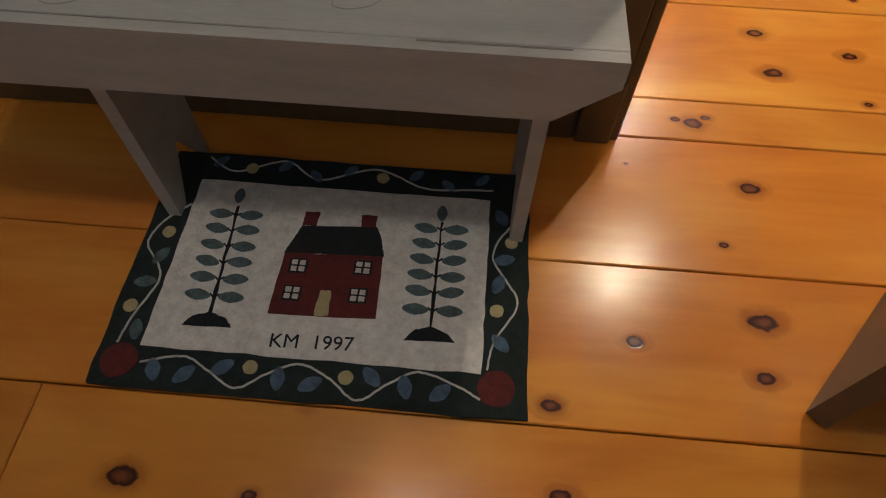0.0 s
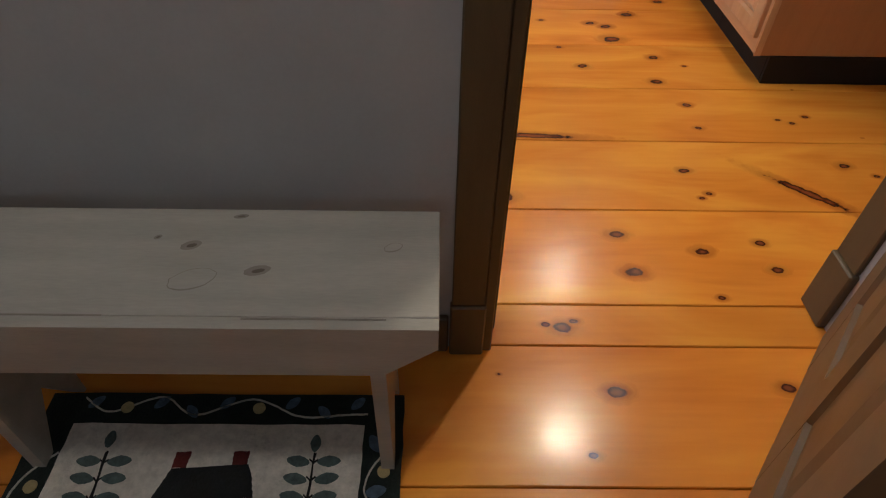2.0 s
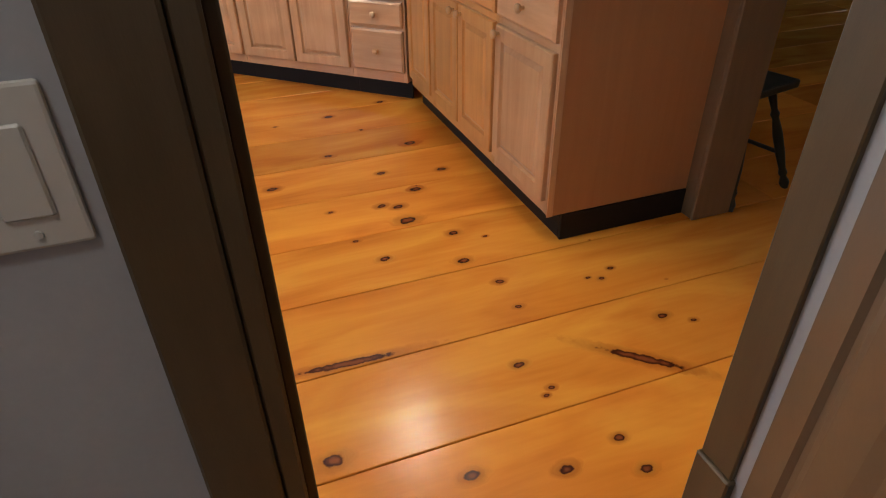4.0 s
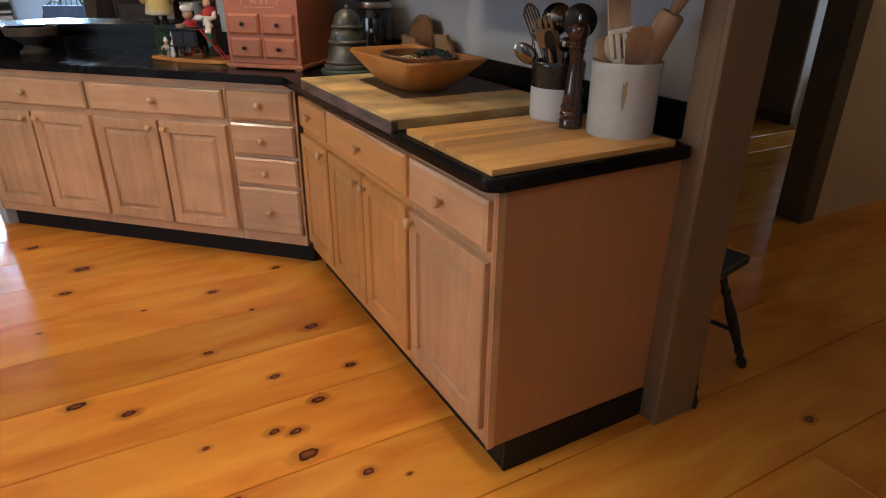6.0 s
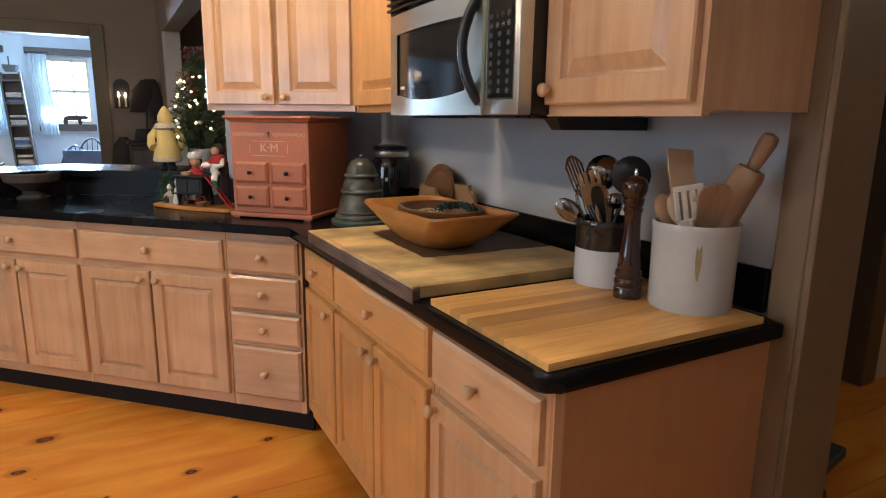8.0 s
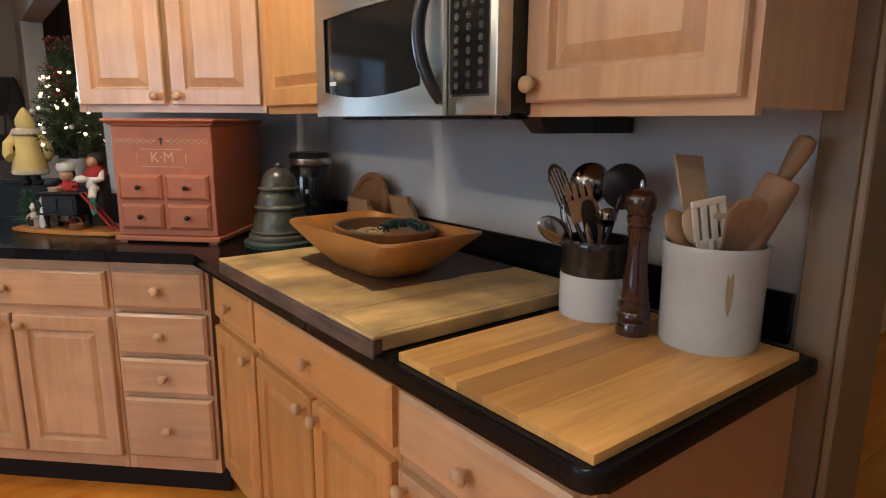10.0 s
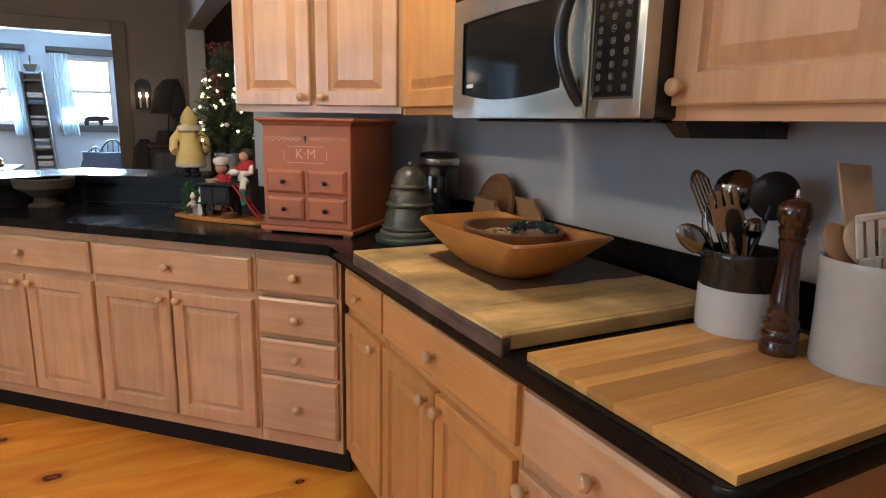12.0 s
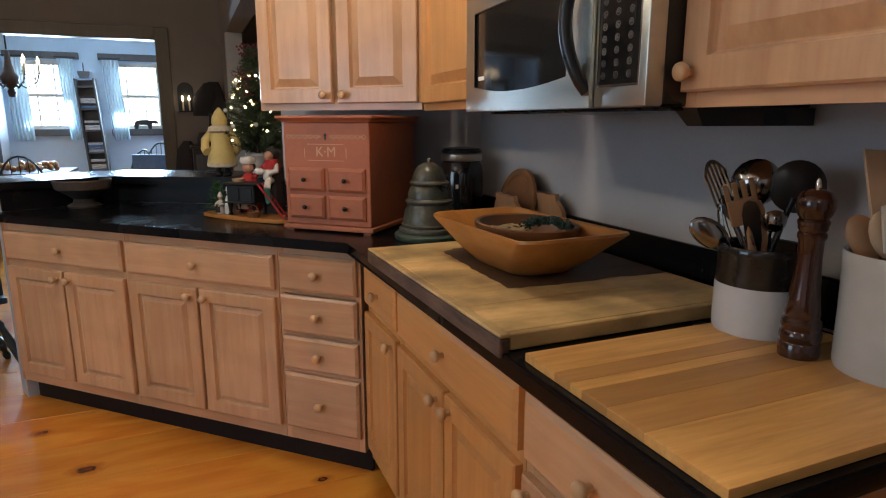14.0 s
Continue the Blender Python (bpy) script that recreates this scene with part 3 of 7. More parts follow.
KNOB_TURN = pose(0, 0, 0, 90)  # local z to -y


def add_knob(x, z, parent, y=-0.02):
    part("knob", lathe(BM(), KNOB_PROF, 16), M["knob_wood"], parent, "round turned wooden knob", 50, Matrix.Translation((x, y, z)) @ KNOB_TURN)


BASE_DOOR = [(0, -0.016), (0.004, -0.020), (0.050, -0.020), (0.053, -0.0125), (0.056, -0.0085), (0.060, -0.0085), (0.078, -0.0185), (0.080, -0.0185)]
FIELD_DOOR = [(0, -0.016), (0.004, -0.020), (0.056, -0.020), (0.059, -0.012), (0.063, -0.0055), (0.066, -0.0055), (0.097, -0.0185), (0.099, -0.0185)]
DRAWER = [(0, -0.013), (0.010, -0.020), (0.012, -0.020)]


FRONT = "maple"


def cabinet_door(cab, x0, z0, w, h, knob=None, loops=None, label=""):
    d = part("door", panel_front(BM(), x0, z0, w, h, loops or BASE_DOOR, 0.0), M[FRONT], cab, label)
    if knob:
        add_knob(knob[0], knob[1], d)
    return d


def drawer_front(cab, x0, z0, w, h):
    d = part("drawer", panel_front(BM(), x0, z0, w, h, DRAWER, 0.0), M[FRONT + "_h"], cab)
    add_knob(x0 + w / 2, z0 + h / 2, d)
    return d


def face_frame(cab, w, z0, z1, rails, stiles):
    """Stiles and rails, each a board."""
    t = 0.019
    for x0, x1 in stiles:
        part("stile", box(BM(), x0, 0, z0, x1, t, z1), M[FRONT], cab)
    xs_ = sorted(stiles)
    for ra, rb in rails:
        part("rail", box(BM(), xs_[0][1], 0.001, ra, xs_[-1][0], t, rb), M[FRONT + "_h"], cab)


TOPZ = 0.900
UND = 0.864


def base_cabinet(m, w, layout, label, depth=0.56):
    cab = thing("base_cabinet", m, label, "cabinet", "base cabinets")
    part("body", box(BM(), 0.001, 0.02, 0.105, w - 0.001, depth, UND - 0.002), M["maple"], cab)
    rails = [(0.105, 0.165), (0.820, UND - 0.003)]
    if layout == "stack":
        rails += [(0.685, 0.70), (0.525, 0.541), (0.381, 0.40)]
    else:
        rails += [(0.655, 0.70)]
    face_frame(cab, w, 0.105, UND - 0.003, rails, [(0.0005, 0.022), (w - 0.022, w - 0.0005)])
    g = 0.012
    if layout == "stack":
        for a, b_ in ((0.700, 0.832), (0.540, 0.682), (0.398, 0.524), (0.160, 0.381)):
            drawer_front(cab, g, a, w - 2 * g, b_ - a)
    else:
        drawer_front(cab, g, 0.693, w - 2 * g, 0.130)
        if layout == "double":
            half = w / 2
            cabinet_door(cab, g, 0.155, half - g - 0.006, 0.508, (half - 0.040, 0.630))
            cabinet_door(cab, half + 0.006, 0.155, half - g - 0.006, 0.508, (half + 0.040, 0.630))
        elif layout == "left":
            cabinet_door(cab, g, 0.155, w - 2 * g, 0.508, (g + 0.030, 0.636))
        else:
            cabinet_door(cab, g, 0.155, w - 2 * g, 0.508, (w - g - 0.030, 0.636))
    part("toe_kick", box(BM(), 0.0, 0.055, 0.0, w, 0.07, 0.105), M["toe"], cab, "matt black toe kick")
    return cab


def right_pose(y):
    return pose(1.395, y, 0, 0, 0, -90)


def diag_pose(u, v=0.0, z=0.0):
    x, y = diag(u, v)
    return pose(x, y, z, 0, 0, -44)


base_cabinet(diag_pose(0.362), 0.340, "stack", "pale maple base unit with four drawers and wooden knobs")
base_cabinet(diag_pose(1.106), 0.742, "double", "pale maple base unit with one drawer over two doors")
base_cabinet(diag_pose(1.832), 0.724, "double", "pale maple base unit at the end of the peninsula")
# these fronts take the amber copy that carries warm lamp light
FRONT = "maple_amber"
base_cabinet(right_pose(4.43), 0.35, "narrow", "narrow maple base unit in the corner, in a warm-lit amber tone")
base_cabinet(right_pose(4.078), 0.716, "double", "maple base unit with a wide drawer over two doors, in a warm-lit amber tone")
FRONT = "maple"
base_cabinet(right_pose(3.360), 0.440, "left", "pale maple base unit with one drawer and one door")
# end panel and its black foot
ep = thing("end_panel", pose(0, 0, 0), "plain tan maple panel closing the cabinet run", "panel")
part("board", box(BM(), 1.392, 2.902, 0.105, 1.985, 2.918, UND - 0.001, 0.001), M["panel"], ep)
part("stile", box(BM(), 1.386, 2.898, 0.105, 1.410, 2.9018, UND - 0.001, 0.001), M["maple"], ep)
part("toe_kick", box(BM(), 1.448, 2.898, 0.0, 1.985, 2.914, 0.103, 0.001), M["toe"], ep, "matt black foot strip")
dp = thing("end_panel", pose(0, 0, 0), "plain maple panel at the end of the peninsula", "panel")
x0, y0 = diag(1.834, 0.0)
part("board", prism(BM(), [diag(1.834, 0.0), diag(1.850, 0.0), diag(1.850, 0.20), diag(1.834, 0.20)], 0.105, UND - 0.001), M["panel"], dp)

# worktop
B1, B2 = (0.53, 5.95), (0.075, 5.745)
E0 = diag(1.875, -0.045)
F0 = (1.335, 4.450 - 0.045 / C44 + (1.395 - 1.335) * S44 / C44)
top_pts = [(1.335, 2.900), (1.338, 2.886), (1.346, 2.876), (1.358, 2.870), (1.372, 2.868), (1.966, 2.868), (1.966, 2.93), (1.978, 2.94), (1.978, 4.79), diag(0.06 + 0.74, WALL_V - 0.004), B1, B2, E0, F0]
worktop = thing("worktop", pose(0, 0, 0), "matt black laminate worktop with a rounded front edge", "worktop")
part("slab", prism(BM(), top_pts, UND, TOPZ, 0.008, 3), M["black_top"], worktop, smooth=35)
part("backsplash", box(BM(), 1.982, 2.93, TOPZ + 0.001, 1.999, 4.785, 1.0, 0.003), M["black_top"], worktop, "low black upstand along the wall")
a0, a1 = diag(-0.10, WALL_V - 0.018), diag(0.80, WALL_V - 0.018)
part("backsplash", prism(BM(), [a0, a1, diag(0.80, WALL_V - 0.001), diag(-0.10, WALL_V - 0.001)], TOPZ + 0.001, 1.0, 0.003), M["black_top"], worktop, "low black upstand along the wall")


def offset_line(pts, d):
    out = []
    for i, p in enumerate(pts):
        a, c = pts[max(i - 1, 0)], pts[min(i + 1, len(pts) - 1)]
        n = Vector((0, 0))
        for s, e in ((a, p), (p, c)):
            v = Vector((e[0] - s[0], e[1] - s[1]))
            if v.length > 1e-6:
                v.normalize()
                n += Vector((v.y, -v.x))
        n.normalize()
        out.append((p[0] + d * n.x, p[1] + d * n.y))
    return out


bar_line = [diag_end, B1, B2]


def strip(d0, d1, z0, z1, bevel=0.0):
    return prism(BM(), offset_line(bar_line, d0) + offset_line(bar_line, d1)[::-1], z0, z1, bevel)


structure("wall_bar", strip(0.014, 0.12, 0, 0.994), M["wall"], "pale grey half wall under the raised bar", "wall")
bar = thing("bar_ledge", pose(0, 0, 0), "raised matt black bar ledge behind the worktop", "bar")
part("top", strip(-0.025, 0.42, 0.996, 1.032, 0.008), M["black_top"], bar, smooth=35)
part("splash", strip(0.0, 0.012, TOPZ + 0.001, 0.995), M["black_top"], bar, "black splash panel")

# wall cabinets
UB = 1.322


def wall_cabinet(m, w, z0, z1, doors, label, depth=0.318):
    cab = thing("wall_cabinet", m, label, "cabinet", "wall cabinets")
    part("body", box(BM(), 0.001, 0.0195, z0 + 0.012, w - 0.001, depth, z1), M["maple"], cab)
    face_frame(cab, w, z0, z1, [(z0, z0 + 0.042), (z1 - 0.04, z1)], [(0.0005, 0.03), (w - 0.03, w - 0.0005)])
    for a, b_, k in doors:
        cabinet_door(cab, a, z0 + 0.026, b_ - a, z1 - z0 - 0.05, (k, z0 + 0.058), FIELD_DOOR)
    return cab


wall_cabinet(pose(1.670, 3.325, 0, 0, 0, -90), 0.440, UB, 2.10, [(0.010, 0.425, 0.034)], "pale maple wall unit with one raised-panel door", 0.328)
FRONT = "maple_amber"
wall_cabinet(pose(1.690, 4.655, 0, 0, 0, -90), 0.550, UB + 0.015, 2.10, [(0.02, 0.530, 0.50)], "maple wall unit beside the microwave, in a warm-lit amber tone", 0.306)
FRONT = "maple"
wall_cabinet(pose(1.690, 4.100, 0, 0, 0, -90), 0.770, 1.755, 2.10, [(0.02, 0.375, 0.35), (0.395, 0.75, 0.42)], "short pale maple wall unit over the microwave", 0.306)
ux, uy = 1.690 - C44 * 0.735, 4.660 + S44 * 0.735
wall_cabinet(pose(ux, uy, 0, 0, 0, -44), 0.730, UB + 0.02, 2.10, [(0.012, 0.352, 0.322), (0.378, 0.718, 0.408)], "pale maple two-door wall unit set at an angle", 0.300)


# ---- more materials ----
M["red_box"] = material("salmon_milk_paint", (0.40, 0.125, 0.055), 0.5, var=0.14, scale=5, bump=0.1, fine=70)
M["ghost_ink"] = material("faded_stencil", (0.60, 0.37, 0.24), 0.6, var=0.1)
M["stoneware"] = material("cream_stoneware", (0.47, 0.465, 0.45), 0.22, var=0.08, scale=5, bump=0.04, fine=40)
M["stone_white"] = material("white_stoneware", (0.57, 0.57, 0.58), 0.2, var=0.05, bump=0.03)
M["stone_black"] = material("black_brown_glaze", (0.018, 0.014, 0.012), 0.12, var=0.5, scale=12, bump=0.05)
M["stain"] = material("brown_glaze_drip", (0.27, 0.20, 0.11), 0.3, var=0.2)
M["walnut"] = wood("dark_turned_walnut", (0.042, 0.012, 0.007), (0.018, 0.006, 0.004), grain=(9, 9, 1.5), rough=0.16, coat=0.5)
M["spoon_wood"] = wood("beech_utensil", (0.36, 0.20, 0.10), (0.23, 0.115, 0.05), grain=(9, 9, 1.5), rough=0.5, piece=0.18)
M["spoon_white"] = wood("bleached_utensil_wood", (0.66, 0.60, 0.52), (0.52, 0.44, 0.34), grain=(9, 9, 1.5), rough=0.5)
M["spoon_brown"] = wood("rough_brown_utensil", (0.33, 0.19, 0.11), (0.17, 0.09, 0.045), grain=(16, 16, 1.5), rough=0.65, var=0.9)
M["steel_dark"] = material("tarnished_steel", (0.30, 0.29, 0.28), 0.16, 1.0, var=0.10, bump=0.02)
M["spoon_pale"] = wood("pale_utensil_wood", (0.50, 0.35, 0.22), (0.38, 0.24, 0.14), grain=(9, 9, 1.5), rough=0.55)
def worn_patch(m, cx, cy, hx_, hy_, colour, amount):
    """A dark rubbed stain with rounded corners and a ragged edge, in plan."""
    nt = m.node_tree
    L, N = nt.links.new, nt.nodes.new
    b = nt.nodes["Principled BSDF"]
    old = b.inputs["Base Color"].links[0].from_socket
    pos, nz = N("ShaderNodeNewGeometry"), N("ShaderNodeTexNoise")
    nz.inputs["Scale"].default_value, nz.inputs["Detail"].default_value = 22, 5
    L(pos.outputs["Position"], nz.inputs["Vector"])
    q = N("ShaderNodeVectorMath")
    q.operation = "SUBTRACT"
    L(pos.outputs["Position"], q.inputs[0])
    q.inputs[1].default_value = (cx, cy, 0)
    sep = N("ShaderNodeSeparateXYZ")
    L(q.outputs[0], sep.inputs[0])
    s = []
    for i, h in ((0, hx_), (1, hy_)):
        d = N("ShaderNodeMath")
        d.operation = "DIVIDE"
        L(sep.outputs[i], d.inputs[0])
        d.inputs[1].default_value = h
        a = N("ShaderNodeMath")
        a.operation = "ABSOLUTE"
        L(d.outputs[0], a.inputs[0])
        p = N("ShaderNodeMath")
        p.operation = "POWER"
        L(a.outputs[0], p.inputs[0])
        p.inputs[1].default_value = 6
        s.append(p.outputs[0])
    add = N("ShaderNodeMath")
    add.operation = "ADD"
    L(s[0], add.inputs[0])
    L(s[1], add.inputs[1])
    wob = N("ShaderNodeMath")
    wob.operation = "MULTIPLY_ADD"
    L(nz.outputs[0], wob.inputs[0])
    wob.inputs[1].default_value = 0.9
    L(add.outputs[0], wob.inputs[2])
    r = N("ShaderNodeMapRange")
    r.interpolation_type = "SMOOTHSTEP"
    r.inputs[1].default_value, r.inputs[2].default_value = 1.1, 1.75
    r.inputs[3].default_value, r.inputs[4].default_value = amount, 0
    L(wob.outputs[0], r.inputs[0])
    mix = N("ShaderNodeMix")
    mix.data_type = "RGBA"
    L(r.outputs[0], mix.inputs[0])
    L(old, mix.inputs[6])
    mix.inputs[7].default_value = (*colour, 1)
    L(mix.outputs[2], b.inputs["Base Color"])


M["block"] = wood("butcher_block_maple", (0.72, 0.405, 0.13), (0.47, 0.225, 0.06), grain=(1.6, 18, 18), rough=0.42, piece=0.24, var=0.9)
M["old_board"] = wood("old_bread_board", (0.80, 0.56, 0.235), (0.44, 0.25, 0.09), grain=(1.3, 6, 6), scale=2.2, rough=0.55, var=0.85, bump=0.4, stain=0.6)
M["board_stain_shade"] = wood("dark_board_stain_and_shade", (0.15, 0.078, 0.036), (0.075, 0.038, 0.02), grain=(1.3, 6, 6), scale=2.2, rough=0.55, var=0.8, bump=0.2, stain=0.4)
M["block_mid"] = wood("honey_block_strip", (0.58, 0.31, 0.095), (0.42, 0.195, 0.052), grain=(1.6, 18, 18), rough=0.42, piece=0.1, var=0.9)
M["block_tan"] = wood("darker_block_strip", (0.52, 0.27, 0.08), (0.36, 0.165, 0.045), grain=(1.6, 18, 18), rough=0.42, piece=0.12, var=0.8)
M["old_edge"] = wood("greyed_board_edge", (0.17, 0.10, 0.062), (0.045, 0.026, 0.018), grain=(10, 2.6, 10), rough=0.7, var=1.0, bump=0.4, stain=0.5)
M["trencher"] = wood("amber_dough_bowl", (0.50, 0.215, 0.05), (0.20, 0.06, 0.014), grain=(2.2, 7, 7), rough=0.35, coat=0.25)
M["small_bowl"] = wood("brown_turned_bowl", (0.21, 0.095, 0.038), (0.09, 0.036, 0.014), grain=(3, 9, 9), rough=0.4, coat=0.15)
M["skep"] = material("grey_green_pottery", (0.050, 0.050, 0.037), 0.3, var=0.75, scale=26, bump=0.25, fine=50)
M["skep_light"] = material("worn_pottery_ridge", (0.085, 0.078, 0.06), 0.4, var=0.4, scale=20, bump=0.2)
M["skep_base"] = material("green_pottery_base", (0.055, 0.08, 0.06), 0.35, var=0.3, scale=14, bump=0.2)
M["garland"] = material("dark_green_garland", (0.012, 0.045, 0.036), 0.6, var=0.5, scale=60)
M["string"] = material("pale_straw", (0.55, 0.44, 0.26), 0.8, var=0.2)
M["rug_dark"] = material("black_green_wool", (0.012, 0.020, 0.017), 0.95, var=0.4, scale=55, bump=1.0, fine=170)
M["rug_cream"] = material("cream_wool", (0.70, 0.66, 0.60), 0.95, var=0.2, scale=55, bump=1.0, fine=170)
M["rug_red"] = material("barn_red_wool", (0.115, 0.016, 0.014), 0.95, var=0.35, scale=55, bump=1.0, fine=170)
M["rug_roof"] = material("black_wool", (0.010, 0.012, 0.013), 0.95, var=0.4, scale=55, bump=1.0, fine=170)
M["rug_leaf"] = material("teal_grey_wool", (0.085, 0.125, 0.125), 0.95, var=0.4, scale=55, bump=1.0, fine=170)
M["rug_blue"] = material("slate_blue_wool", (0.080, 0.125, 0.185), 0.95, var=0.4, scale=55, bump=1.0, fine=170)
M["rug_gold"] = material("straw_wool", (0.46, 0.37, 0.19), 0.95, var=0.2, scale=55, bump=1.0, fine=170)
M["rug_white"] = material("white_wool", (0.55, 0.53, 0.48), 0.95, var=0.2, scale=55, bump=1.0, fine=170)
M["switch"] = material("ivory_plastic", (0.62, 0.60, 0.55), 0.35, var=0.03, bump=0.02)
M["green_black"] = material("dark_green_chair_paint", (0.012, 0.020, 0.018), 0.4, var=0.3, bump=0.1)
M["needle"] = material("fir_needles", (0.055, 0.080, 0.032), 0.7, var=0.5, scale=30)
M["needle_bright"] = material("bright_fir_needles", (0.045, 0.14, 0.030), 0.7, var=0.4, scale=60)
M["glow"] = material("fairy_light", (0.9, 0.8, 0.6), 0.4, var=0, emit=(1.0, 0.80, 0.50), strength=5.0, bump=0)
M["flame"] = material("candle_bulb", (0.9, 0.7, 0.4), 0.4, var=0, emit=(1.0, 0.68, 0.34), strength=14.0, bump=0)
M["berry"] = material("red_berry", (0.20, 0.012, 0.012), 0.35, var=0.3)
M["yellow_coat"] = material("yellow_felt_coat", (0.66, 0.50, 0.19), 0.9, var=0.15, scale=12, bump=0.4, fine=150)
M["wool_trim"] = material("cream_fleece", (0.55, 0.46, 0.33), 0.95, var=0.2, scale=60, bump=0.8)
M["fig_red"] = material("red_cloth", (0.34, 0.018, 0.020), 0.8, var=0.25, scale=40)
M["fig_white"] = material("white_cloth", (0.66, 0.63, 0.58), 0.85, var=0.12, scale=50)
M["fig_green"] = material("green_knit", (0.020, 0.12, 0.085), 0.9, var=0.4, scale=140)
M["fig_skin"] = material("painted_clay", (0.48, 0.25, 0.16), 0.55, var=0.1)
M["fig_dark"] = material("dark_cloth", (0.025, 0.018, 0.016), 0.8, var=0.3)
M["curtain"] = material("sheer_white_cotton", (0.74, 0.80, 0.84), 0.9, var=0.06, bump=0.1, fine=300)
cn = M["curtain"].node_tree
tr, mx = cn.nodes.new("ShaderNodeBsdfTranslucent"), cn.nodes.new("ShaderNodeMixShader")
tr.inputs[0].default_value = (0.72, 0.84, 0.92, 1)
mx.inputs[0].default_value = 0.6
cn.links.new(cn.nodes["Principled BSDF"].outputs[0], mx.inputs[1])
cn.links.new(tr.outputs[0], mx.inputs[2])
cn.links.new(mx.outputs[0], cn.nodes["Material Output"].inputs[0])
M["grey_wood"] = material("old_grey_wood", (0.085, 0.075, 0.07), 0.6, var=0.3, scale=4, stretch=(6, 6, 1))
M["dark_wood"] = wood("dark_furniture_wood", (0.045, 0.022, 0.014), (0.02, 0.01, 0.007), rough=0.35)
M["bowl_dark"] = material("dark_turned_bowl", (0.06, 0.048, 0.040), 0.7, var=0.4, scale=5, bump=0.2, spec=0.2)
M["linen"] = material("folded_linens", (0.45, 0.40, 0.36), 0.9, var=0.2, scale=30)
M["blue_cloth"] = material("blue_grey_cloth", (0.10, 0.14, 0.22), 0.9, var=0.2, scale=30)
M["pot"] = material("white_clay_pot", (0.60, 0.57, 0.52), 0.5, var=0.08)
glass_m = bpy.data.materials.new("window_glass")
glass_m.use_nodes = True
gb = glass_m.node_tree.nodes["Principled BSDF"]
gb.inputs["Transmission Weight"].default_value, gb.inputs["Roughness"].default_value, gb.inputs["IOR"].default_value = 1.0, 0.0, 1.45
M["glass"] = glass_m
day = bpy.data.materials.new("overcast_sky_backdrop")
day.use_nodes = True
db = day.node_tree.nodes["Principled BSDF"]
db.inputs["Base Color"].default_value = (0.8, 0.85, 0.9, 1)
db.inputs["Emission Color"].default_value = (0.80, 0.92, 1.0, 1)
db.inputs["Emission Strength"].default_value = 22.0
M["day"] = day


def multi(name, pieces, m, label, category, smooth=50):
    """One plain mesh in several colours."""
    bm = BM()
    mats = []
    for sub, mat in pieces:
        if mat not in mats:
            mats.append(mat)
        bmesh.ops.recalc_face_normals(sub, faces=sub.faces)
        vmap = {v: bm.verts.new(v.co) for v in sub.verts}
        for f in sub.faces:
            nf = bm.faces.new([vmap[v] for v in f.verts])
            nf.material_index = mats.index(mat)
        sub.free()
    me = bpy.data.meshes.new(name)
    bm.to_mesh(me)
    bm.free()
    me.polygons.foreach_set("use_smooth", [True] * len(me.polygons))
    me.set_sharp_from_angle(angle=radians(smooth))
    for k in mats:
        me.materials.append(M[k])
    ob = new(name, me)
    ob.matrix_basis = m
    return tagged(ob, label, category)


def words(name, text, size, mat, parent, m, extrude=0.0006, align="CENTER"):
    cu = bpy.data.curves.new(name, "FONT")
    cu.body, cu.size, cu.extrude, cu.align_x, cu.resolution_u = text, size, extrude, align, 3
    cu.materials.append(mat)
    ob = new(name, cu)
    ob.parent = parent
    ob.matrix_basis = m
    return ob


# ---- entry: door, bench, rug, switch ----
hx, hy = 1.163, 1.752
ang = math.degrees(math.atan2(1.146 - hy, 0.668 - hx))
door = tagged(new("door_1"), "tan painted panelled door standing wide open", "door", kind="structure")
door.matrix_basis = pose(hx, hy, 0.012, 0, 0, ang)
DW, DH = 0.775, 2.03
# local x runs from the hinge to the free edge; the face at y = 0 looks towards the opening


def door_leaf():
    bm = BM()
    t = 0.036
    cols = [(0, 0.115), (DW / 2 - 0.05, DW / 2 + 0.05), (DW - 0.115, DW)]
    rows = [(0, 0.22), (0.82, 0.98), (1.60, 1.70), (DH - 0.12, DH)]
    for a, b_ in cols:
        box(bm, a, 0, 0, b_, t, DH)
    for (a, b_), (c, d) in zip(cols, cols[1:]):
        for z0, z1 in rows:
            box(bm, b_, 0.0006, z0, c, t - 0.0006, z1)
        for (z0, z1), (z2, z3) in zip(rows, rows[1:]):
            i = 0.0
            for f0, back in ((0.0, t / 2),):
                rings = []
                for inset, y in ((0, 0.0), (0.008, 0.009), (0.026, 0.010), (0.060, 0.003), (0.062, 0.003)):
                    rings.append([bm.verts.new((b_ + a_, y, z1 + c_)) for a_, c_ in ((inset, inset), (c - b_ - inset, inset), (c - b_ - inset, z2 - z1 - inset), (inset, z2 - z1 - inset))])
                for p, q in zip(rings, rings[1:]):
                    for k in range(4):
                        bm.faces.new((p[k], p[(k + 1) % 4], q[(k + 1) % 4], q[k]))
                bm.faces.new(rings[-1][::-1])
            box(bm, b_, 0.018, z1, c, 0.024, z2)
    return bm


part("leaf", door_leaf(), M["door"], door)
hd = part("handle", lathe(BM(), [(0.031, 0), (0.031, 0.004), (0.026, 0.009), (0.012, 0.012), (0.012, 0.045), (0, 0.046)], 24, pose(DW - 0.065, 0, 0.96, 90)), M["chrome"], door, "chrome lever handle with a black grip", 40)
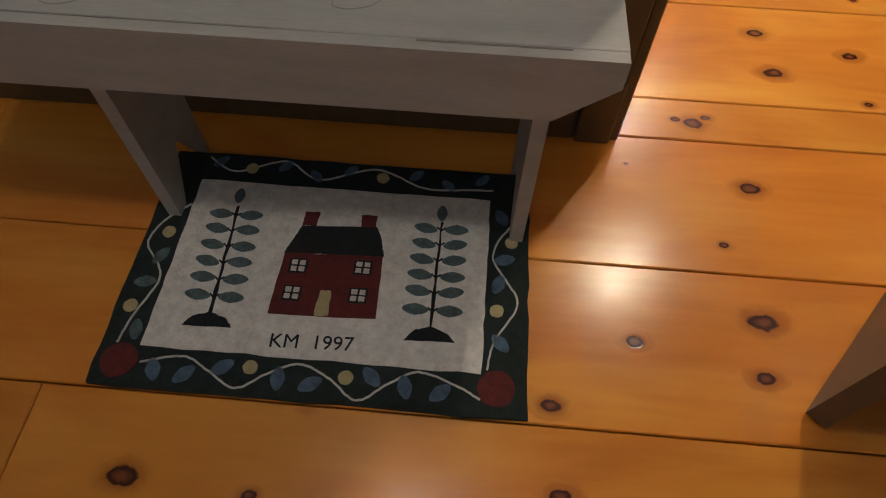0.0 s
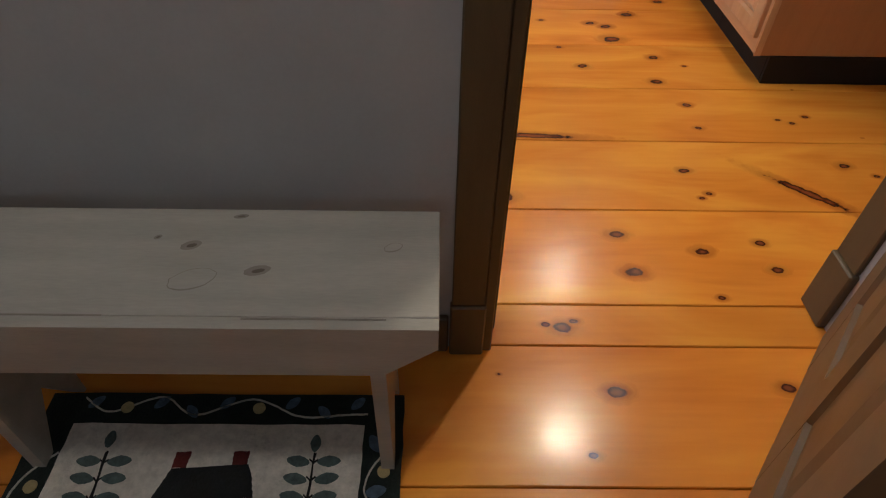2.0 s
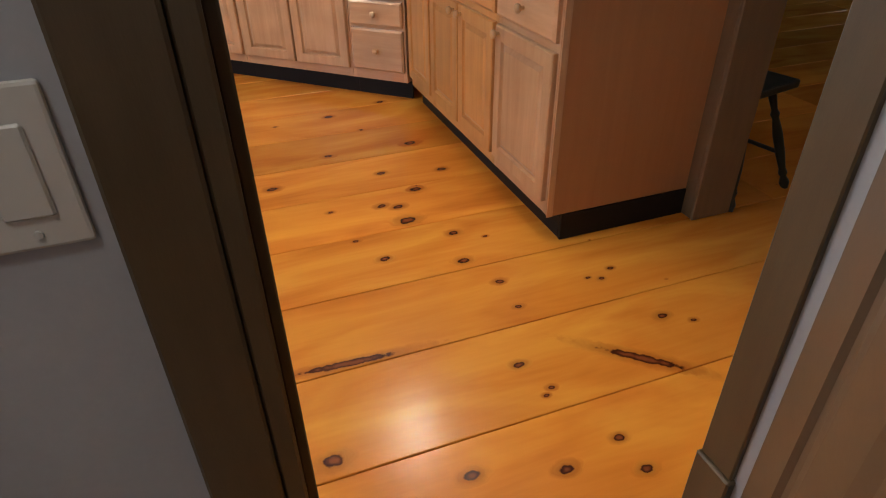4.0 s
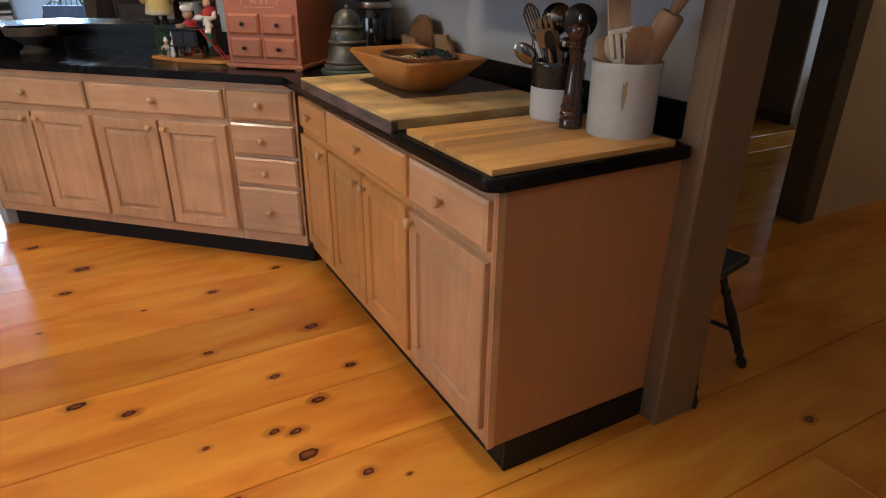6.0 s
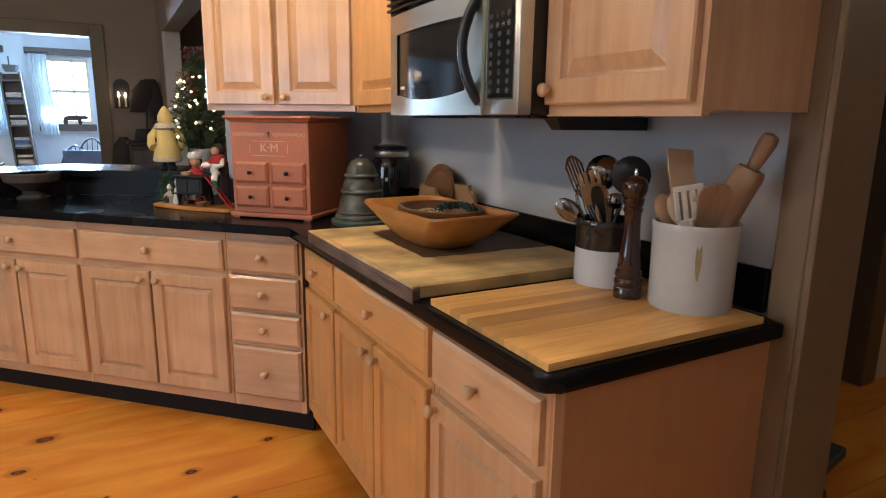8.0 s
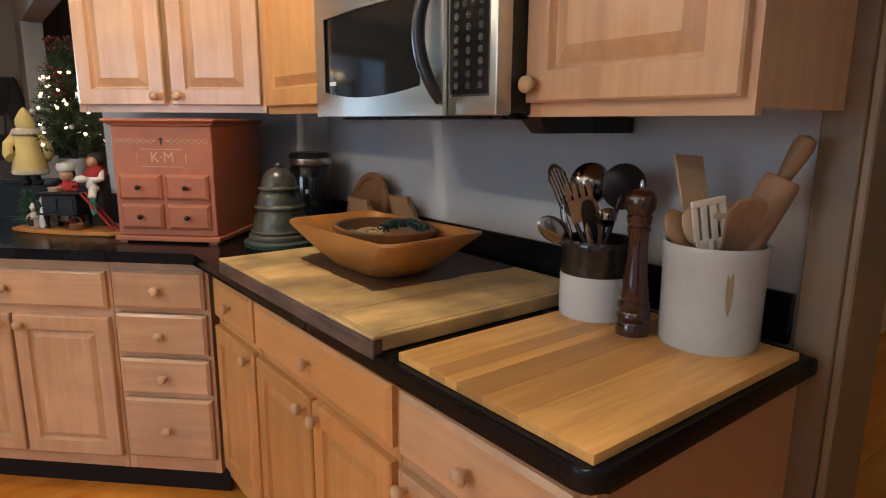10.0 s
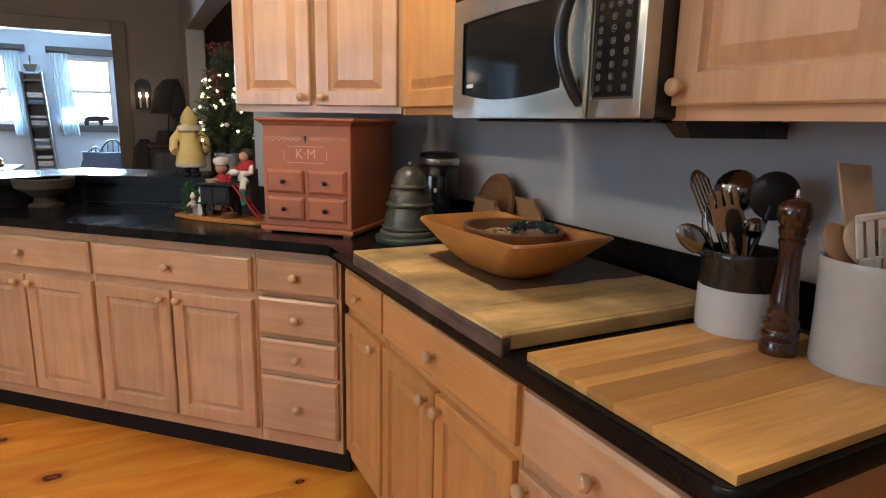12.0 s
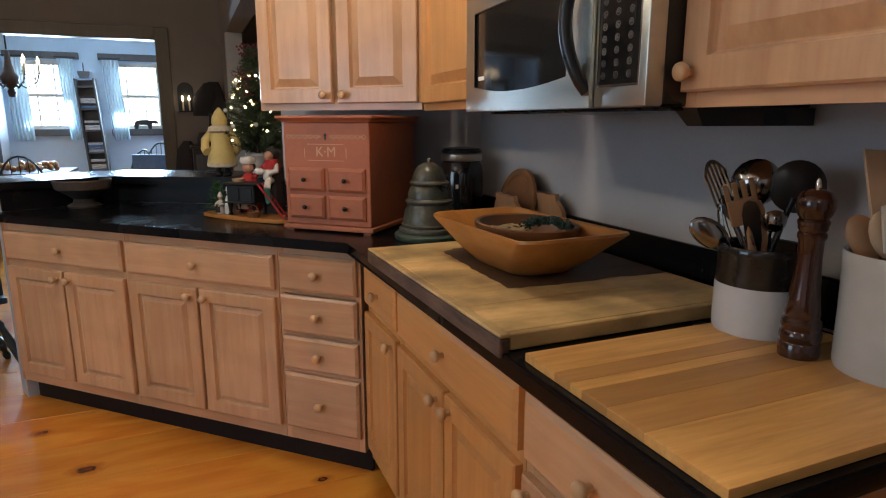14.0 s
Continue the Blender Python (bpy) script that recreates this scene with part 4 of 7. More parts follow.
bm = tube(BM(), [(DW - 0.065, -0.042, 0.96), (DW - 0.09, -0.052, 0.96), (DW - 0.13, -0.055, 0.958), (DW - 0.175, -0.052, 0.955)], 0.0105, 12, 0.009)
part("lever", bm, M["chrome"], hd, "polished chrome lever", 60)
bm = ball(BM(), (DW - 0.065, -0.048, 0.96), 0.016, 14, 8)
part("grip", bm, M["black_plastic"], hd, "black boss of the lever", 60)
bm = box(BM(), DW - 0.0005, 0.006, 0.90, DW + 0.002, 0.03, 1.02)
part("latch_plate", bm, M["chrome"], door, "chrome latch plate")

stop = thing("door_stop", pose(0.865, 1.09, 0), "small black cast-iron door stop on the floor", "door stop")
part("base", lathe(BM(), [(0, 0), (0.045, 0), (0.045, 0.018), (0.03, 0.03), (0.024, 0.07), (0.03, 0.10), (0.022, 0.125), (0, 0.135)], 16), M["iron"], stop, smooth=40)

BZ, BT = 0.462, 0.032
BX0, BX1, BY0, BY1 = -0.72, 0.297, 1.412, 1.652
bench = thing("bench", pose(0, 0, 0), "worn grey-painted wooden plank bench against the wall", "bench")
bm = box(BM(), BX0, BY0 + 0.0212, BZ - BT, BX1, BY1, BZ, 0.002, 2)
part("seat", bm, M["bench"], bench, "grey seat board with rubbed knots")
for yy, up in ((BY0 + 0.010, BZ - 0.0006), (BY1 - 0.03, BZ - BT - 0.001)):
    bm = BM()
    pts = [(BX0 + 0.005, BZ - BT - 0.001), (BX0 + 0.10, BZ - 0.108), (BX1 - 0.081, BZ - 0.108), (BX1 - 0.001, BZ - 0.044), (BX1 - 0.001, up)]
    pts[0:1] = [(BX0 + 0.005, up), (BX0 + 0.005, BZ - BT - 0.035)]
    fr = [bm.verts.new((x, yy - 0.01, z)) for x, z in pts]
    bk = [bm.verts.new((x, yy + 0.01, z)) for x, z in pts]
    bm.faces.new(fr)
    bm.faces.new(bk[::-1])
    for i in range(len(pts)):
        j = (i + 1) % len(pts)
        bm.faces.new((fr[i], bk[i], bk[j], fr[j]))
    part("apron", bm, M["bench"], bench)
for lx in (-0.456, 0.193):
    bm = BM()
    prof = [(BY0 + 0.024, BZ - BT), (BY1 - 0.042, BZ - BT), (BY1 - 0.042, 0), ((BY0 + BY1) / 2 + 0.07, 0), ((BY0 + BY1) / 2, 0.13), ((BY0 + BY1) / 2 - 0.07, 0), (BY0 + 0.024, 0)]
    f1 = [bm.verts.new((lx, y, z + 0.001)) for y, z in prof]
    f2 = [bm.verts.new((lx + 0.024, y, z + 0.001)) for y, z in prof]
    bm.faces.new(f1)
    bm.faces.new(f2[::-1])
    for i in range(len(prof)):
        j = (i + 1) % len(prof)
        bm.faces.new((f1[i], f2[i], f2[j], f1[j]))
    part("leg", bm, M["bench"], bench)
# rubbed knots on the seat
for kx, ky, ra, rb, hollow in ((-0.056, 1.499, 0.033, 0.021, True), (-0.077, 1.568, 0.015, 0.010, False), (-0.132, 1.585, 0.006, 0.005, False), (0.033, 1.517, 0.019, 0.010, False), (0.227, 1.567, 0.014, 0.010, True), (-0.017, 1.634, 0.012, 0.005, False), (-0.438, 1.470, 0.03, 0.02, True)):
    bm = BM()
    n = 20
    outer = [bm.verts.new((kx + ra * math.cos(i * math.tau / n) * (1 + 0.06 * math.sin(i * 2.3)), ky + rb * math.sin(i * math.tau / n) + 0.35 * rb * math.cos(i * math.tau / n), BZ + 0.0008)) for i in range(n)]
    if hollow:
        inner = [bm.verts.new((kx + (ra - 0.0014) * math.cos(i * math.tau / n) * (1 + 0.06 * math.sin(i * 2.3)), ky + (rb - (0.0008 if i < 10 else 0.003)) * math.sin(i * math.tau / n) + 0.35 * rb * math.cos(i * math.tau / n), BZ + 0.0008)) for i in range(n)]
        for i in range(n):
            bm.faces.new((outer[i], outer[(i + 1) % n], inner[(i + 1) % n], inner[i]))
    else:
        bm.faces.new(outer)
        core = BM()
        core.faces.new([core.verts.new((kx + 0.1 * ra + 0.5 * ra * math.cos(i * math.tau / 10), ky - 0.1 * rb + 0.42 * rb * math.sin(i * math.tau / 10) + 0.2 * rb * math.cos(i * math.tau / 10), BZ + 0.0012)) for i in range(10)])
        part("knot_core", core, M["bench_dark"], bench, "dark heart of the knot")
    part("worn_knot", bm, M["bench_wear"], bench, "rubbed knot showing through the paint")
for x0, x1, y0 in ((BX0 + 0.02, -0.158, BY0 + 0.019), (0.03, 0.225, BY0 + 0.015)):
    part("worn_line", box(BM(), x0, y0, BZ + 0.0002, x1, y0 + 0.0025, BZ + 0.0009), M["bench_wear"], bench, "scratch along the seat edge")

# hooked rug
RW, RD = 0.717, 0.495
RX, RY = -0.487, 1.100
rug = thing("rug", pose(RX, RY, 0), "hooked wool rug with a red house and two leafy stems", "rug")


def wobbled(pts, amp=0.0012, n=10, closed=True):
    out = []
    k = len(pts) if closed else len(pts) - 1
    for i in range(k):
        a, b_ = pts[i], pts[(i + 1) % len(pts)]
        for s in range(n):
            f = s / n
            out.append((a[0] + (b_[0] - a[0]) * f + random.uniform(-amp, amp), a[1] + (b_[1] - a[1]) * f + random.uniform(-amp, amp)))
    return out


def patch(name, pts, z, mat, t=0.0016, label=""):
    bm = BM()
    lo = [bm.verts.new((x, y, z - 0.003)) for x, y in pts]
    hi = [bm.verts.new((x, y, z + t)) for x, y in pts]
    bm.faces.new(hi)
    for i in range(len(pts)):
        j = (i + 1) % len(pts)
        bm.faces.new((lo[i], lo[j], hi[j], hi[i]))
    return part(name, bm, mat, rug, label)


RZ = 0.009
bm = prism(BM(), wobbled([(0, 0), (RW, 0), (RW, RD), (0, RD)], 0.002, 14), 0.0, RZ)
part("border", bm, M["rug_dark"], rug, "blackish green border of the rug")
FX0, FX1, FY0, FY1 = 0.069, 0.641, 0.071, 0.426
patch("field", wobbled([(FX0, FY0), (FX1, FY0), (FX1, FY1), (FX0, FY1)], 0.0016, 16), RZ, M["rug_cream"], 0.0015, "cream field of the rug")
FZ = RZ + 0.0015


def fpatch(name, pts, mat, t=0.0016, amp=0.001, n=6, z=None):
    return patch(name, wobbled(pts, amp, n), FZ if z is None else z, mat, t)


def fleaf(cx, cy, ln, wd, a, mat, z, name="leaf"):
    pts = []
    for i in range(12):
        th = i * math.tau / 12
        r = math.cos(th) * ln / 2, math.sin(th) * wd / 2 * (1 - 0.25 * abs(math.cos(th)))
        pts.append((cx + r[0] * math.cos(a) - r[1] * math.sin(a), cy + r[0] * math.sin(a) + r[1] * math.cos(a)))
    return patch(name, pts, z, mat, 0.0018)


fpatch("house_wall", [(0.266, 0.147), (0.453, 0.153), (0.450, 0.279), (0.270, 0.272)], M["rug_red"])
fpatch("roof", [(0.268, 0.272), (0.451, 0.279), (0.443, 0.315), (0.431, 0.342), (0.290, 0.334), (0.277, 0.300)], M["rug_roof"])
fpatch("chimney", [(0.290, 0.335), (0.316, 0.336), (0.317, 0.367), (0.289, 0.366)], M["rug_red"])
fpatch("chimney", [(0.399, 0.341), (0.427, 0.342), (0.428, 0.369), (0.398, 0.368)], M["rug_red"])
fpatch("house_door", [(0.347, 0.150), (0.371, 0.151), (0.369, 0.200), (0.349, 0.199)], M["rug_gold"], z=FZ + 0.0016)
for wx, wy in ((0.300, 0.246), (0.417, 0.252), (0.300, 0.190), (0.417, 0.195)):
    fpatch("window_surround", [(wx - 0.0165, wy - 0.0155), (wx + 0.0165, wy - 0.0145), (wx + 0.0165, wy + 0.0155), (wx - 0.0165, wy + 0.0145)], M["rug_roof"], z=FZ + 0.0016, t=0.0008)
    for dx in (-0.0072, 0.0072):
        for dy in (-0.0066, 0.0066):
            fpatch("window_light", [(wx + dx - 0.0052, wy + dy - 0.0048), (wx + dx + 0.0052, wy + dy - 0.0048), (wx + dx + 0.0052, wy + dy + 0.0048), (wx + dx - 0.0052, wy + dy + 0.0048)], M["rug_white"], z=FZ + 0.0024, t=0.0008, n=2, amp=0.0006)
for mx_, my_, (tx, ty), (ux_, uy_), (lo_y, hi_y) in ((0.168, 0.113, (0.158, 0.366), (0.154, 0.394), (0.175, 0.349)), (0.5495, 0.119, (0.551, 0.366), (0.550, 0.388), (0.182, 0.352))):
    fpatch("mound", [(mx_ - 0.043, my_), (mx_ + 0.043, my_ + 0.003), (mx_ + 0.030, my_ + 0.018), (mx_, my_ + 0.029), (mx_ - 0.028, my_ + 0.019)], M["rug_roof"])
    fpatch("stem", [(mx_ - 0.0026, my_ + 0.024), (mx_ + 0.0026, my_ + 0.024), (tx + 0.002, ty), (tx - 0.002, ty)], M["rug_roof"], amp=0.0016, n=10)
    for r in range(6):
        f = r / 5
        cy = lo_y + (hi_y - lo_y) * f
        cx = mx_ + (tx - mx_) * (cy - my_) / (ty - my_)
        for sd in (-1, 1):
            fleaf(cx + sd * (0.030 - 0.001 * f), cy - 0.002 + random.uniform(-0.002, 0.002), 0.047 - 0.002 * f, 0.0225, sd * random.uniform(0.0, 0.2), M["rug_leaf"], FZ)
            fpatch("twig", [(cx, cy - 0.008), (cx + sd * 0.009, cy), (cx + sd * 0.008, cy + 0.003), (cx, cy - 0.004)], M["rug_roof"], n=2, amp=0.0004)
    fleaf(ux_, uy_ - 0.002, 0.036, 0.021, math.pi / 2, M["rug_leaf"], FZ)
words("lettering", "KM  1997", 0.036, M["rug_roof"], rug, Matrix.Translation((0.353, 0.089, FZ + 0.001)) @ pose(0, 0, 0, 0, 0, 2))


def vine(pts, w=0.0017):
    n = len(pts)
    bm = BM()
    a, b_ = [], []
    for i, p in enumerate(pts):
        d = Vector(pts[min(i + 1, n - 1)]) - Vector(pts[max(i - 1, 0)])
        d.normalize()
        a.append(bm.verts.new((p[0] - d.y * w, p[1] + d.x * w, RZ + 0.0018)))
        b_.append(bm.verts.new((p[0] + d.y * w, p[1] - d.x * w, RZ + 0.0018)))
    lo_a = [bm.verts.new((v.co.x, v.co.y, RZ - 0.002)) for v in a]
    lo_b = [bm.verts.new((v.co.x, v.co.y, RZ - 0.002)) for v in b_]
    for i in range(n - 1):
        bm.faces.new((a[i], b_[i], b_[i + 1], a[i + 1]))
        bm.faces.new((a[i], a[i + 1], lo_a[i + 1], lo_a[i]))
        bm.faces.new((b_[i], lo_b[i], lo_b[i + 1], b_[i + 1]))
    part("vine", bm, M["rug_white"], rug, "white winding vine")


def disc(cx, cy, r, mat, name="berry"):
    patch(name, [(cx + r * math.cos(i * math.tau / 14) * random.uniform(0.94, 1.05), cy + r * math.sin(i * math.tau / 14) * random.uniform(0.94, 1.05)) for i in range(14)], RZ, mat, 0.002)


def winding(pts, n=10):
    """A smooth line through the turns of a vine."""
    out = []
    for i in range(len(pts) - 1):
        p0, p1, p2, p3 = (Vector(pts[max(0, min(len(pts) - 1, k))]) for k in (i - 1, i, i + 1, i + 2))
        for s_ in range(n):
            f = s_ / n
            q = 0.5 * (2 * p1 + (p2 - p0) * f + (2 * p0 - 5 * p1 + 4 * p2 - p3) * f * f + (3 * p1 - p0 - 3 * p2 + p3) * f ** 3)
            out.append((q.x + random.uniform(-0.0006, 0.0006), q.y + random.uniform(-0.0006, 0.0006)))
    return out + [tuple(pts[-1])]


vine(winding([(0.078, 0.042), (0.147, 0.058), (0.195, 0.036), (0.245, 0.012), (0.290, 0.040), (0.341, 0.061), (0.395, 0.040), (0.443, 0.009), (0.490, 0.040), (0.537, 0.065), (0.600, 0.048), (0.641, 0.027)]))
vine(winding([(0.070, 0.484), (0.130, 0.452), (0.225, 0.486), (0.300, 0.446), (0.410, 0.482), (0.510, 0.444), (0.600, 0.448), (0.645, 0.450)]))
vine(winding([(0.683, 0.369), (0.658, 0.330), (0.652, 0.291), (0.676, 0.250), (0.698, 0.203), (0.660, 0.130), (0.650, 0.078)]))
vine(winding([(0.066, 0.365), (0.026, 0.320), (0.013, 0.270), (0.048, 0.225), (0.058, 0.190), (0.036, 0.120), (0.028, 0.072)]))
for cx, cy, deg in ((0.103, 0.032, 110), (0.156, 0.028, 45), (0.215, 0.045, 35), (0.310, 0.034, 95), (0.364, 0.029, 30), (0.462, 0.050, -45), (0.518, 0.038, -75), (0.576, 0.033, 40)):
    fleaf(cx, cy, 0.042, 0.025, radians(deg), M["rug_blue"], RZ)
for cx, cy, deg in ((0.672, 0.293, 15), (0.663, 0.241, 70), (0.670, 0.128, -45), (0.664, 0.387, -60)):
    fleaf(cx, cy, 0.040, 0.024, radians(deg), M["rug_blue"], RZ)
for cx, cy, deg in ((0.046, 0.246, 60), (0.035, 0.191, 10), (0.051, 0.099, 100)):
    fleaf(cx, cy, 0.040, 0.023, radians(deg), M["rug_leaf"], RZ)
for i in range(9):
    if i in (1, 5):
        disc(0.095 + i * 0.066, 0.462, 0.0125, M["rug_gold"])
    else:
        fleaf(0.095 + i * 0.066, 0.464 + 0.010 * (-1) ** i, 0.036, 0.020, 0.8 * (-1) ** i, M["rug_blue"], RZ)
for cx, cy in ((0.261, 0.049), (0.420, 0.045), (0.684, 0.331), (0.662, 0.188), (0.044, 0.298), (0.026, 0.142)):
    disc(cx, cy, 0.0125, M["rug_gold"])
disc(0.042, 0.043, 0.031, M["rug_red"], "corner_rosette")
disc(0.667, 0.048, 0.031, M["rug_red"], "corner_rosette")

# wall switch with two rockers
SX1, SZ0 = 0.310, 0.967
sw = thing("light_switch", pose(SX1 - 0.116, WY0, SZ0), "ivory double light switch plate on the wall", "light switch")
part("plate", box(BM(), 0, -0.006, 0, 0.116, 0, 0.116, 0.003, 2), M["switch"], sw)
bm = box(BM(), 0.067, -0.009, 0.025, 0.099, -0.0055, 0.091, 0.002)
part("rocker", bm, M["switch"], sw)
bm = box(BM(), 0.018, -0.0068, 0.025, 0.050, -0.0055, 0.091)
part("slot", bm, M["bench_wear"], sw)
part("slider", box(BM(), 0.019, -0.017, 0.058, 0.049, -0.006, 0.068, 0.003), M["switch"], sw)
part("slider", box(BM(), 0.019, -0.010, 0.027, 0.049, -0.006, 0.040, 0.002), M["switch"], sw)
for sx in (0.034, 0.083):
    for sz in (0.012, 0.104):
        part("screw", lathe(BM(), [(0.0035, 0), (0.0030, 0.0016), (0, 0.0018)], 10, pose(sx, -0.006, sz, 90)), M["switch"], sw)

# ---- microwave ----
mw = thing("microwave", pose(1.579, 4.040, UB + 0.002, 0, 0, -90), "over-range stainless steel microwave with a black handle", "microwave")
MWW, MWH = 0.727, 0.43
DWm = 0.580
part("body", box(BM(), 0.004, 0.036, 0.0, MWW - 0.004, 0.41, MWH, 0.004), M["black_plastic"], mw, "black casing")
part("underside", box(BM(), 0.03, 0.06, -0.007, MWW - 0.02, 0.40, -0.0005, 0.002), M["black_plastic"], mw, "black filter panel")
part("duct_flange", loft(BM(), [[(MWW - 0.045 + k, 0.10 + k * 0.9, z), (MWW + 0.012, 0.10 + k * 0.9, z), (MWW + 0.012, 0.40, z), (MWW - 0.045 + k, 0.40, z)] for k, z in ((0.0, -0.001), (0.02, -0.034))]), M["black_plastic"], mw, "black flange under the casing")
# door frame with a window whose lower edge sags
bm = BM()
n = 14
z_lo, z_hi = 0.0, 0.305
gx0, gx1 = 0.062, 0.505
outer, inner = [], []


def sag(f, lo=0.062, dip=0.018):
    return lo - dip * (1 - (2 * f - 1) ** 2)


def rise(f, hi=0.245, up=0.002):
    return hi + up * (1 - (2 * f - 1) ** 2)


def bow(x):
    return -0.018 * (1 - (2 * x / MWW - 1) ** 2)


xs_in = [gx0 + (gx1 - gx0) * i / n for i in range(n + 1)]
lo = [bm.verts.new((x, bow(x), sag(i / n))) for i, x in enumerate(xs_in)]
hi = [bm.verts.new((x, bow(x), rise(i / n))) for i, x in enumerate(xs_in)]
xs_out = [DWm * i / n for i in range(n + 1)]
olo = [bm.verts.new((x, bow(x), z_lo)) for x in xs_out]
ohi = [bm.verts.new((x, bow(x), z_hi)) for x in xs_out]
for i in range(n):
    bm.faces.new((olo[i], olo[i + 1], lo[i + 1], lo[i]))
    bm.faces.new((hi[i], hi[i + 1], ohi[i + 1], ohi[i]))
bm.faces.new((olo[0], lo[0], hi[0], ohi[0]))
bm.faces.new((olo[n], ohi[n], hi[n], lo[n]))
for a, b_ in ((lo, 1), (hi, 1)):
    back = [bm.verts.new((v.co.x, v.co.y + 0.010, v.co.z)) for v in a]
    for i in range(n):
        bm.faces.new((a[i], a[i + 1], back[i + 1], back[i]))
eb = [bm.verts.new((v.co.x, 0.036, v.co.z)) for v in olo]
for i in range(n):
    bm.faces.new((olo[i], eb[i], eb[i + 1], olo[i + 1]))
et = [bm.verts.new((v.co.x, 0.036, v.co.z)) for v in ohi]
for i in range(n):
    bm.faces.new((ohi[i], ohi[i + 1], et[i + 1], et[i]))
bm.faces.new((olo[0], ohi[0], et[0], eb[0]))
bm.faces.new((olo[n], eb[n], et[n], ohi[n]))
mdoor = part("door", bm, M["steel"], mw, "brushed steel microwave door", 35)
bm = BM()
lo = [bm.verts.new((x, bow(x) + 0.006, sag(i / n) - 0.004)) for i, x in enumerate(xs_in)]
hi = [bm.verts.new((x, bow(x) + 0.006, rise(i / n) + 0.004)) for i, x in enumerate(xs_in)]
for i in range(n):
    bm.faces.new((lo[i], lo[i + 1], hi[i + 1], hi[i]))
bk = bmesh.ops.extrude_face_region(bm, geom=bm.faces[:])
bmesh.ops.translate(bm, verts=[v for v in bk["geom"] if isinstance(v, bmesh.types.BMVert)], vec=(0, 0.012, 0))
mwin = part("window", bm, M["black_glass"], mdoor, "dark glass microwave window", 35)
part("emblem", box(BM(), 0.085, bow(0.1) + 0.0035, 0.078, 0.118, bow(0.1) + 0.0055, 0.088, 0.0005), M["white_ink"], mdoor, "small pale maker's mark")
pts = []
for i in range(15):
    f = i / 14
    z = 0.030 + 0.262 * f
    pts.append((0.566 - 0.030 * math.sin(math.pi * f), -0.006 - 0.036 * math.sin(math.pi * f) ** 0.7, z))
part("handle", tube(BM(), pts, 0.0135, 12), M["black_plastic"], mdoor, "curved glossy black handle", 60)
bm = box(BM(), DWm + 0.002, -0.003, 0.0, MWW, 0.036, z_hi, 0.004, 2)
mpan = part("control_side", bm, M["steel"], mw, "brushed steel control side", 35)
bm = panel_front(BM(), DWm + 0.014, 0.040, 0.110, 0.252, [(0, -0.0036), (0.010, -0.0055), (0.012, -0.0055)], -0.001)
mkey = part("key_panel", bm, M["black_glass"], mw, "black key panel")
part("panel_rim", box(BM(), DWm + 0.009, -0.0034, 0.035, DWm + 0.129, -0.0005, 0.297, 0.001), M["chrome"], mw, "chrome rim of the key panel")
for r in range(9):
    for c in range(4 if r > 6 else 3):
        x = DWm + 0.032 + c * (0.0245 if r > 6 else 0.036)
        z = 0.056 + r * 0.0215
        bm = BM()
        m_ = pose(x, -0.0054, z, 90)
        lathe(bm, [(0.0066, 0), (0.0066, 0.0006), (0.0058, 0.0006), (0.0058, 0.0001)], 12, m_)
        kb = part("key", bm, M["grey_ink"], mkey)
        part("key_mark", box(BM(), x - 0.003, -0.0066, z - 0.0012, x + 0.003, -0.0056, z + 0.0012), M["grey_ink"], mkey)
words("display", "1:31", 0.017, M["grey_ink"], mkey, pose(DWm + 0.072, -0.0058, 0.262, 90), 0.0003)
vent = part("vent", box(BM(), 0.0, 0.0, z_hi + 0.004, MWW, 0.036, MWH, 0.002), M["black_plastic"], mw, "black louvred vent")
for i in range(6):
    z = z_hi + 0.012 + i * 0.019
    part("slat", box(BM(), 0.004, -0.016, z, MWW - 0.004, 0.001, z + 0.008, 0.002), M["black_plastic"], vent)

# ---- things on the worktop ----
CT = TOPZ
# bread board with a lip over the worktop's edge
bb = thing("bread_board", pose(1.330, 3.372, 0, 0, 0, 0.3), "large old worn wooden bread board with a front lip", "bread board")
bm = BM()
for i in range(5):
    y0 = i * 0.161
    box(bm, 0.022, y0 + 0.0003, CT + 0.002, 0.60, y0 + 0.1607, CT + 0.033 + (0.0004 if i % 2 else 0), 0.001)
part("planks", bm, M["old_board"], bb)
part("lip_top", box(BM(), 0.001, -0.016, CT + 0.0265, 0.0213, 0.806, CT + 0.0335, 0.002), M["old_board"], bb)
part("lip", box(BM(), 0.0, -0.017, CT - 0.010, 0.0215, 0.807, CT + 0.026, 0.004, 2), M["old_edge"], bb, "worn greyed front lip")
# ragged dark patch: the rubbed stain plus the bowl's shade to its right
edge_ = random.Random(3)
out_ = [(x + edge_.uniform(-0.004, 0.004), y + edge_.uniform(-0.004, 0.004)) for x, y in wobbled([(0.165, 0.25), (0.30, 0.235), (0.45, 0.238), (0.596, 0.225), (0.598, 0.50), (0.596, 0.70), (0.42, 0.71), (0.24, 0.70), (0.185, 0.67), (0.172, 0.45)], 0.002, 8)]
part("stain", prism(BM(), out_, CT + 0.0337, CT + 0.0343, 0), M["board_stain_shade"], bb, "dark rubbed stain with the shade of the bowl drawn in")
part("batten", box(BM(), 0.022, -0.015, CT + 0.002, 0.60, -0.0003, CT + 0.0325, 0.002), M["old_board"], bb)

cb = thing("cutting_board", pose(1.354, 2.882, CT + 0.001), "butcher-block cutting board of glued maple strips", "cutting board")
sw_ = [(0.132, "block"), (0.075, "block_mid"), (0.058, "block_tan"), (0.03, "block"), (0.041, "block_tan"), (0.09, "block")]
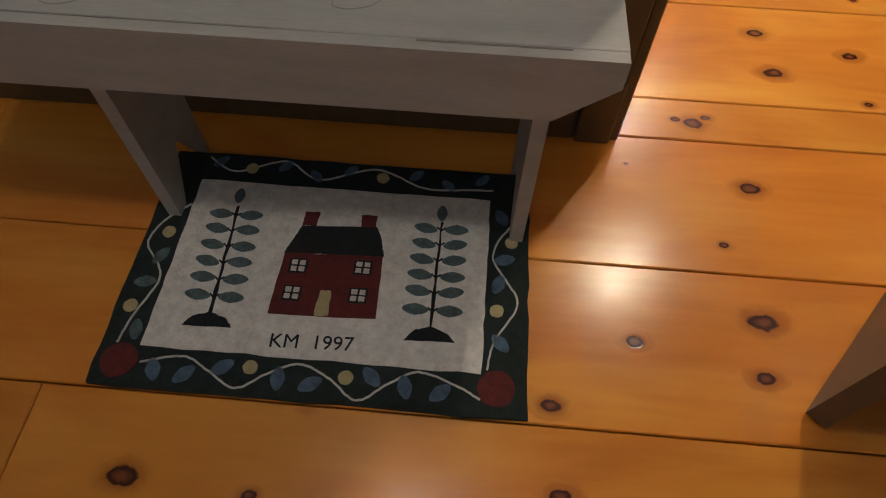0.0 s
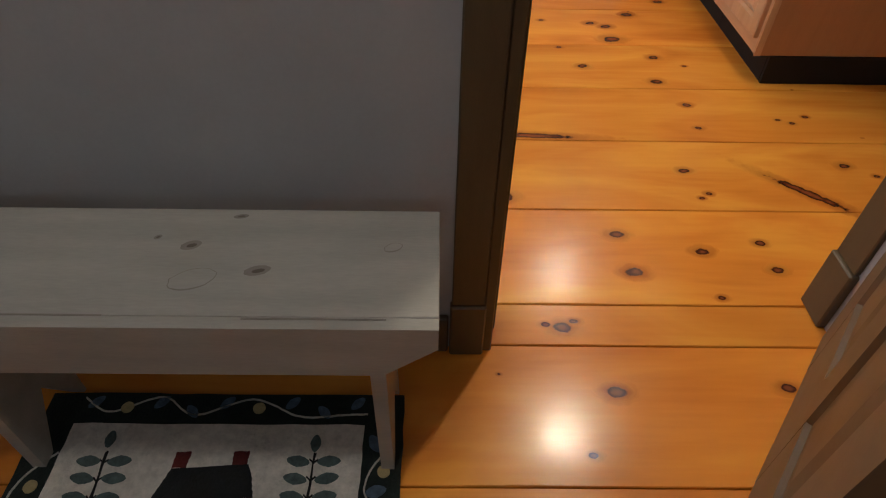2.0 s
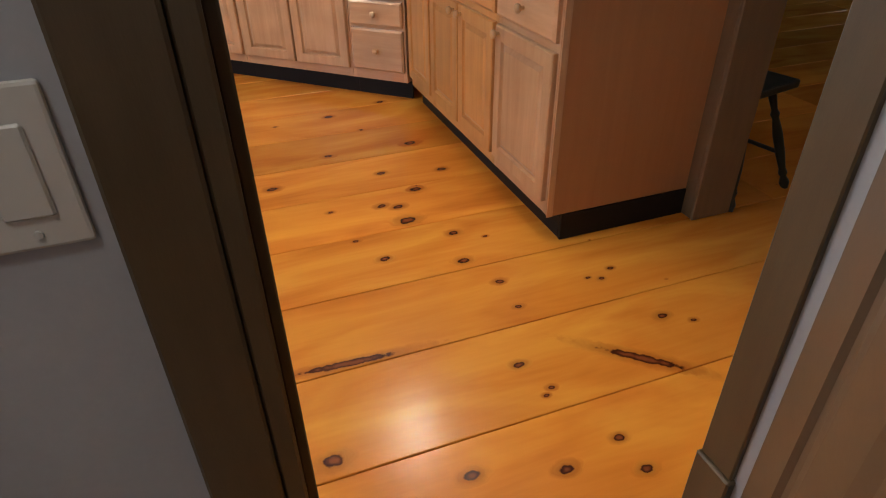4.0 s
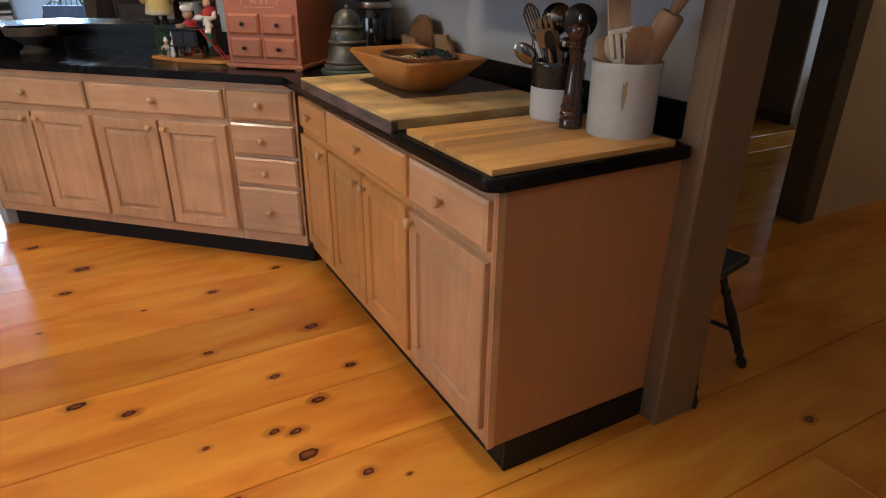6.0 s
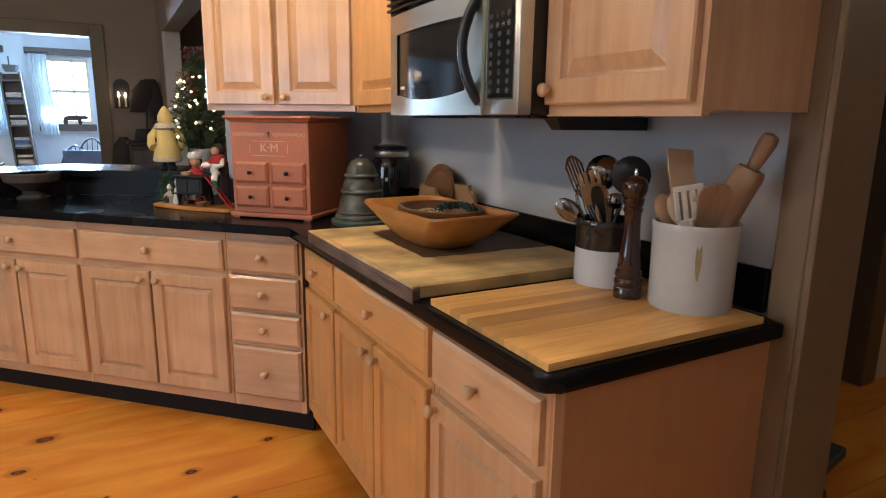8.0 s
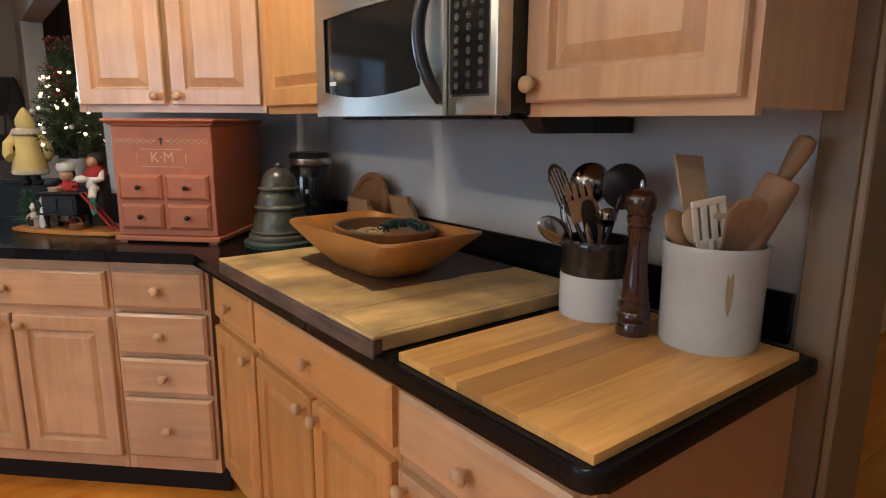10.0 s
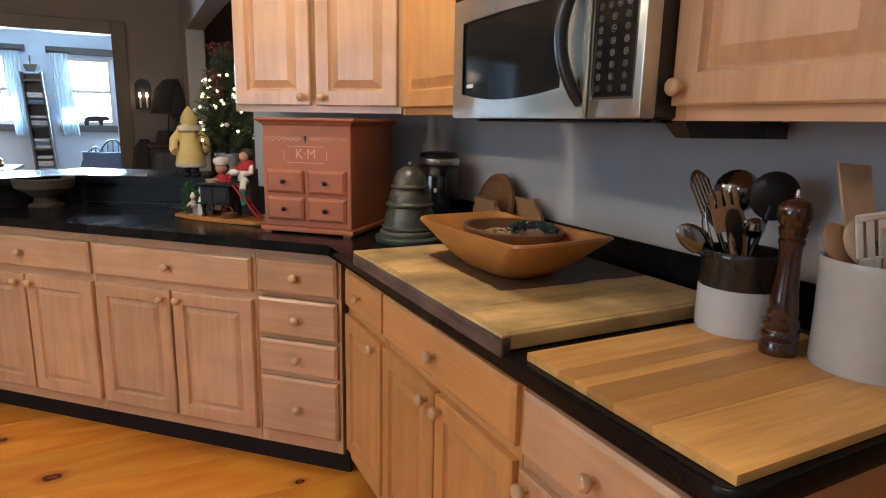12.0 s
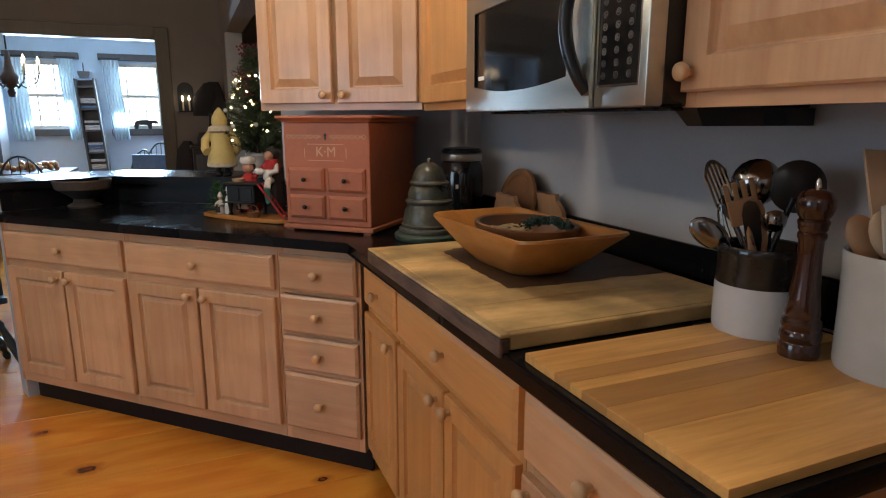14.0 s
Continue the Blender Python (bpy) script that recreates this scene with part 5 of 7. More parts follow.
BD = 0.015
y = 0.0
for w_, tone in sw_:
    part("strip", box(BM(), 0, y + 0.0001, 0, 0.564, y + w_ - 0.0001, BD, 0.0006), M[tone], cb)
    y += w_


def crock(name, x, y, z, r, h, mats, label, cat):
    t = thing(name, pose(x, y, z), label, cat)
    if len(mats) == 1:
        prof = [(0, 0.0), (r * 0.95, 0), (r * 0.975, 0.008), (r * 0.98, h * 0.5), (r, h - 0.02), (r * 1.012, h - 0.016), (r * 1.015, h - 0.004), (r * 1.0, h), (r * 0.93, h - 0.002), (r * 0.91, h - 0.03), (r * 0.88, 0.012), (0, 0.012)]
        part("body", lathe(BM(), prof, 40), M[mats[0]], t, smooth=40)
    else:
        k = h * 0.56
        part("body", lathe(BM(), [(0, 0), (r * 0.965, 0), (r * 0.99, 0.006), (r, 0.02), (r, k), (r * 0.9, k), (r * 0.88, 0.012), (0, 0.012)], 40), M[mats[0]], t, "white glazed lower part", 40)
        part("collar", lathe(BM(), [(r * 1.001, k), (r * 1.001, h - 0.02), (r * 1.02, h - 0.016), (r * 1.02, h - 0.004), (r * 0.99, h), (r * 0.92, h - 0.002), (r * 0.9, k)], 40), M[mats[1]], t, "black-brown glazed upper part", 40)
    return t


big = crock("utensil_crock", 1.846, 3.015, CT + 0.0162, 0.0895, 0.188, ["stoneware"], "cream stoneware crock with a brown drip holding utensils", "crock")
bm = BM()
cols_ = []
for i in range(9):
    f = i / 8
    a = radians(205 + 0)
    zz = 0.175 - 0.10 * f
    half = 0.075 * math.sin(math.pi * (0.12 + 0.86 * f)) * (0.55 + 0.5 * f) + 0.012
    cols_.append([bm.verts.new((0.0888 * math.cos(radians(226) + half * s), 0.0888 * math.sin(radians(226) + half * s), zz)) for s in (-1, -0.4, 0.4, 1)])
for a, b_ in zip(cols_, cols_[1:]):
    for i in range(3):
        bm.faces.new((a[i], a[i + 1], b_[i + 1], b_[i]))
part("drip", bm, M["stain"], big, "brown glaze drip", 60)
small = crock("utensil_crock", 1.817, 3.252, CT + 0.0162, 0.076, 0.162, ["stone_white", "stone_black"], "white crock with a black glazed collar holding utensils", "crock")

mill = thing("pepper_mill", pose(1.770, 3.125, CT + 0.0162) @ Matrix.Diagonal((0.92, 0.92, 1.0, 1)), "tall dark walnut turned pepper mill", "pepper mill")
part("base", lathe(BM(), [(0, 0), (0.034, 0), (0.0345, 0.022), (0.032, 0.026), (0.0345, 0.031), (0.0345, 0.040), (0.031, 0.046), (0.034, 0.053), (0.033, 0.062), (0.028, 0.067), (0.030, 0.074), (0.026, 0.10), (0.0215, 0.14), (0.020, 0.17), (0.0205, 0.195), (0.0235, 0.20), (0.0235, 0.206), (0.021, 0.209), (0.024, 0.214), (0.024, 0.22), (0, 0.22)], 32), M["walnut"], mill, smooth=35)
part("head", lathe(BM(), [(0, 0.2205), (0.025, 0.2205), (0.026, 0.226), (0.023, 0.230), (0.028, 0.238), (0.0315, 0.250), (0.0305, 0.262), (0.024, 0.272), (0.012, 0.277), (0, 0.278)], 32), M["walnut"], mill, smooth=35)
part("nut", lathe(BM(), [(0.004, 0.277), (0.0055, 0.281), (0.004, 0.290), (0.002, 0.294), (0, 0.2945)], 12), M["chrome"], mill, "small steel nut", 40)


def blade(bm, m, pts, t):
    """A flat tool head from an outline in local x, z."""
    f = [bm.verts.new(m @ Vector((x, -t / 2, z))) for x, z in pts]
    k = [bm.verts.new(m @ Vector((x, t / 2, z))) for x, z in pts]
    bm.faces.new(f)
    bm.faces.new(k[::-1])
    for i in range(len(pts)):
        j = (i + 1) % len(pts)
        bm.faces.new((f[i], k[i], k[j], f[j]))
    return bm


def oval(cx, cz, rx, rz, n=16):
    return [(cx + rx * math.cos(i * math.tau / n), cz + rz * math.sin(i * math.tau / n)) for i in range(n)]


def utensil(name, foot, tip, label, mat, build, face=(0.82, -0.57, 0)):
    z = (Vector(tip) - Vector(foot)).normalized()
    x = Vector(face)
    x = (x - z * x.dot(z)).normalized()
    y = z.cross(x)
    m = Matrix.Translation(foot) @ Matrix((x, y, z)).transposed().to_4x4()
    ob = thing(name, m, label, "utensil", "utensils in the crocks")
    build(ob, (Vector(tip) - Vector(foot)).length, mat)
    return ob


def handle_bm(L_, r=0.006, r2=None):
    return tube(BM(), [(0, 0, 0), (0, 0, L_ * 0.5), (0, 0, L_)], r, 8, r2 or r)


def b_spatula(ob, L_, mat):
    part("handle", handle_bm(L_ * 0.62, 0.007), M[mat], ob, smooth=60)
    part("head", blade(BM(), Matrix(), [(-0.012, L_ * 0.56), (0.012, L_ * 0.56), (0.030, L_ * 0.66), (0.033, L_ * 0.985), (-0.030, L_), (-0.030, L_ * 0.66)], 0.005), M[mat], ob)


def b_slotted(ob, L_, mat):
    part("handle", handle_bm(L_ * 0.7, 0.007), M[mat], ob, smooth=60)
    bm = BM()
    z0, z1 = L_ * 0.62, L_
    for a, b_ in ((-0.031, -0.021), (-0.015, -0.004), (0.002, 0.013), (0.019, 0.031)):
        box(bm, a, -0.003, z0 + 0.022, b_, 0.003, z1 - 0.012, 0.001)
    box(bm, -0.031, -0.003, z1 - 0.012, 0.031, 0.003, z1, 0.002)
    box(bm, -0.028, -0.003, z0, 0.028, 0.003, z0 + 0.022, 0.002)
    part("head", bm, M[mat], ob)


def b_spoon(ob, L_, mat):
    part("handle", handle_bm(L_ * 0.72, 0.006), M[mat], ob, smooth=60)
    bm = ball(BM(), (0, 0.0, L_ * 0.85), 0.03, 14, 8, (0.85, 0.28, 1.35))
    part("bowl", bm, M[mat], ob, smooth=60)


def b_paddle(ob, L_, mat):
    part("handle", handle_bm(L_ * 0.6, 0.009), M[mat], ob, smooth=60)
    part("head", blade(BM(), Matrix(), [(-0.011, L_ * 0.5), (0.011, L_ * 0.5), (0.022, L_ * 0.70), (0.030, L_ * 0.85), (0.030, L_ * 0.94), (0.022, L_ * 0.985), (0.008, L_), (-0.010, L_ * 0.995), (-0.024, L_ * 0.975), (-0.031, L_ * 0.92), (-0.029, L_ * 0.82), (-0.021, L_ * 0.68)], 0.008), M[mat], ob)


def b_pin(ob, L_, mat):
    part("roller", lathe(BM(), [(0, L_ * 0.12), (0.027, L_ * 0.12), (0.031, L_ * 0.15), (0.031, L_ * 0.765), (0.027, L_ * 0.79), (0, L_ * 0.79)], 24), M[mat], ob, smooth=40)
    part("handle", lathe(BM(), [(0, L_ * 0.785), (0.012, L_ * 0.79), (0.0135, L_ * 0.82), (0.017, L_ * 0.90), (0.0185, L_ * 0.95), (0.015, L_ * 0.985), (0, L_)], 18), M["spoon_wood"], ob, "turned end handle", 40)
    part("handle", lathe(BM(), [(0, 0), (0.014, 0.01), (0.016, L_ * 0.05), (0.010, L_ * 0.12), (0, L_ * 0.12)], 18), M["spoon_wood"], ob, "turned end handle", 40)


def b_ladle(ob, L_, mat):
    part("handle", handle_bm(L_ * 0.86, 0.004), M[mat], ob, smooth=60)
    bm = lathe(BM(), [(0, -0.038), (0.020, -0.034), (0.037, -0.018), (0.045, 0), (0.043, 0.0), (0.035, -0.017), (0.018, -0.031), (0, -0.035)], 20, pose(0, 0, L_ * 0.90, 70, 0, 0))
    part("bowl", bm, M[mat], ob, smooth=50)


def b_whisk(ob, L_, mat):
    part("handle", handle_bm(L_ * 0.6, 0.006), M[mat], ob, smooth=60)
    for i in range(5):
        a = i * math.pi / 5
        pts_ = []
        for j in range(13):
            f = j / 12
            w_ = 0.03 * math.sin(math.pi * f) ** 0.8
            hgt = L_ * 0.6 + L_ * 0.4 * math.sin(math.pi * f)
            x_ = 0.032 * math.cos(math.pi * f)
            pts_.append((x_ * math.cos(a), x_ * math.sin(a), hgt))
        part("wire", tube(BM(), pts_, 0.0012, 5), M[mat], ob)


def b_turner(ob, L_, mat):
    part("handle", handle_bm(L_ * 0.75, 0.005), M[mat], ob, smooth=60)
    z0, z1 = L_ * 0.66, L_
    for i in range(6):
        x_ = -0.027 + i * 0.0098
        hz = z1 - 0.006 - 0.02 * (abs(i - 2.5) / 2.5) ** 2
        part("tine", box(BM(), x_, -0.001, z0 + 0.022, x_ + 0.0045, 0.001, hz), M[mat], ob)
    arc = [(-0.028 + 0.0565 * i / 8, z1 - 0.026 * abs(2 * i / 8 - 1) ** 2) for i in range(9)]
    part("rim", blade(BM(), Matrix(), arc + [(x, z - 0.008) for x, z in arc[::-1]], 0.002), M[mat], ob)
    part("head", blade(BM(), Matrix(), [(-0.006, z0 - 0.01), (0.006, z0 - 0.01), (0.027, z0 + 0.022), (-0.027, z0 + 0.022)], 0.002), M[mat], ob)


def b_mallet(ob, L_, mat):
    part("handle", handle_bm(L_ * 0.92, 0.008), M[mat], ob, smooth=60)
    part("head", lathe(BM(), [(0, -0.034), (0.018, -0.034), (0.0205, -0.030), (0.0205, 0.030), (0.018, 0.034), (0, 0.034)], 20, pose(0, 0, L_ * 0.94, 0, 90, 0)), M[mat], ob, smooth=40)


def b_disc(ob, L_, mat):
    part("handle", handle_bm(L_ * 0.8, 0.006), M[mat], ob, smooth=60)
    part("head", lathe(BM(), [(0, -0.004), (0.042, -0.004), (0.048, 0.0), (0.046, 0.006), (0.034, 0.010), (0, 0.012)], 24, pose(0, 0, L_ * 0.87, 90, 0, 0)), M[mat], ob, smooth=40)


def b_knife(ob, L_, mat):
    part("handle", handle_bm(L_ * 0.6, 0.006), M[mat], ob, smooth=60)
    part("head", blade(BM(), Matrix(), [(-0.007, L_ * 0.55), (0.007, L_ * 0.55), (0.013, L_ * 0.66), (0.015, L_ * 0.90), (0.010, L_ * 0.98), (0, L_), (-0.010, L_ * 0.98), (-0.015, L_ * 0.90), (-0.013, L_ * 0.66)], 0.004), M[mat], ob)


def b_small_ladle(ob, L_, mat):
    part("handle", handle_bm(L_ * 0.86, 0.003), M[mat], ob, smooth=60)
    part("bowl", lathe(BM(), [(0, -0.020), (0.012, -0.018), (0.020, -0.009), (0.023, 0), (0.021, 0.0), (0.018, -0.008), (0.010, -0.016), (0, -0.018)], 18, pose(0, 0, L_ * 0.90, 70, 0, 0)), M[mat], ob, smooth=50)


def b_fork(ob, L_, mat):
    part("handle", handle_bm(L_ * 0.72, 0.007), M[mat], ob, smooth=60)
    bm = box(BM(), -0.026, -0.003, L_ * 0.70, 0.026, 0.003, L_ * 0.88, 0.002)
    for i in range(4):
        x_ = -0.026 + i * 0.0145
        box(bm, x_, -0.003, L_ * 0.88, x_ + 0.0085, 0.003, L_, 0.001)
    part("head", bm, M[mat], ob)


BXc, BYc, BZc = 1.846, 3.015, CT + 0.036
utensil("wooden_spatula", (BXc - 0.01, BYc - 0.02, BZc), (1.870, 3.100, 1.255), "pale flat wooden spatula", "spoon_pale", b_spatula, (0.95, -0.30, 0))
utensil("slotted_turner", (BXc + 0.02, BYc - 0.01, BZc), (1.816, 3.022, 1.182), "slotted pale wooden turner", "spoon_white", b_slotted)
utensil("wooden_spoon", (BXc + 0.02, BYc - 0.04, BZc), (1.812, 3.052, 1.163), "pale wooden spoon with an oval bowl", "spoon_pale", b_spoon)
utensil("wooden_spoon", (BXc + 0.03, BYc - 0.03, BZc), (1.808, 3.088, 1.152), "brown wooden spoon with an oval bowl", "spoon_wood", b_spoon)
utensil("wooden_paddle", (BXc + 0.02, BYc + 0.03, BZc), (1.802, 2.936, 1.192), "rough brown wooden paddle", "spoon_brown", b_paddle)
utensil("rolling_pin", (BXc - 0.010, BYc + 0.020, BZc + 0.01), (1.910, 2.906, 1.293), "worn brown wooden rolling pin leaning out of the crock", "spoon_brown", b_pin)
utensil("mallet", (BXc + 0.02, BYc + 0.02, BZc), (1.862, 3.011, 1.165), "pale wooden mallet with a round head", "spoon_pale", b_mallet)
SXc, SYc, SZc = 1.817, 3.252, CT + 0.036
utensil("turner", (SXc + 0.01, SYc - 0.03, SZc), (1.750, 3.329, 1.228), "slotted dark steel turner", "steel_dark", b_turner, (0.95, 0.1, 0.3))
utensil("ladle", (SXc - 0.02, SYc - 0.03, SZc), (1.832, 3.298, 1.214), "polished steel soup ladle", "steel_dark", b_ladle, (-0.82, 0.57, 0))
utensil("whisk", (SXc + 0.02, SYc - 0.02, SZc), (1.765, 3.302, 1.165), "looped steel wire whisk", "steel_dark", b_whisk)
utensil("wooden_fork", (SXc + 0.02, SYc - 0.01, SZc), (1.750, 3.262, 1.194), "brown wooden pasta fork", "spoon_wood", b_fork)
utensil("skimmer", (SXc - 0.02, SYc + 0.01, SZc), (1.872, 3.226, 1.220), "black round nylon skimmer", "black_plastic", b_disc, (-0.82, 0.57, 0))
utensil("spatula", (SXc + 0.03, SYc + 0.01, SZc), (1.762, 3.244, 1.162), "dark rubber kitchen spatula", "black_plastic", b_knife)
utensil("spatula", (SXc + 0.03, SYc - 0.01, SZc), (1.800, 3.266, 1.160), "tan wooden kitchen spatula", "spoon_wood", b_knife)
utensil("serving_spoon", (SXc + 0.04, SYc - 0.03, SZc + 0.06), (1.712, 3.314, 1.113), "steel serving spoon leaning low over the rim", "steel_dark", b_spoon)
utensil("serving_knife", (SXc + 0.04, SYc - 0.04, SZc + 0.05), (1.722, 3.306, 1.106), "dark narrow serving knife leaning over the rim", "steel_dark", b_knife)
utensil("small_ladle", (SXc + 0.01, SYc + 0.02, SZc), (1.830, 3.243, 1.142), "small polished steel ladle", "steel_dark", b_small_ladle, (-0.82, 0.57, 0))

# dough bowl
db_ = thing("dough_bowl", pose(1.628, 3.80, CT + 0.034, 0, 0, 93), "oblong carved amber wooden dough bowl", "bowl")


def rounded_rect(hx_, hy_, r, n=6):
    pts_ = []
    for cx, cy, a0 in ((hx_ - r, hy_ - r, 0), (-hx_ + r, hy_ - r, 90), (-hx_ + r, -hy_ + r, 180), (hx_ - r, -hy_ + r, 270)):
        for i in range(n + 1):
            a = radians(a0 + 90 * i / n)
            pts_.append((cx + r * math.cos(a), cy + r * math.sin(a)))
    return pts_


rings = []
for hx_, hy_, r, z in ((0.105, 0.070, 0.06, 0.0), (0.130, 0.086, 0.07, 0.008), (0.172, 0.110, 0.07, 0.036), (0.212, 0.130, 0.06, 0.066), (0.250, 0.150, 0.045, 0.098), (0.248, 0.149, 0.044, 0.104), (0.240, 0.143, 0.043, 0.105), (0.235, 0.138, 0.043, 0.101), (0.200, 0.122, 0.055, 0.066), (0.16, 0.10, 0.065, 0.036), (0.12, 0.075, 0.06, 0.018), (0.10, 0.06, 0.05, 0.014)):
    rings.append([(x, y, z + (0.014 * (abs(x) / 0.26) ** 2 if z > 0.05 else 0)) for x, y in rounded_rect(hx_, hy_, r)])
part("bowl", loft(BM(), rings), M["trencher"], db_, smooth=50)
sb = thing("small_bowl", pose(1.636, 3.80, CT + 0.034 + 0.030, 2, 2, 0), "round brown wooden bowl nested in the dough bowl", "bowl")
part("bowl", lathe(BM(), [(0, -0.010), (0.05, -0.010), (0.082, 0.006), (0.114, 0.040), (0.133, 0.074), (0.133, 0.083), (0.128, 0.085), (0.121, 0.082), (0.106, 0.044), (0.070, 0.012), (0, 0.004)], 36), M["small_bowl"], sb, smooth=40)
st = thing("straw_string", pose(1.612, 3.835, CT + 0.122), "coil of pale straw string in the bowl", "string")
for i in range(7):
    r = 0.022 + 0.006 * i
    pts_ = [(0.01 * math.sin(i * 2.1) + r * math.cos(a * math.tau / 16), 0.008 * math.cos(i * 3.7) + r * 0.8 * math.sin(a * math.tau / 16), 0.004 * math.sin(a * 1.3 + i) + 0.0012 * i) for a in range(15)]
    part("coil", tube(BM(), pts_, 0.0018, 6), M["string"], st)
gl = thing("garland", pose(1.672, 3.760, CT + 0.134, 0, 0, -40), "short dark green frosted garland in the bowl", "garland")
bm = BM()
for i in range(90):
    f = i / 89
    c = Vector((0.055 * (f - 0.5) * 2, 0.03 * math.sin(f * 3), 0.012 * math.sin(f * math.pi) + 0.004))
    for j in range(3):
        ball(bm, c + Vector((random.uniform(-1, 1), random.uniform(-1, 1), random.uniform(-0.6, 1))) * 0.012, random.uniform(0.0025, 0.0045), 5, 4)
tagged(part("tinsel", bm, M["garland"], gl), kind="stuff")

# bee-skep pot
sk = thing("beehive_pot", pose(1.622, 4.432, CT), "grey-green pottery beehive jar on a round stand", "jar")
part("stand", lathe(BM(), [(0, 0), (0.118, 0), (0.122, 0.006), (0.122, 0.016), (0.112, 0.022), (0, 0.022)], 36), M["skep_base"], sk, "green glazed round stand", 40)
part("foot_ring", lathe(BM(), [(0, 0.0225), (0.104, 0.0225), (0.107, 0.028), (0.105, 0.038), (0.098, 0.042), (0, 0.042)], 36), M["skep_light"], sk, "worn pale ring", 40)
part("dome", lathe(BM(), [(0, 0.0425), (0.094, 0.0425), (0.097, 0.050), (0.092, 0.057), (0.090, 0.075), (0.085, 0.098), (0.075, 0.120), (0.081, 0.124), (0.083, 0.131), (0.078, 0.138), (0.0745, 0.140), (0.074, 0.155), (0.068, 0.172), (0.060, 0.184), (0.065, 0.187), (0.067, 0.193), (0.063, 0.199), (0.0595, 0.201), (0.058, 0.214), (0.051, 0.233), (0.038, 0.249), (0.020, 0.259), (0, 0.262)], 40), M["skep"], sk, smooth=35)
for r, z in ((0.0975, 0.050), (0.0835, 0.131), (0.0675, 0.193)):
    part("ridge", lathe(BM(), [(r - 0.004, z - 0.004), (r + 0.0008, z - 0.002), (r + 0.0008, z + 0.002), (r - 0.004, z + 0.004)], 40), M["skep_light"], sk, "worn pale ridge", 40)
part("knob", ball(BM(), (0, 0, 0.268), 0.0085, 14, 8), M["skep_light"], sk, smooth=60)

jar = thing("glass_jar", pose(1.838, 4.640, CT), "large dark glass jar with a steel lid", "jar")
part("body", lathe(BM(), [(0, 0), (0.080, 0), (0.084, 0.012), (0.084, 0.20), (0.078, 0.235), (0.070, 0.25), (0, 0.25)], 32), M["black_glass"], jar, "dark brown glass body", 40)
part("lid", lathe(BM(), [(0.078, 0.252), (0.080, 0.256), (0.080, 0.276), (0.074, 0.281), (0, 0.281)], 32), M["steel"], jar, "brushed steel lid", 40)
part("lid_top", lathe(BM(), [(0, 0.2815), (0.077, 0.2815), (0.078, 0.288), (0.070, 0.298), (0.03, 0.303), (0, 0.304)], 32), M["black_plastic"], jar, "black cap", 40)
part("handle", tube(BM(), [(-0.084, -0.02, 0.20), (-0.118, -0.03, 0.19), (-0.124, -0.03, 0.13), (-0.112, -0.03, 0.08), (-0.083, -0.02, 0.06)], 0.008, 10), M["black_plastic"], jar, "black loop handle", 60)
part("tag", box(BM(), -0.055, -0.071, 0.15, -0.03, -0.068, 0.165), M["white_ink"], jar, "faint pale label")

# display boards leaning on the wall
pb = thing("round_board", pose(1.925, 4.345, CT + 0.118, 0, 0, 0) @ pose(0, 0, 0, 0, -78, 0) @ pose(0, 0, 0, 0, 0, 0), "round brown wooden trivet leaning against the wall", "board")
part("disc", lathe(BM(), [(0, 0), (0.116, 0), (0.121, 0.004), (0.119, 0.014), (0.098, 0.016), (0.092, 0.010), (0, 0.010)], 32), M["small_bowl"], pb, smooth=40)


def pig_outline(s):
    """A seated animal's round body with two pricked ears."""
    pts_ = []
    for i in range(40):
        a = i * math.tau / 40
        r = 1 + 0.03 * math.sin(3 * a) + (0.22 if i in (6, 14) else 0) + (0.10 if i in (7, 13) else 0)
        pts_.append((s * r * math.cos(a), s * 0.82 * r * math.sin(a)))
    return pts_


pg = thing("animal_board", pose(1.868, 4.305, CT + 0.076, 0, 0, -92) @ pose(0, 0, 0, 10), "small tan pig-shaped wooden board", "board")
part("board", blade(BM(), Matrix(), pig_outline(0.098), 0.014), M["spoon_wood"], pg)
pg2 = thing("animal_board", pose(1.950, 4.195, CT + 0.090, 0, 0, -88) @ pose(0, 0, 0, 10), "worn animal-shaped wooden board with dark edges", "board")
part("board", blade(BM(), Matrix(), pig_outline(0.100), 0.014), M["spoon_wood"], pg2)


# ---- the painted chest ----
chest = thing("drawer_chest", diag_pose(0.388, 0.108, CT), "salmon-painted wooden chest with a lid and four small drawers", "chest")
CW, CD, CH = 0.355, 0.385, 0.417
part("plinth", box(BM(), -0.012, -0.012, 0.006, CW + 0.012, CD, 0.024, 0.004, 2), M["red_box"], chest)
for fx in (0.0, CW - 0.03):
    part("foot", box(BM(), fx, -0.006, 0.0, fx + 0.03, 0.03, 0.0055), M["red_box"], chest)
part("carcase", box(BM(), 0, 0, 0.0245, CW, CD - 0.004, CH - 0.022, 0.003), M["red_box"], chest)
part("lid", loft(BM(), [[(x, y, z) for x, y in ((-i, -i), (CW + i, -i), (CW + i, CD), (-i, CD))] for i, z in ((0.004, CH - 0.0215), (0.006, CH - 0.016), (0.018, CH - 0.008), (0.020, CH - 0.006), (0.020, CH), (0.017, CH + 0.002))]), M["red_box"], chest, "moulded flat lid")
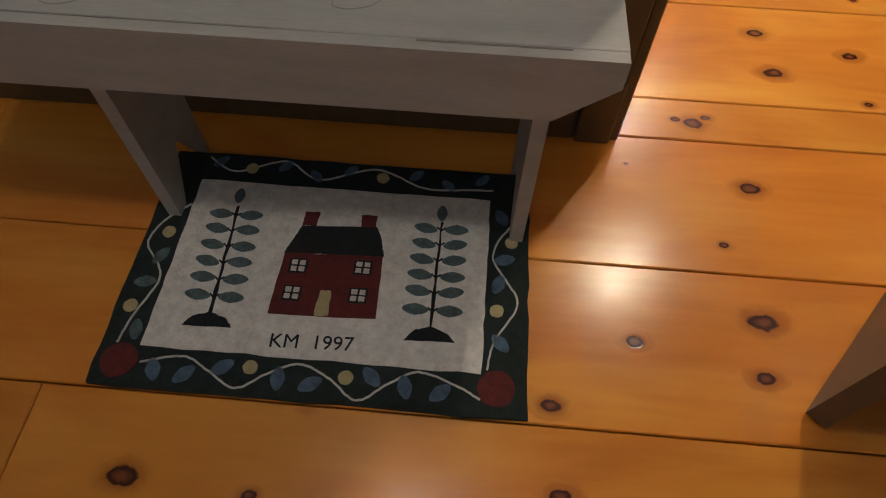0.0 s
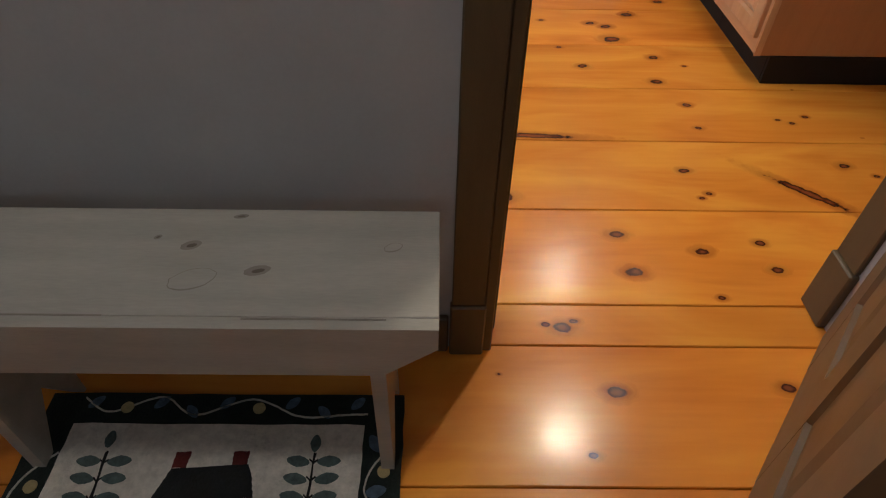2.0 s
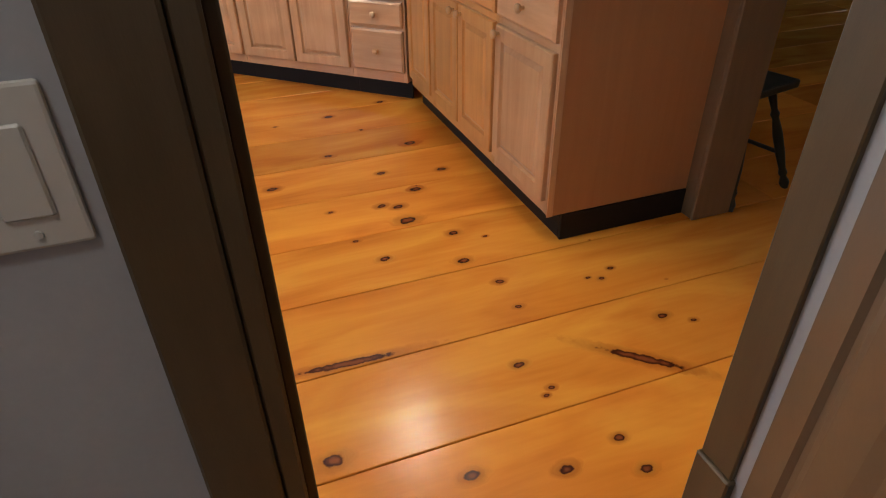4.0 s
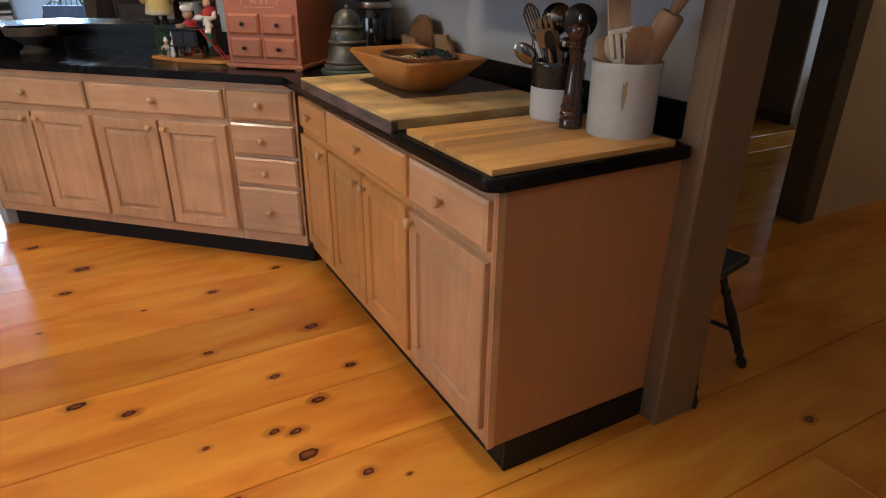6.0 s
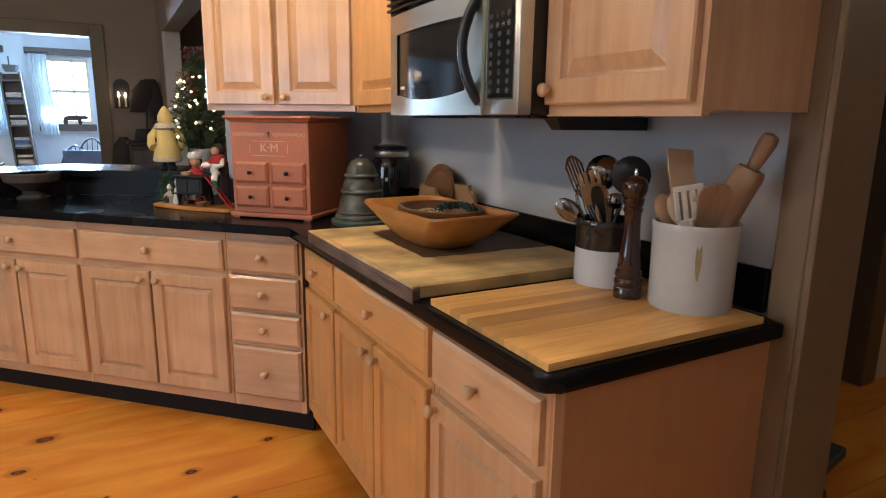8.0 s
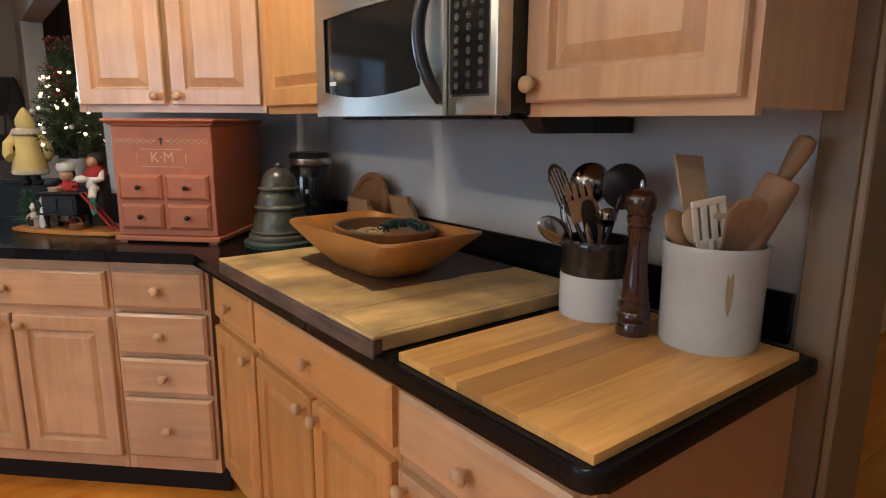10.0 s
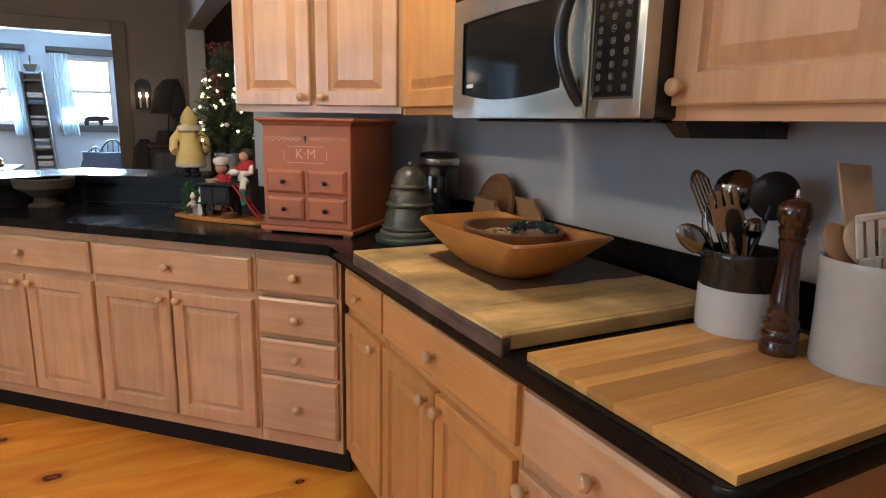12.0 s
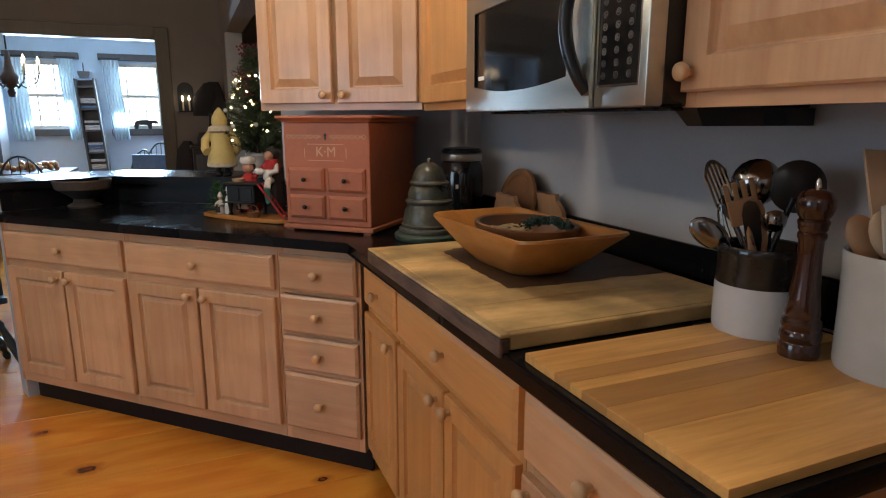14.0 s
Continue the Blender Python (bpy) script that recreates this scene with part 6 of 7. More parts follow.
for dx in (0.018, CW / 2 + 0.008):
    for dz in (0.048, 0.148):
        d = part("drawer", panel_front(BM(), dx, dz, CW / 2 - 0.026, 0.086, [(0, -0.006), (0.010, -0.012), (0.012, -0.012)], 0.004), M["red_box"], chest)
        part("knob", lathe(BM(), [(0.004, 0), (0.004, 0.006), (0.008, 0.010), (0.0085, 0.015), (0.005, 0.019), (0, 0.020)], 14), M["iron"], d, "small black knob", 50, Matrix.Translation((dx + CW / 4 - 0.013, -0.012, dz + 0.043)) @ KNOB_TURN)
bm = lathe(BM(), [(0.006, 0), (0.006, 0.001), (0, 0.001)], 12, pose(CW / 2, 0, CH - 0.066, 90))
box(bm, CW / 2 - 0.003, -0.0012, CH - 0.084, CW / 2 + 0.003, 0, CH - 0.066)
part("keyhole", bm, M["iron"], chest, "black keyhole")
words("lettering", "K·M", 0.050, M["ghost_ink"], chest, pose(CW / 2, -0.0008, CH - 0.142, 90), 0.0003)
bm = BM()
for x0, z0, x1, z1 in ((0.10, CH - 0.100, 0.25, CH - 0.098), (0.10, CH - 0.158, 0.25, CH - 0.156), (0.088, CH - 0.146, 0.090, CH - 0.112), (0.260, CH - 0.146, 0.262, CH - 0.112)):
    box(bm, x0, -0.0009, z0, x1, 0.0, z1)
part("border", bm, M["ghost_ink"], chest, "faded stencilled border")
bm = BM()
for side in (-1, 1):
    pts_ = [(CW / 2 + side * (0.018 + 0.145 * i / 40), -0.0004, CH - 0.074 + 0.006 * math.sin(i * 0.95)) for i in range(41)]
    tube(bm, pts_, 0.0016, 4)
    pts_ = [(CW / 2 + side * (0.018 + 0.145 * i / 40), -0.0004, CH - 0.070 - 0.005 * math.sin(i * 0.95)) for i in range(41)]
    tube(bm, pts_, 0.0012, 4)
part("scroll", bm, M["ghost_ink"], chest, "faded stencilled scroll")

# ---- small winter kitchen display on a wooden board ----
tray = thing("display_board", diag_pose(0.985, 0.30, CT), "varnished live-edge wooden board under a toy kitchen scene", "board")
part("board", prism(BM(), [(0.07, -0.055), (0.13, -0.078), (0.25, -0.098), (0.40, -0.115), (0.50, -0.122), (0.535, -0.10), (0.535, 0.05), (0.45, 0.085), (0.25, 0.085), (0.12, 0.05), (0.065, 0.0)], 0.001, 0.017, 0.004), M["trencher"], tray)
TZ = CT + 0.0175


def on_tray(x, y, z=0.0, rz=0):
    px, py = diag(0.985 - x, 0.30 + y)
    return pose(px, py, TZ + z, 0, 0, -44 + rz)


tst = thing("toy_stove", on_tray(0.285, -0.035), "black cast-iron toy cook stove", "toy stove")
part("body", box(BM(), -0.07, -0.038, 0.05, 0.07, 0.045, 0.125, 0.004), M["iron"], tst)
part("top", box(BM(), -0.085, -0.048, 0.1255, 0.085, 0.052, 0.133, 0.003), M["iron"], tst)
for lx in (-0.06, 0.06):
    for ly in (-0.03, 0.037):
        part("leg", lathe(BM(), [(0.012, 0), (0.006, 0.010), (0.008, 0.03), (0.012, 0.0495)], 8, Matrix.Translation((lx, ly, 0))), M["iron"], tst)
for dx, w_ in ((-0.06, 0.055), (0.005, 0.055)):
    part("door", box(BM(), dx, -0.042, 0.062, dx + w_, -0.0385, 0.115, 0.002), M["iron"], tst)
part("shelf", box(BM(), -0.075, -0.065, 0.052, 0.075, -0.0385, 0.057, 0.002), M["iron"], tst)

ld = thing("toy_ladder", on_tray(0.435, -0.07, 0, 10), "small red wooden ladder leaning on the toy stove", "toy ladder")
bm = BM()
for off in (0.0, 0.035):
    part("rail", tube(BM(), [(0.06, off - 0.02, 0.001), (-0.045, off - 0.02, 0.135)], 0.0045, 6), M["fig_red"], ld)
for i in range(5):
    f = (i + 0.6) / 5.4
    part("rung", tube(BM(), [(0.06 - 0.105 * f, -0.02, 0.134 * f), (0.06 - 0.105 * f, 0.015, 0.134 * f)], 0.003, 6), M["fig_red"], ld)


def figure(m, coat, hat, label, h=0.16, trousers="fig_dark", arms=True, apron=None, cap=False):
    s = h / 0.16
    pcs = [(lathe(BM(), [(0, 0), (0.030 * s, 0), (0.034 * s, 0.012 * s), (0.028 * s, 0.06 * s), (0.020 * s, 0.10 * s), (0.010 * s, 0.112 * s), (0, 0.113 * s)], 16), coat),
           (ball(BM(), (0, 0, 0.128 * s), 0.018 * s, 14, 8), "fig_skin"),
           (lathe(BM(), [(0.020 * s, 0.134 * s), (0.021 * s, 0.140 * s), (0.015 * s, 0.155 * s), (0.005 * s, 0.172 * s), (0, 0.174 * s)], 14), hat)]
    if cap:
        pcs[2] = (lathe(BM(), [(0.019 * s, 0.138 * s), (0.024 * s, 0.146 * s), (0.020 * s, 0.158 * s), (0, 0.162 * s)], 14), hat)
        pcs.append((ball(BM(), (0, 0.005 * s, 0.130 * s), 0.0185 * s, 12, 8), "fig_dark"))
    if apron:
        pcs.append((box(BM(), -0.018 * s, -0.037 * s, 0.01 * s, 0.018 * s, -0.030 * s, 0.075 * s, 0.003), apron))
    if arms:
        for sd in (-1, 1):
            pcs.append((tube(BM(), [(sd * 0.018 * s, 0, 0.096 * s), (sd * 0.038 * s, -0.012 * s, 0.075 * s), (sd * 0.020 * s, -0.038 * s, 0.066 * s)], 0.008 * s, 8), coat))
            pcs.append((ball(BM(), (sd * 0.018 * s, -0.042 * s, 0.066 * s), 0.008 * s, 8, 6), "fig_skin"))
    return multi("figurine", pcs, m, label, "figurine")


figure(on_tray(0.235, 0.050, 0.0), "fig_red", "fig_white", "small cook figurine in a red coat and white cap", 0.235, apron="fig_white", cap=True)
figure(on_tray(0.205, -0.045, 0.0), "fig_white", "fig_white", "small white knitted snow figurine with a pointed cap", 0.115, arms=False)
figure(on_tray(0.165, -0.055, 0.0), "linen", "fig_white", "small patchwork figurine sitting hunched on the board", 0.085, apron="fig_dark")
# seated figurine, feet on the ladder
pcs = [(lathe(BM(), [(0, 0), (0.032, 0), (0.036, 0.02), (0.028, 0.06), (0.018, 0.085), (0, 0.09)], 16), "fig_dark"),
       (ball(BM(), (0, -0.016, 0.110), 0.020, 14, 8), "fig_skin"),
       (ball(BM(), (0, 0.006, 0.118), 0.031, 14, 8, (1, 0.9, 0.9)), "fig_dark"),
       (lathe(BM(), [(0.034, 0.050), (0.036, 0.070), (0.026, 0.095), (0.018, 0.098)], 14), "fig_red"),
       (ball(BM(), (-0.03, -0.045, 0.048), 0.020, 12, 8, (1.3, 0.8, 0.7)), "fig_white"),
       (box(BM(), -0.020, -0.040, 0.012, 0.020, -0.026, 0.055, 0.004), "fig_white"),
       (tube(BM(), [(0.010, -0.02, 0.012), (0.030, -0.07, 0.010), (0.045, -0.10, -0.02)], 0.014, 10), "fig_white"),
       (tube(BM(), [(0.045, -0.10, -0.02), (0.058, -0.112, -0.055), (0.070, -0.118, -0.075)], 0.013, 10), "fig_green"),
       (tube(BM(), [(-0.022, 0, 0.075), (-0.046, -0.03, 0.045), (-0.052, -0.055, 0.02)], 0.011, 10), "fig_red"),
       (tube(BM(), [(0.022, 0, 0.075), (0.042, -0.03, 0.05), (0.015, -0.045, 0.04)], 0.011, 10), "fig_white"),
       (box(BM(), -0.03, 0.02, -0.13, 0.03, 0.035, 0.06), "fig_dark"),
       (box(BM(), -0.03, -0.02, -0.13, 0.03, 0.035, 0.0), "fig_dark")]
multi("figurine", pcs, on_tray(0.372, 0.03, 0.131) @ Matrix.Scale(1.0, 4), "seated dark-haired figurine in white with green stockings", "figurine")
bk_ = thing("toy_basket", on_tray(0.36, -0.09, 0.0), "tiny woven basket of toy food", "toy basket")
part("basket", lathe(BM(), [(0, 0), (0.020, 0), (0.026, 0.022), (0.024, 0.024), (0.019, 0.006), (0, 0.005)], 16), M["small_bowl"], bk_, smooth=40)
part("handle", tube(BM(), [(0.024 * math.cos(math.pi * i / 10), 0, 0.022 + 0.026 * math.sin(math.pi * i / 10)) for i in range(11)], 0.002, 6), M["small_bowl"], bk_, smooth=60)
pn_ = thing("toy_pan", on_tray(0.245, -0.03, 0.1335), "tiny pale pan on the toy stove", "toy pan")
part("pan", lathe(BM(), [(0, 0), (0.022, 0), (0.026, 0.014), (0.024, 0.015), (0.020, 0.004), (0, 0.003)], 16), M["spoon_pale"], pn_, smooth=40)
part("grip", tube(BM(), [(-0.024, 0, 0.010), (-0.05, 0, 0.013)], 0.003, 6), M["iron"], pn_)


def conifer(name, m, h, r, label, mat, sprigs, needle, lights=0, pot=None):
    t = thing(name, m, label, "tree")
    z0 = 0.0
    if pot:
        part("pot", lathe(BM(), [(0, 0), (pot[0] * 0.75, 0), (pot[0], pot[1] * 0.85), (pot[0] * 1.08, pot[1] * 0.87), (pot[0] * 1.08, pot[1]), (pot[0] * 0.95, pot[1]), (0, pot[1] * 0.95)], 24), M["pot"], t, "white clay pot", 40)
        z0 = pot[1]
    part("trunk", tube(BM(), [(0, 0, z0 * 0.9), (0, 0, z0 + h * 0.5), (0, 0, z0 + h)], r * 0.07, 8, r * 0.02), M["dark_wood"], t)
    vs, fs, tips = [], [], []
    for i in range(sprigs):
        f = (i + 0.5) / sprigs
        z = z0 + h * (0.04 + 0.93 * f)
        reach = r * (1 - f) ** 0.75 * random.uniform(0.62, 1.12) + r * 0.07
        a = i * 2.39996 + random.uniform(-0.3, 0.3)
        droop = random.uniform(-0.05, 0.22) * reach
        n = max(6, int(reach / needle * 3.2))
        tip = Vector((reach * math.cos(a), reach * math.sin(a), z - droop * 0.3 + reach * 0.18))
        base = Vector((0, 0, z))
        tips.append(tip)
        d = (tip - base)
        for j in range(n):
            g = 0.12 + 0.88 * j / (n - 1)
            p = base + d * g + Vector((0, 0, -0.12 * reach * math.sin(math.pi * g)))
            for _ in range(4):
                q = (d.normalized() * 0.75 + Vector((random.gauss(0, 1), random.gauss(0, 1), random.gauss(0.1, 0.8))) * 0.62).normalized() * needle * random.uniform(0.7, 1.25)
                w_ = q.cross(Vector((random.random(), random.random(), random.random()))).normalized() * needle * 0.085
                k = len(vs)
                vs += [p - w_, p + w_, p + q]
                fs.append((k, k + 1, k + 2))
    me = bpy.data.meshes.new("crown")
    me.from_pydata(vs, [], fs)
    me.materials.append(M[mat])
    c = new("crown", me)
    c.parent = t
    return t, tips, z0


tree, tips, tz0 = conifer("christmas_tree", pose(1.207, 5.82, 1.0325), 0.53, 0.195, "small decorated Christmas tree with white lights in a pot", "needle", 260, 0.028, 1, (0.060, 0.105))
rt = random.Random(8)
bulb_ob = None
for i in range(62):
    p = tips[rt.randrange(0, 200)] * 1.0
    p = Vector((p.x * 0.98, p.y * 0.98, p.z + 0.004))
    if bulb_ob is None:
        bulb_ob = part("light_bulb", ball(BM(), (0, 0, 0), 0.0070, 8, 6), M["glow"], tree, "tiny glowing white fairy light", 60, Matrix.Translation(p))
    else:
        share("light_bulb", bulb_ob, tree, Matrix.Translation(p))
orn = None
for i in range(11):
    p = tips[rt.randrange(20, 180)] * 0.98
    if orn is None:
        orn = part("ornament", ball(BM(), (0, 0, 0), 0.011, 12, 8), M["fig_white"], tree, "white felt ornament", 60, Matrix.Translation(p))
    else:
        share("ornament", orn, tree, Matrix.Translation(p))
for zc, n_, sp in ((0.105 + 0.50, 70, 0.06), (0.105 + 0.36, 26, 0.03), (0.105 + 0.30, 14, 0.028)):
    bm = BM()
    for i in range(n_):
        a = rt.uniform(0, math.tau)
        rr = sp * rt.uniform(0.2, 1.3)
        off = Vector((rr * math.cos(a), rr * math.sin(a), zc + rt.uniform(-0.02, 0.045)))
        if zc < 0.55:
            off += Vector((-0.055, -0.085, 0))
        ball(bm, off, rt.uniform(0.004, 0.0065), 6, 5)
    tagged(part("berries", bm, M["berry"], tree, "spray of dark red berries", 60), kind="stuff")

conifer("toy_tree", on_tray(0.112, -0.01), 0.135, 0.052, "tiny bright green toy fir tree", "needle_bright", 60, 0.014)

# figure in a yellow hooded coat, seen from behind
pcs = [(lathe(BM(), [(0, 0.052), (0.076, 0.052), (0.078, 0.07), (0.066, 0.12), (0.052, 0.155), (0.055, 0.185), (0.050, 0.225), (0.026, 0.248), (0, 0.25)], 24), "yellow_coat"),
       (lathe(BM(), [(0.070, 0.042), (0.079, 0.046), (0.081, 0.058), (0.077, 0.066), (0.070, 0.066)], 24), "wool_trim"),
       (lathe(BM(), [(0.058, 0.214), (0.066, 0.222), (0.060, 0.240), (0.034, 0.252), (0.02, 0.252)], 20), "wool_trim"),
       (lathe(BM(), [(0.036, 0.246), (0.043, 0.262), (0.041, 0.285), (0.026, 0.312), (0.008, 0.334), (0, 0.338)], 18), "yellow_coat"),
       (tube(BM(), [(-0.046, 0, 0.215), (-0.082, 0.012, 0.175), (-0.086, -0.008, 0.135), (-0.066, -0.045, 0.118)], 0.021, 12, 0.024), "yellow_coat"),
       (tube(BM(), [(0.046, 0, 0.215), (0.080, 0.012, 0.175), (0.080, 0.03, 0.135), (0.066, 0.045, 0.12)], 0.021, 12, 0.024), "yellow_coat"),
       (lathe(BM(), [(0.0, 0.10), (0.022, 0.105), (0.026, 0.12), (0.020, 0.136), (0, 0.14)], 12, Matrix.Translation((-0.055, -0.03, 0))), "small_bowl"),
       (tube(BM(), [(-0.024, 0, 0.0), (-0.024, 0, 0.06)], 0.016, 10), "fig_dark"),
       (tube(BM(), [(0.024, 0, 0.0), (0.024, 0, 0.06)], 0.016, 10), "fig_dark"),
       (box(BM(), -0.042, -0.05, 0, -0.008, 0.02, 0.016, 0.004), "fig_dark"),
       (box(BM(), 0.008, -0.05, 0, 0.042, 0.02, 0.016, 0.004), "fig_dark")]
multi("figurine", pcs, pose(1.024, 5.76, 1.0325, 0, 0, 165) @ Matrix.Diagonal((0.90, 0.90, 0.99, 1)), "standing figurine in a yellow felt hooded coat", "figurine")

lb = thing("pedestal_bowl", pose(0.395, 5.80, CT), "dark weathered wooden pedestal bowl on the worktop", "bowl")
part("bowl", lathe(BM(), [(0, 0), (0.07, 0), (0.074, 0.010), (0.05, 0.022), (0.045, 0.04), (0.075, 0.062), (0.118, 0.088), (0.126, 0.125), (0.122, 0.132), (0.110, 0.125), (0.100, 0.095), (0.05, 0.072), (0, 0.07)], 36), M["bowl_dark"], lb, "turned grey-brown bowl", 40)


# ---- hall: stool, second chair, bedroom ----
def turned_leg(p, q, r=0.016):
    L_ = (Vector(q) - Vector(p)).length
    return lathe(BM(), [(0, 0), (r * 0.8, 0), (r * 1.25, L_ * 0.06), (r * 0.7, L_ * 0.12), (r * 1.1, L_ * 0.16), (r * 0.8, L_ * 0.20), (r * 1.15, L_ * 0.35), (r * 1.2, L_ * 0.55), (r * 0.8, L_ * 0.70), (r * 1.1, L_ * 0.74), (r * 0.7, L_ * 0.78), (r, L_ * 0.9), (r * 0.8, L_), (0, L_)], 12, along(p, q))


def windsor(name, m, label, seat=0.45, w=0.42, d=0.40, back=True):
    ch = thing(name, m, label, "chair")
    part("seat", prism(BM(), rounded_rect(w / 2, d / 2, 0.012, 3), seat - 0.03, seat, 0.006), M["green_black"], ch)
    for sx in (-1, 1):
        for sy in (-1, 1):
            part("leg", turned_leg((sx * (w / 2 + 0.05), sy * (d / 2 + 0.04), 0), (sx * (w / 2 - 0.07), sy * (d / 2 - 0.07), seat - 0.03)), M["green_black"], ch, smooth=50)
    for sx in (-1, 1):
        part("stretcher", tube(BM(), [(sx * (w / 2 + 0.01), -d / 2 + 0.0, 0.15), (sx * (w / 2 + 0.01), d / 2, 0.15)], 0.009, 8), M["green_black"], ch, smooth=60)
    part("stretcher", tube(BM(), [(-w / 2, 0, 0.15), (w / 2, 0, 0.15)], 0.009, 8), M["green_black"], ch, smooth=60)
    if back:
        pts_ = [(w * 0.48 * math.cos(a), -d * 0.42 + 0.05 * abs(math.cos(a)) - 0.05 * math.sin(a), seat + 0.50 * math.sin(a)) for a in [math.pi * i / 16 for i in range(17)]]
        part("bow", tube(BM(), pts_, 0.011, 8), M["green_black"], ch, smooth=60)
        for i in range(5):
            x = (i - 2) * w * 0.15
            hgt = 0.50 * math.sqrt(max(0.05, 1 - (x / (w * 0.48)) ** 2))
            part("spindle", tube(BM(), [(x, -d * 0.40, seat - 0.005), (x * 1.05, -d * 0.42 - 0.045, seat + hgt - 0.01)], 0.006, 6), M["green_black"], ch, smooth=60)
    return ch


windsor("hall_stool", pose(2.29, 3.08, 0, 0, 0, 12), "dark green painted stool with turned splayed legs", back=False, w=0.26, d=0.34)
bed = thing("four_poster_bed", pose(7.25, 5.65, 0), "dark four-poster bed with a pale cover", "bed")
part("mattress", box(BM(), -0.60, -0.55, 0.35, 0.60, 0.75, 0.62, 0.05, 3), M["linen"], bed, "pale bed cover", 40)
part("frame", box(BM(), -0.66, -0.6, 0.22, 0.63, 0.8, 0.345, 0.01), M["dark_wood"], bed)
for sx, sy in ((-0.66, -0.6), (-0.66, 0.8), (0.59, 0.8), (0.59, -0.6)):
    part("post", lathe(BM(), [(0, 0), (0.035, 0), (0.04, 0.4), (0.05, 0.62), (0.025, 0.70), (0.038, 0.95), (0.022, 1.1), (0.014, 2.0), (0.018, 2.06), (0, 2.1)], 14, Matrix.Translation((sx, sy, 0))), M["dark_wood"], bed, smooth=50)
pic = thing("picture", pose(7.895, 5.45, 1.40, 0, 0, -90), "dark framed picture on the bedroom wall", "picture")
part("frame", box(BM(), -0.32, -0.02, 0, 0.32, 0, 0.42, 0.004), M["dark_wood"], pic)
part("canvas", box(BM(), -0.27, -0.024, 0.05, 0.27, -0.0205, 0.37), M["grey_wood"], pic)

windsor("windsor_chair", pose(-0.30, 6.05, 0, 0, 0, 25), "dark bow-back Windsor chair beyond the peninsula", w=0.46)

# ---- living room wall ----
scn = thing("wall_sconce", pose(0.905, LY, 1.385), "arched black tin sconce with two candle bulbs", "sconce")
bm = BM()
pts_ = [(-0.068, 0), (0.068, 0), (0.068, 0.20)] + [(0.068 * math.cos(a), 0.20 + 0.068 * math.sin(a)) for a in [math.pi * i / 12 for i in range(1, 12)]] + [(-0.068, 0.20)]
part("back_plate", blade(bm, Matrix.Translation((0, -0.006, 0)), pts_, 0.010), M["iron"], scn)
part("tray", box(BM(), -0.07, -0.06, 0.0, 0.07, -0.0115, 0.012, 0.003), M["iron"], scn)
for cx in (-0.028, 0.028):
    part("candle", lathe(BM(), [(0, 0.012), (0.008, 0.012), (0.008, 0.10), (0, 0.10)], 10, Matrix.Translation((cx, -0.035, 0))), M["wool_trim"], scn, "cream candle sleeve", 40)
    part("flame_bulb", lathe(BM(), [(0, 0.10), (0.007, 0.105), (0.011, 0.118), (0.006, 0.138), (0, 0.152)], 10, Matrix.Translation((cx, -0.035, 0))), M["flame"], scn, "glowing flame-shaped bulb", 60)
bulb("sconce_light", (0.905, LY - 0.09, 1.515), 0.25, WARM, 0.02)

sd_ = thing("dark_dresser", pose(1.125, LY - 0.12, 0), "dark painted chest standing by the wall", "chest")
part("body", box(BM(), -0.20, -0.40, 0.05, 0.115, -0.001, 1.06, 0.006), M["dark_wood"], sd_)
part("top", box(BM(), -0.22, -0.42, 1.0605, 0.117, 0, 1.085, 0.005), M["dark_wood"], sd_)
for i in range(3):
    part("drawer", panel_front(BM(), -0.18, 0.12 + 0.31 * i, 0.28, 0.28, [(0, -0.012), (0.008, -0.018), (0.01, -0.018)], 0.0), M["grey_wood"], sd_, at=Matrix.Translation((0, -0.40, 0)))
for lx in (-0.18, 0.09):
    for ly in (-0.38, -0.03):
        part("foot", box(BM(), lx - 0.02, ly - 0.015, 0, lx + 0.02, ly + 0.015, 0.0495), M["dark_wood"], sd_)
hat = thing("black_hat", pose(1.05, LY - 0.33, 1.0855), "dark crumpled felt hats on the chest", "hat")
part("crown", lathe(BM(), [(0, 0), (0.13, 0), (0.135, 0.008), (0.085, 0.016), (0.080, 0.07), (0.062, 0.115), (0, 0.12)], 24), M["fig_dark"], hat, smooth=45)
coat = thing("hanging_coat", pose(0.885, LY - 0.035, 0.62), "dark coat hanging beside the opening", "coat")
rg = []
for z, w_, dpt in ((0, 0.13, 0.05), (0.2, 0.115, 0.06), (0.42, 0.085, 0.05), (0.50, 0.03, 0.03)):
    rg.append([(w_ * math.cos(a) * (1 + 0.12 * math.sin(5 * a)), -0.02 + dpt * math.sin(a) * 0.6 * (1 + 0.2 * math.sin(4 * a)), z) for a in [i * math.tau / 24 for i in range(24)]])
part("cloth", loft(BM(), rg), M["fig_dark"], coat, smooth=60)
wr = thing("hanging_bags", pose(1.12, LY - 0.06, 1.50), "dark leather bags and straps hanging on the wall", "bag")
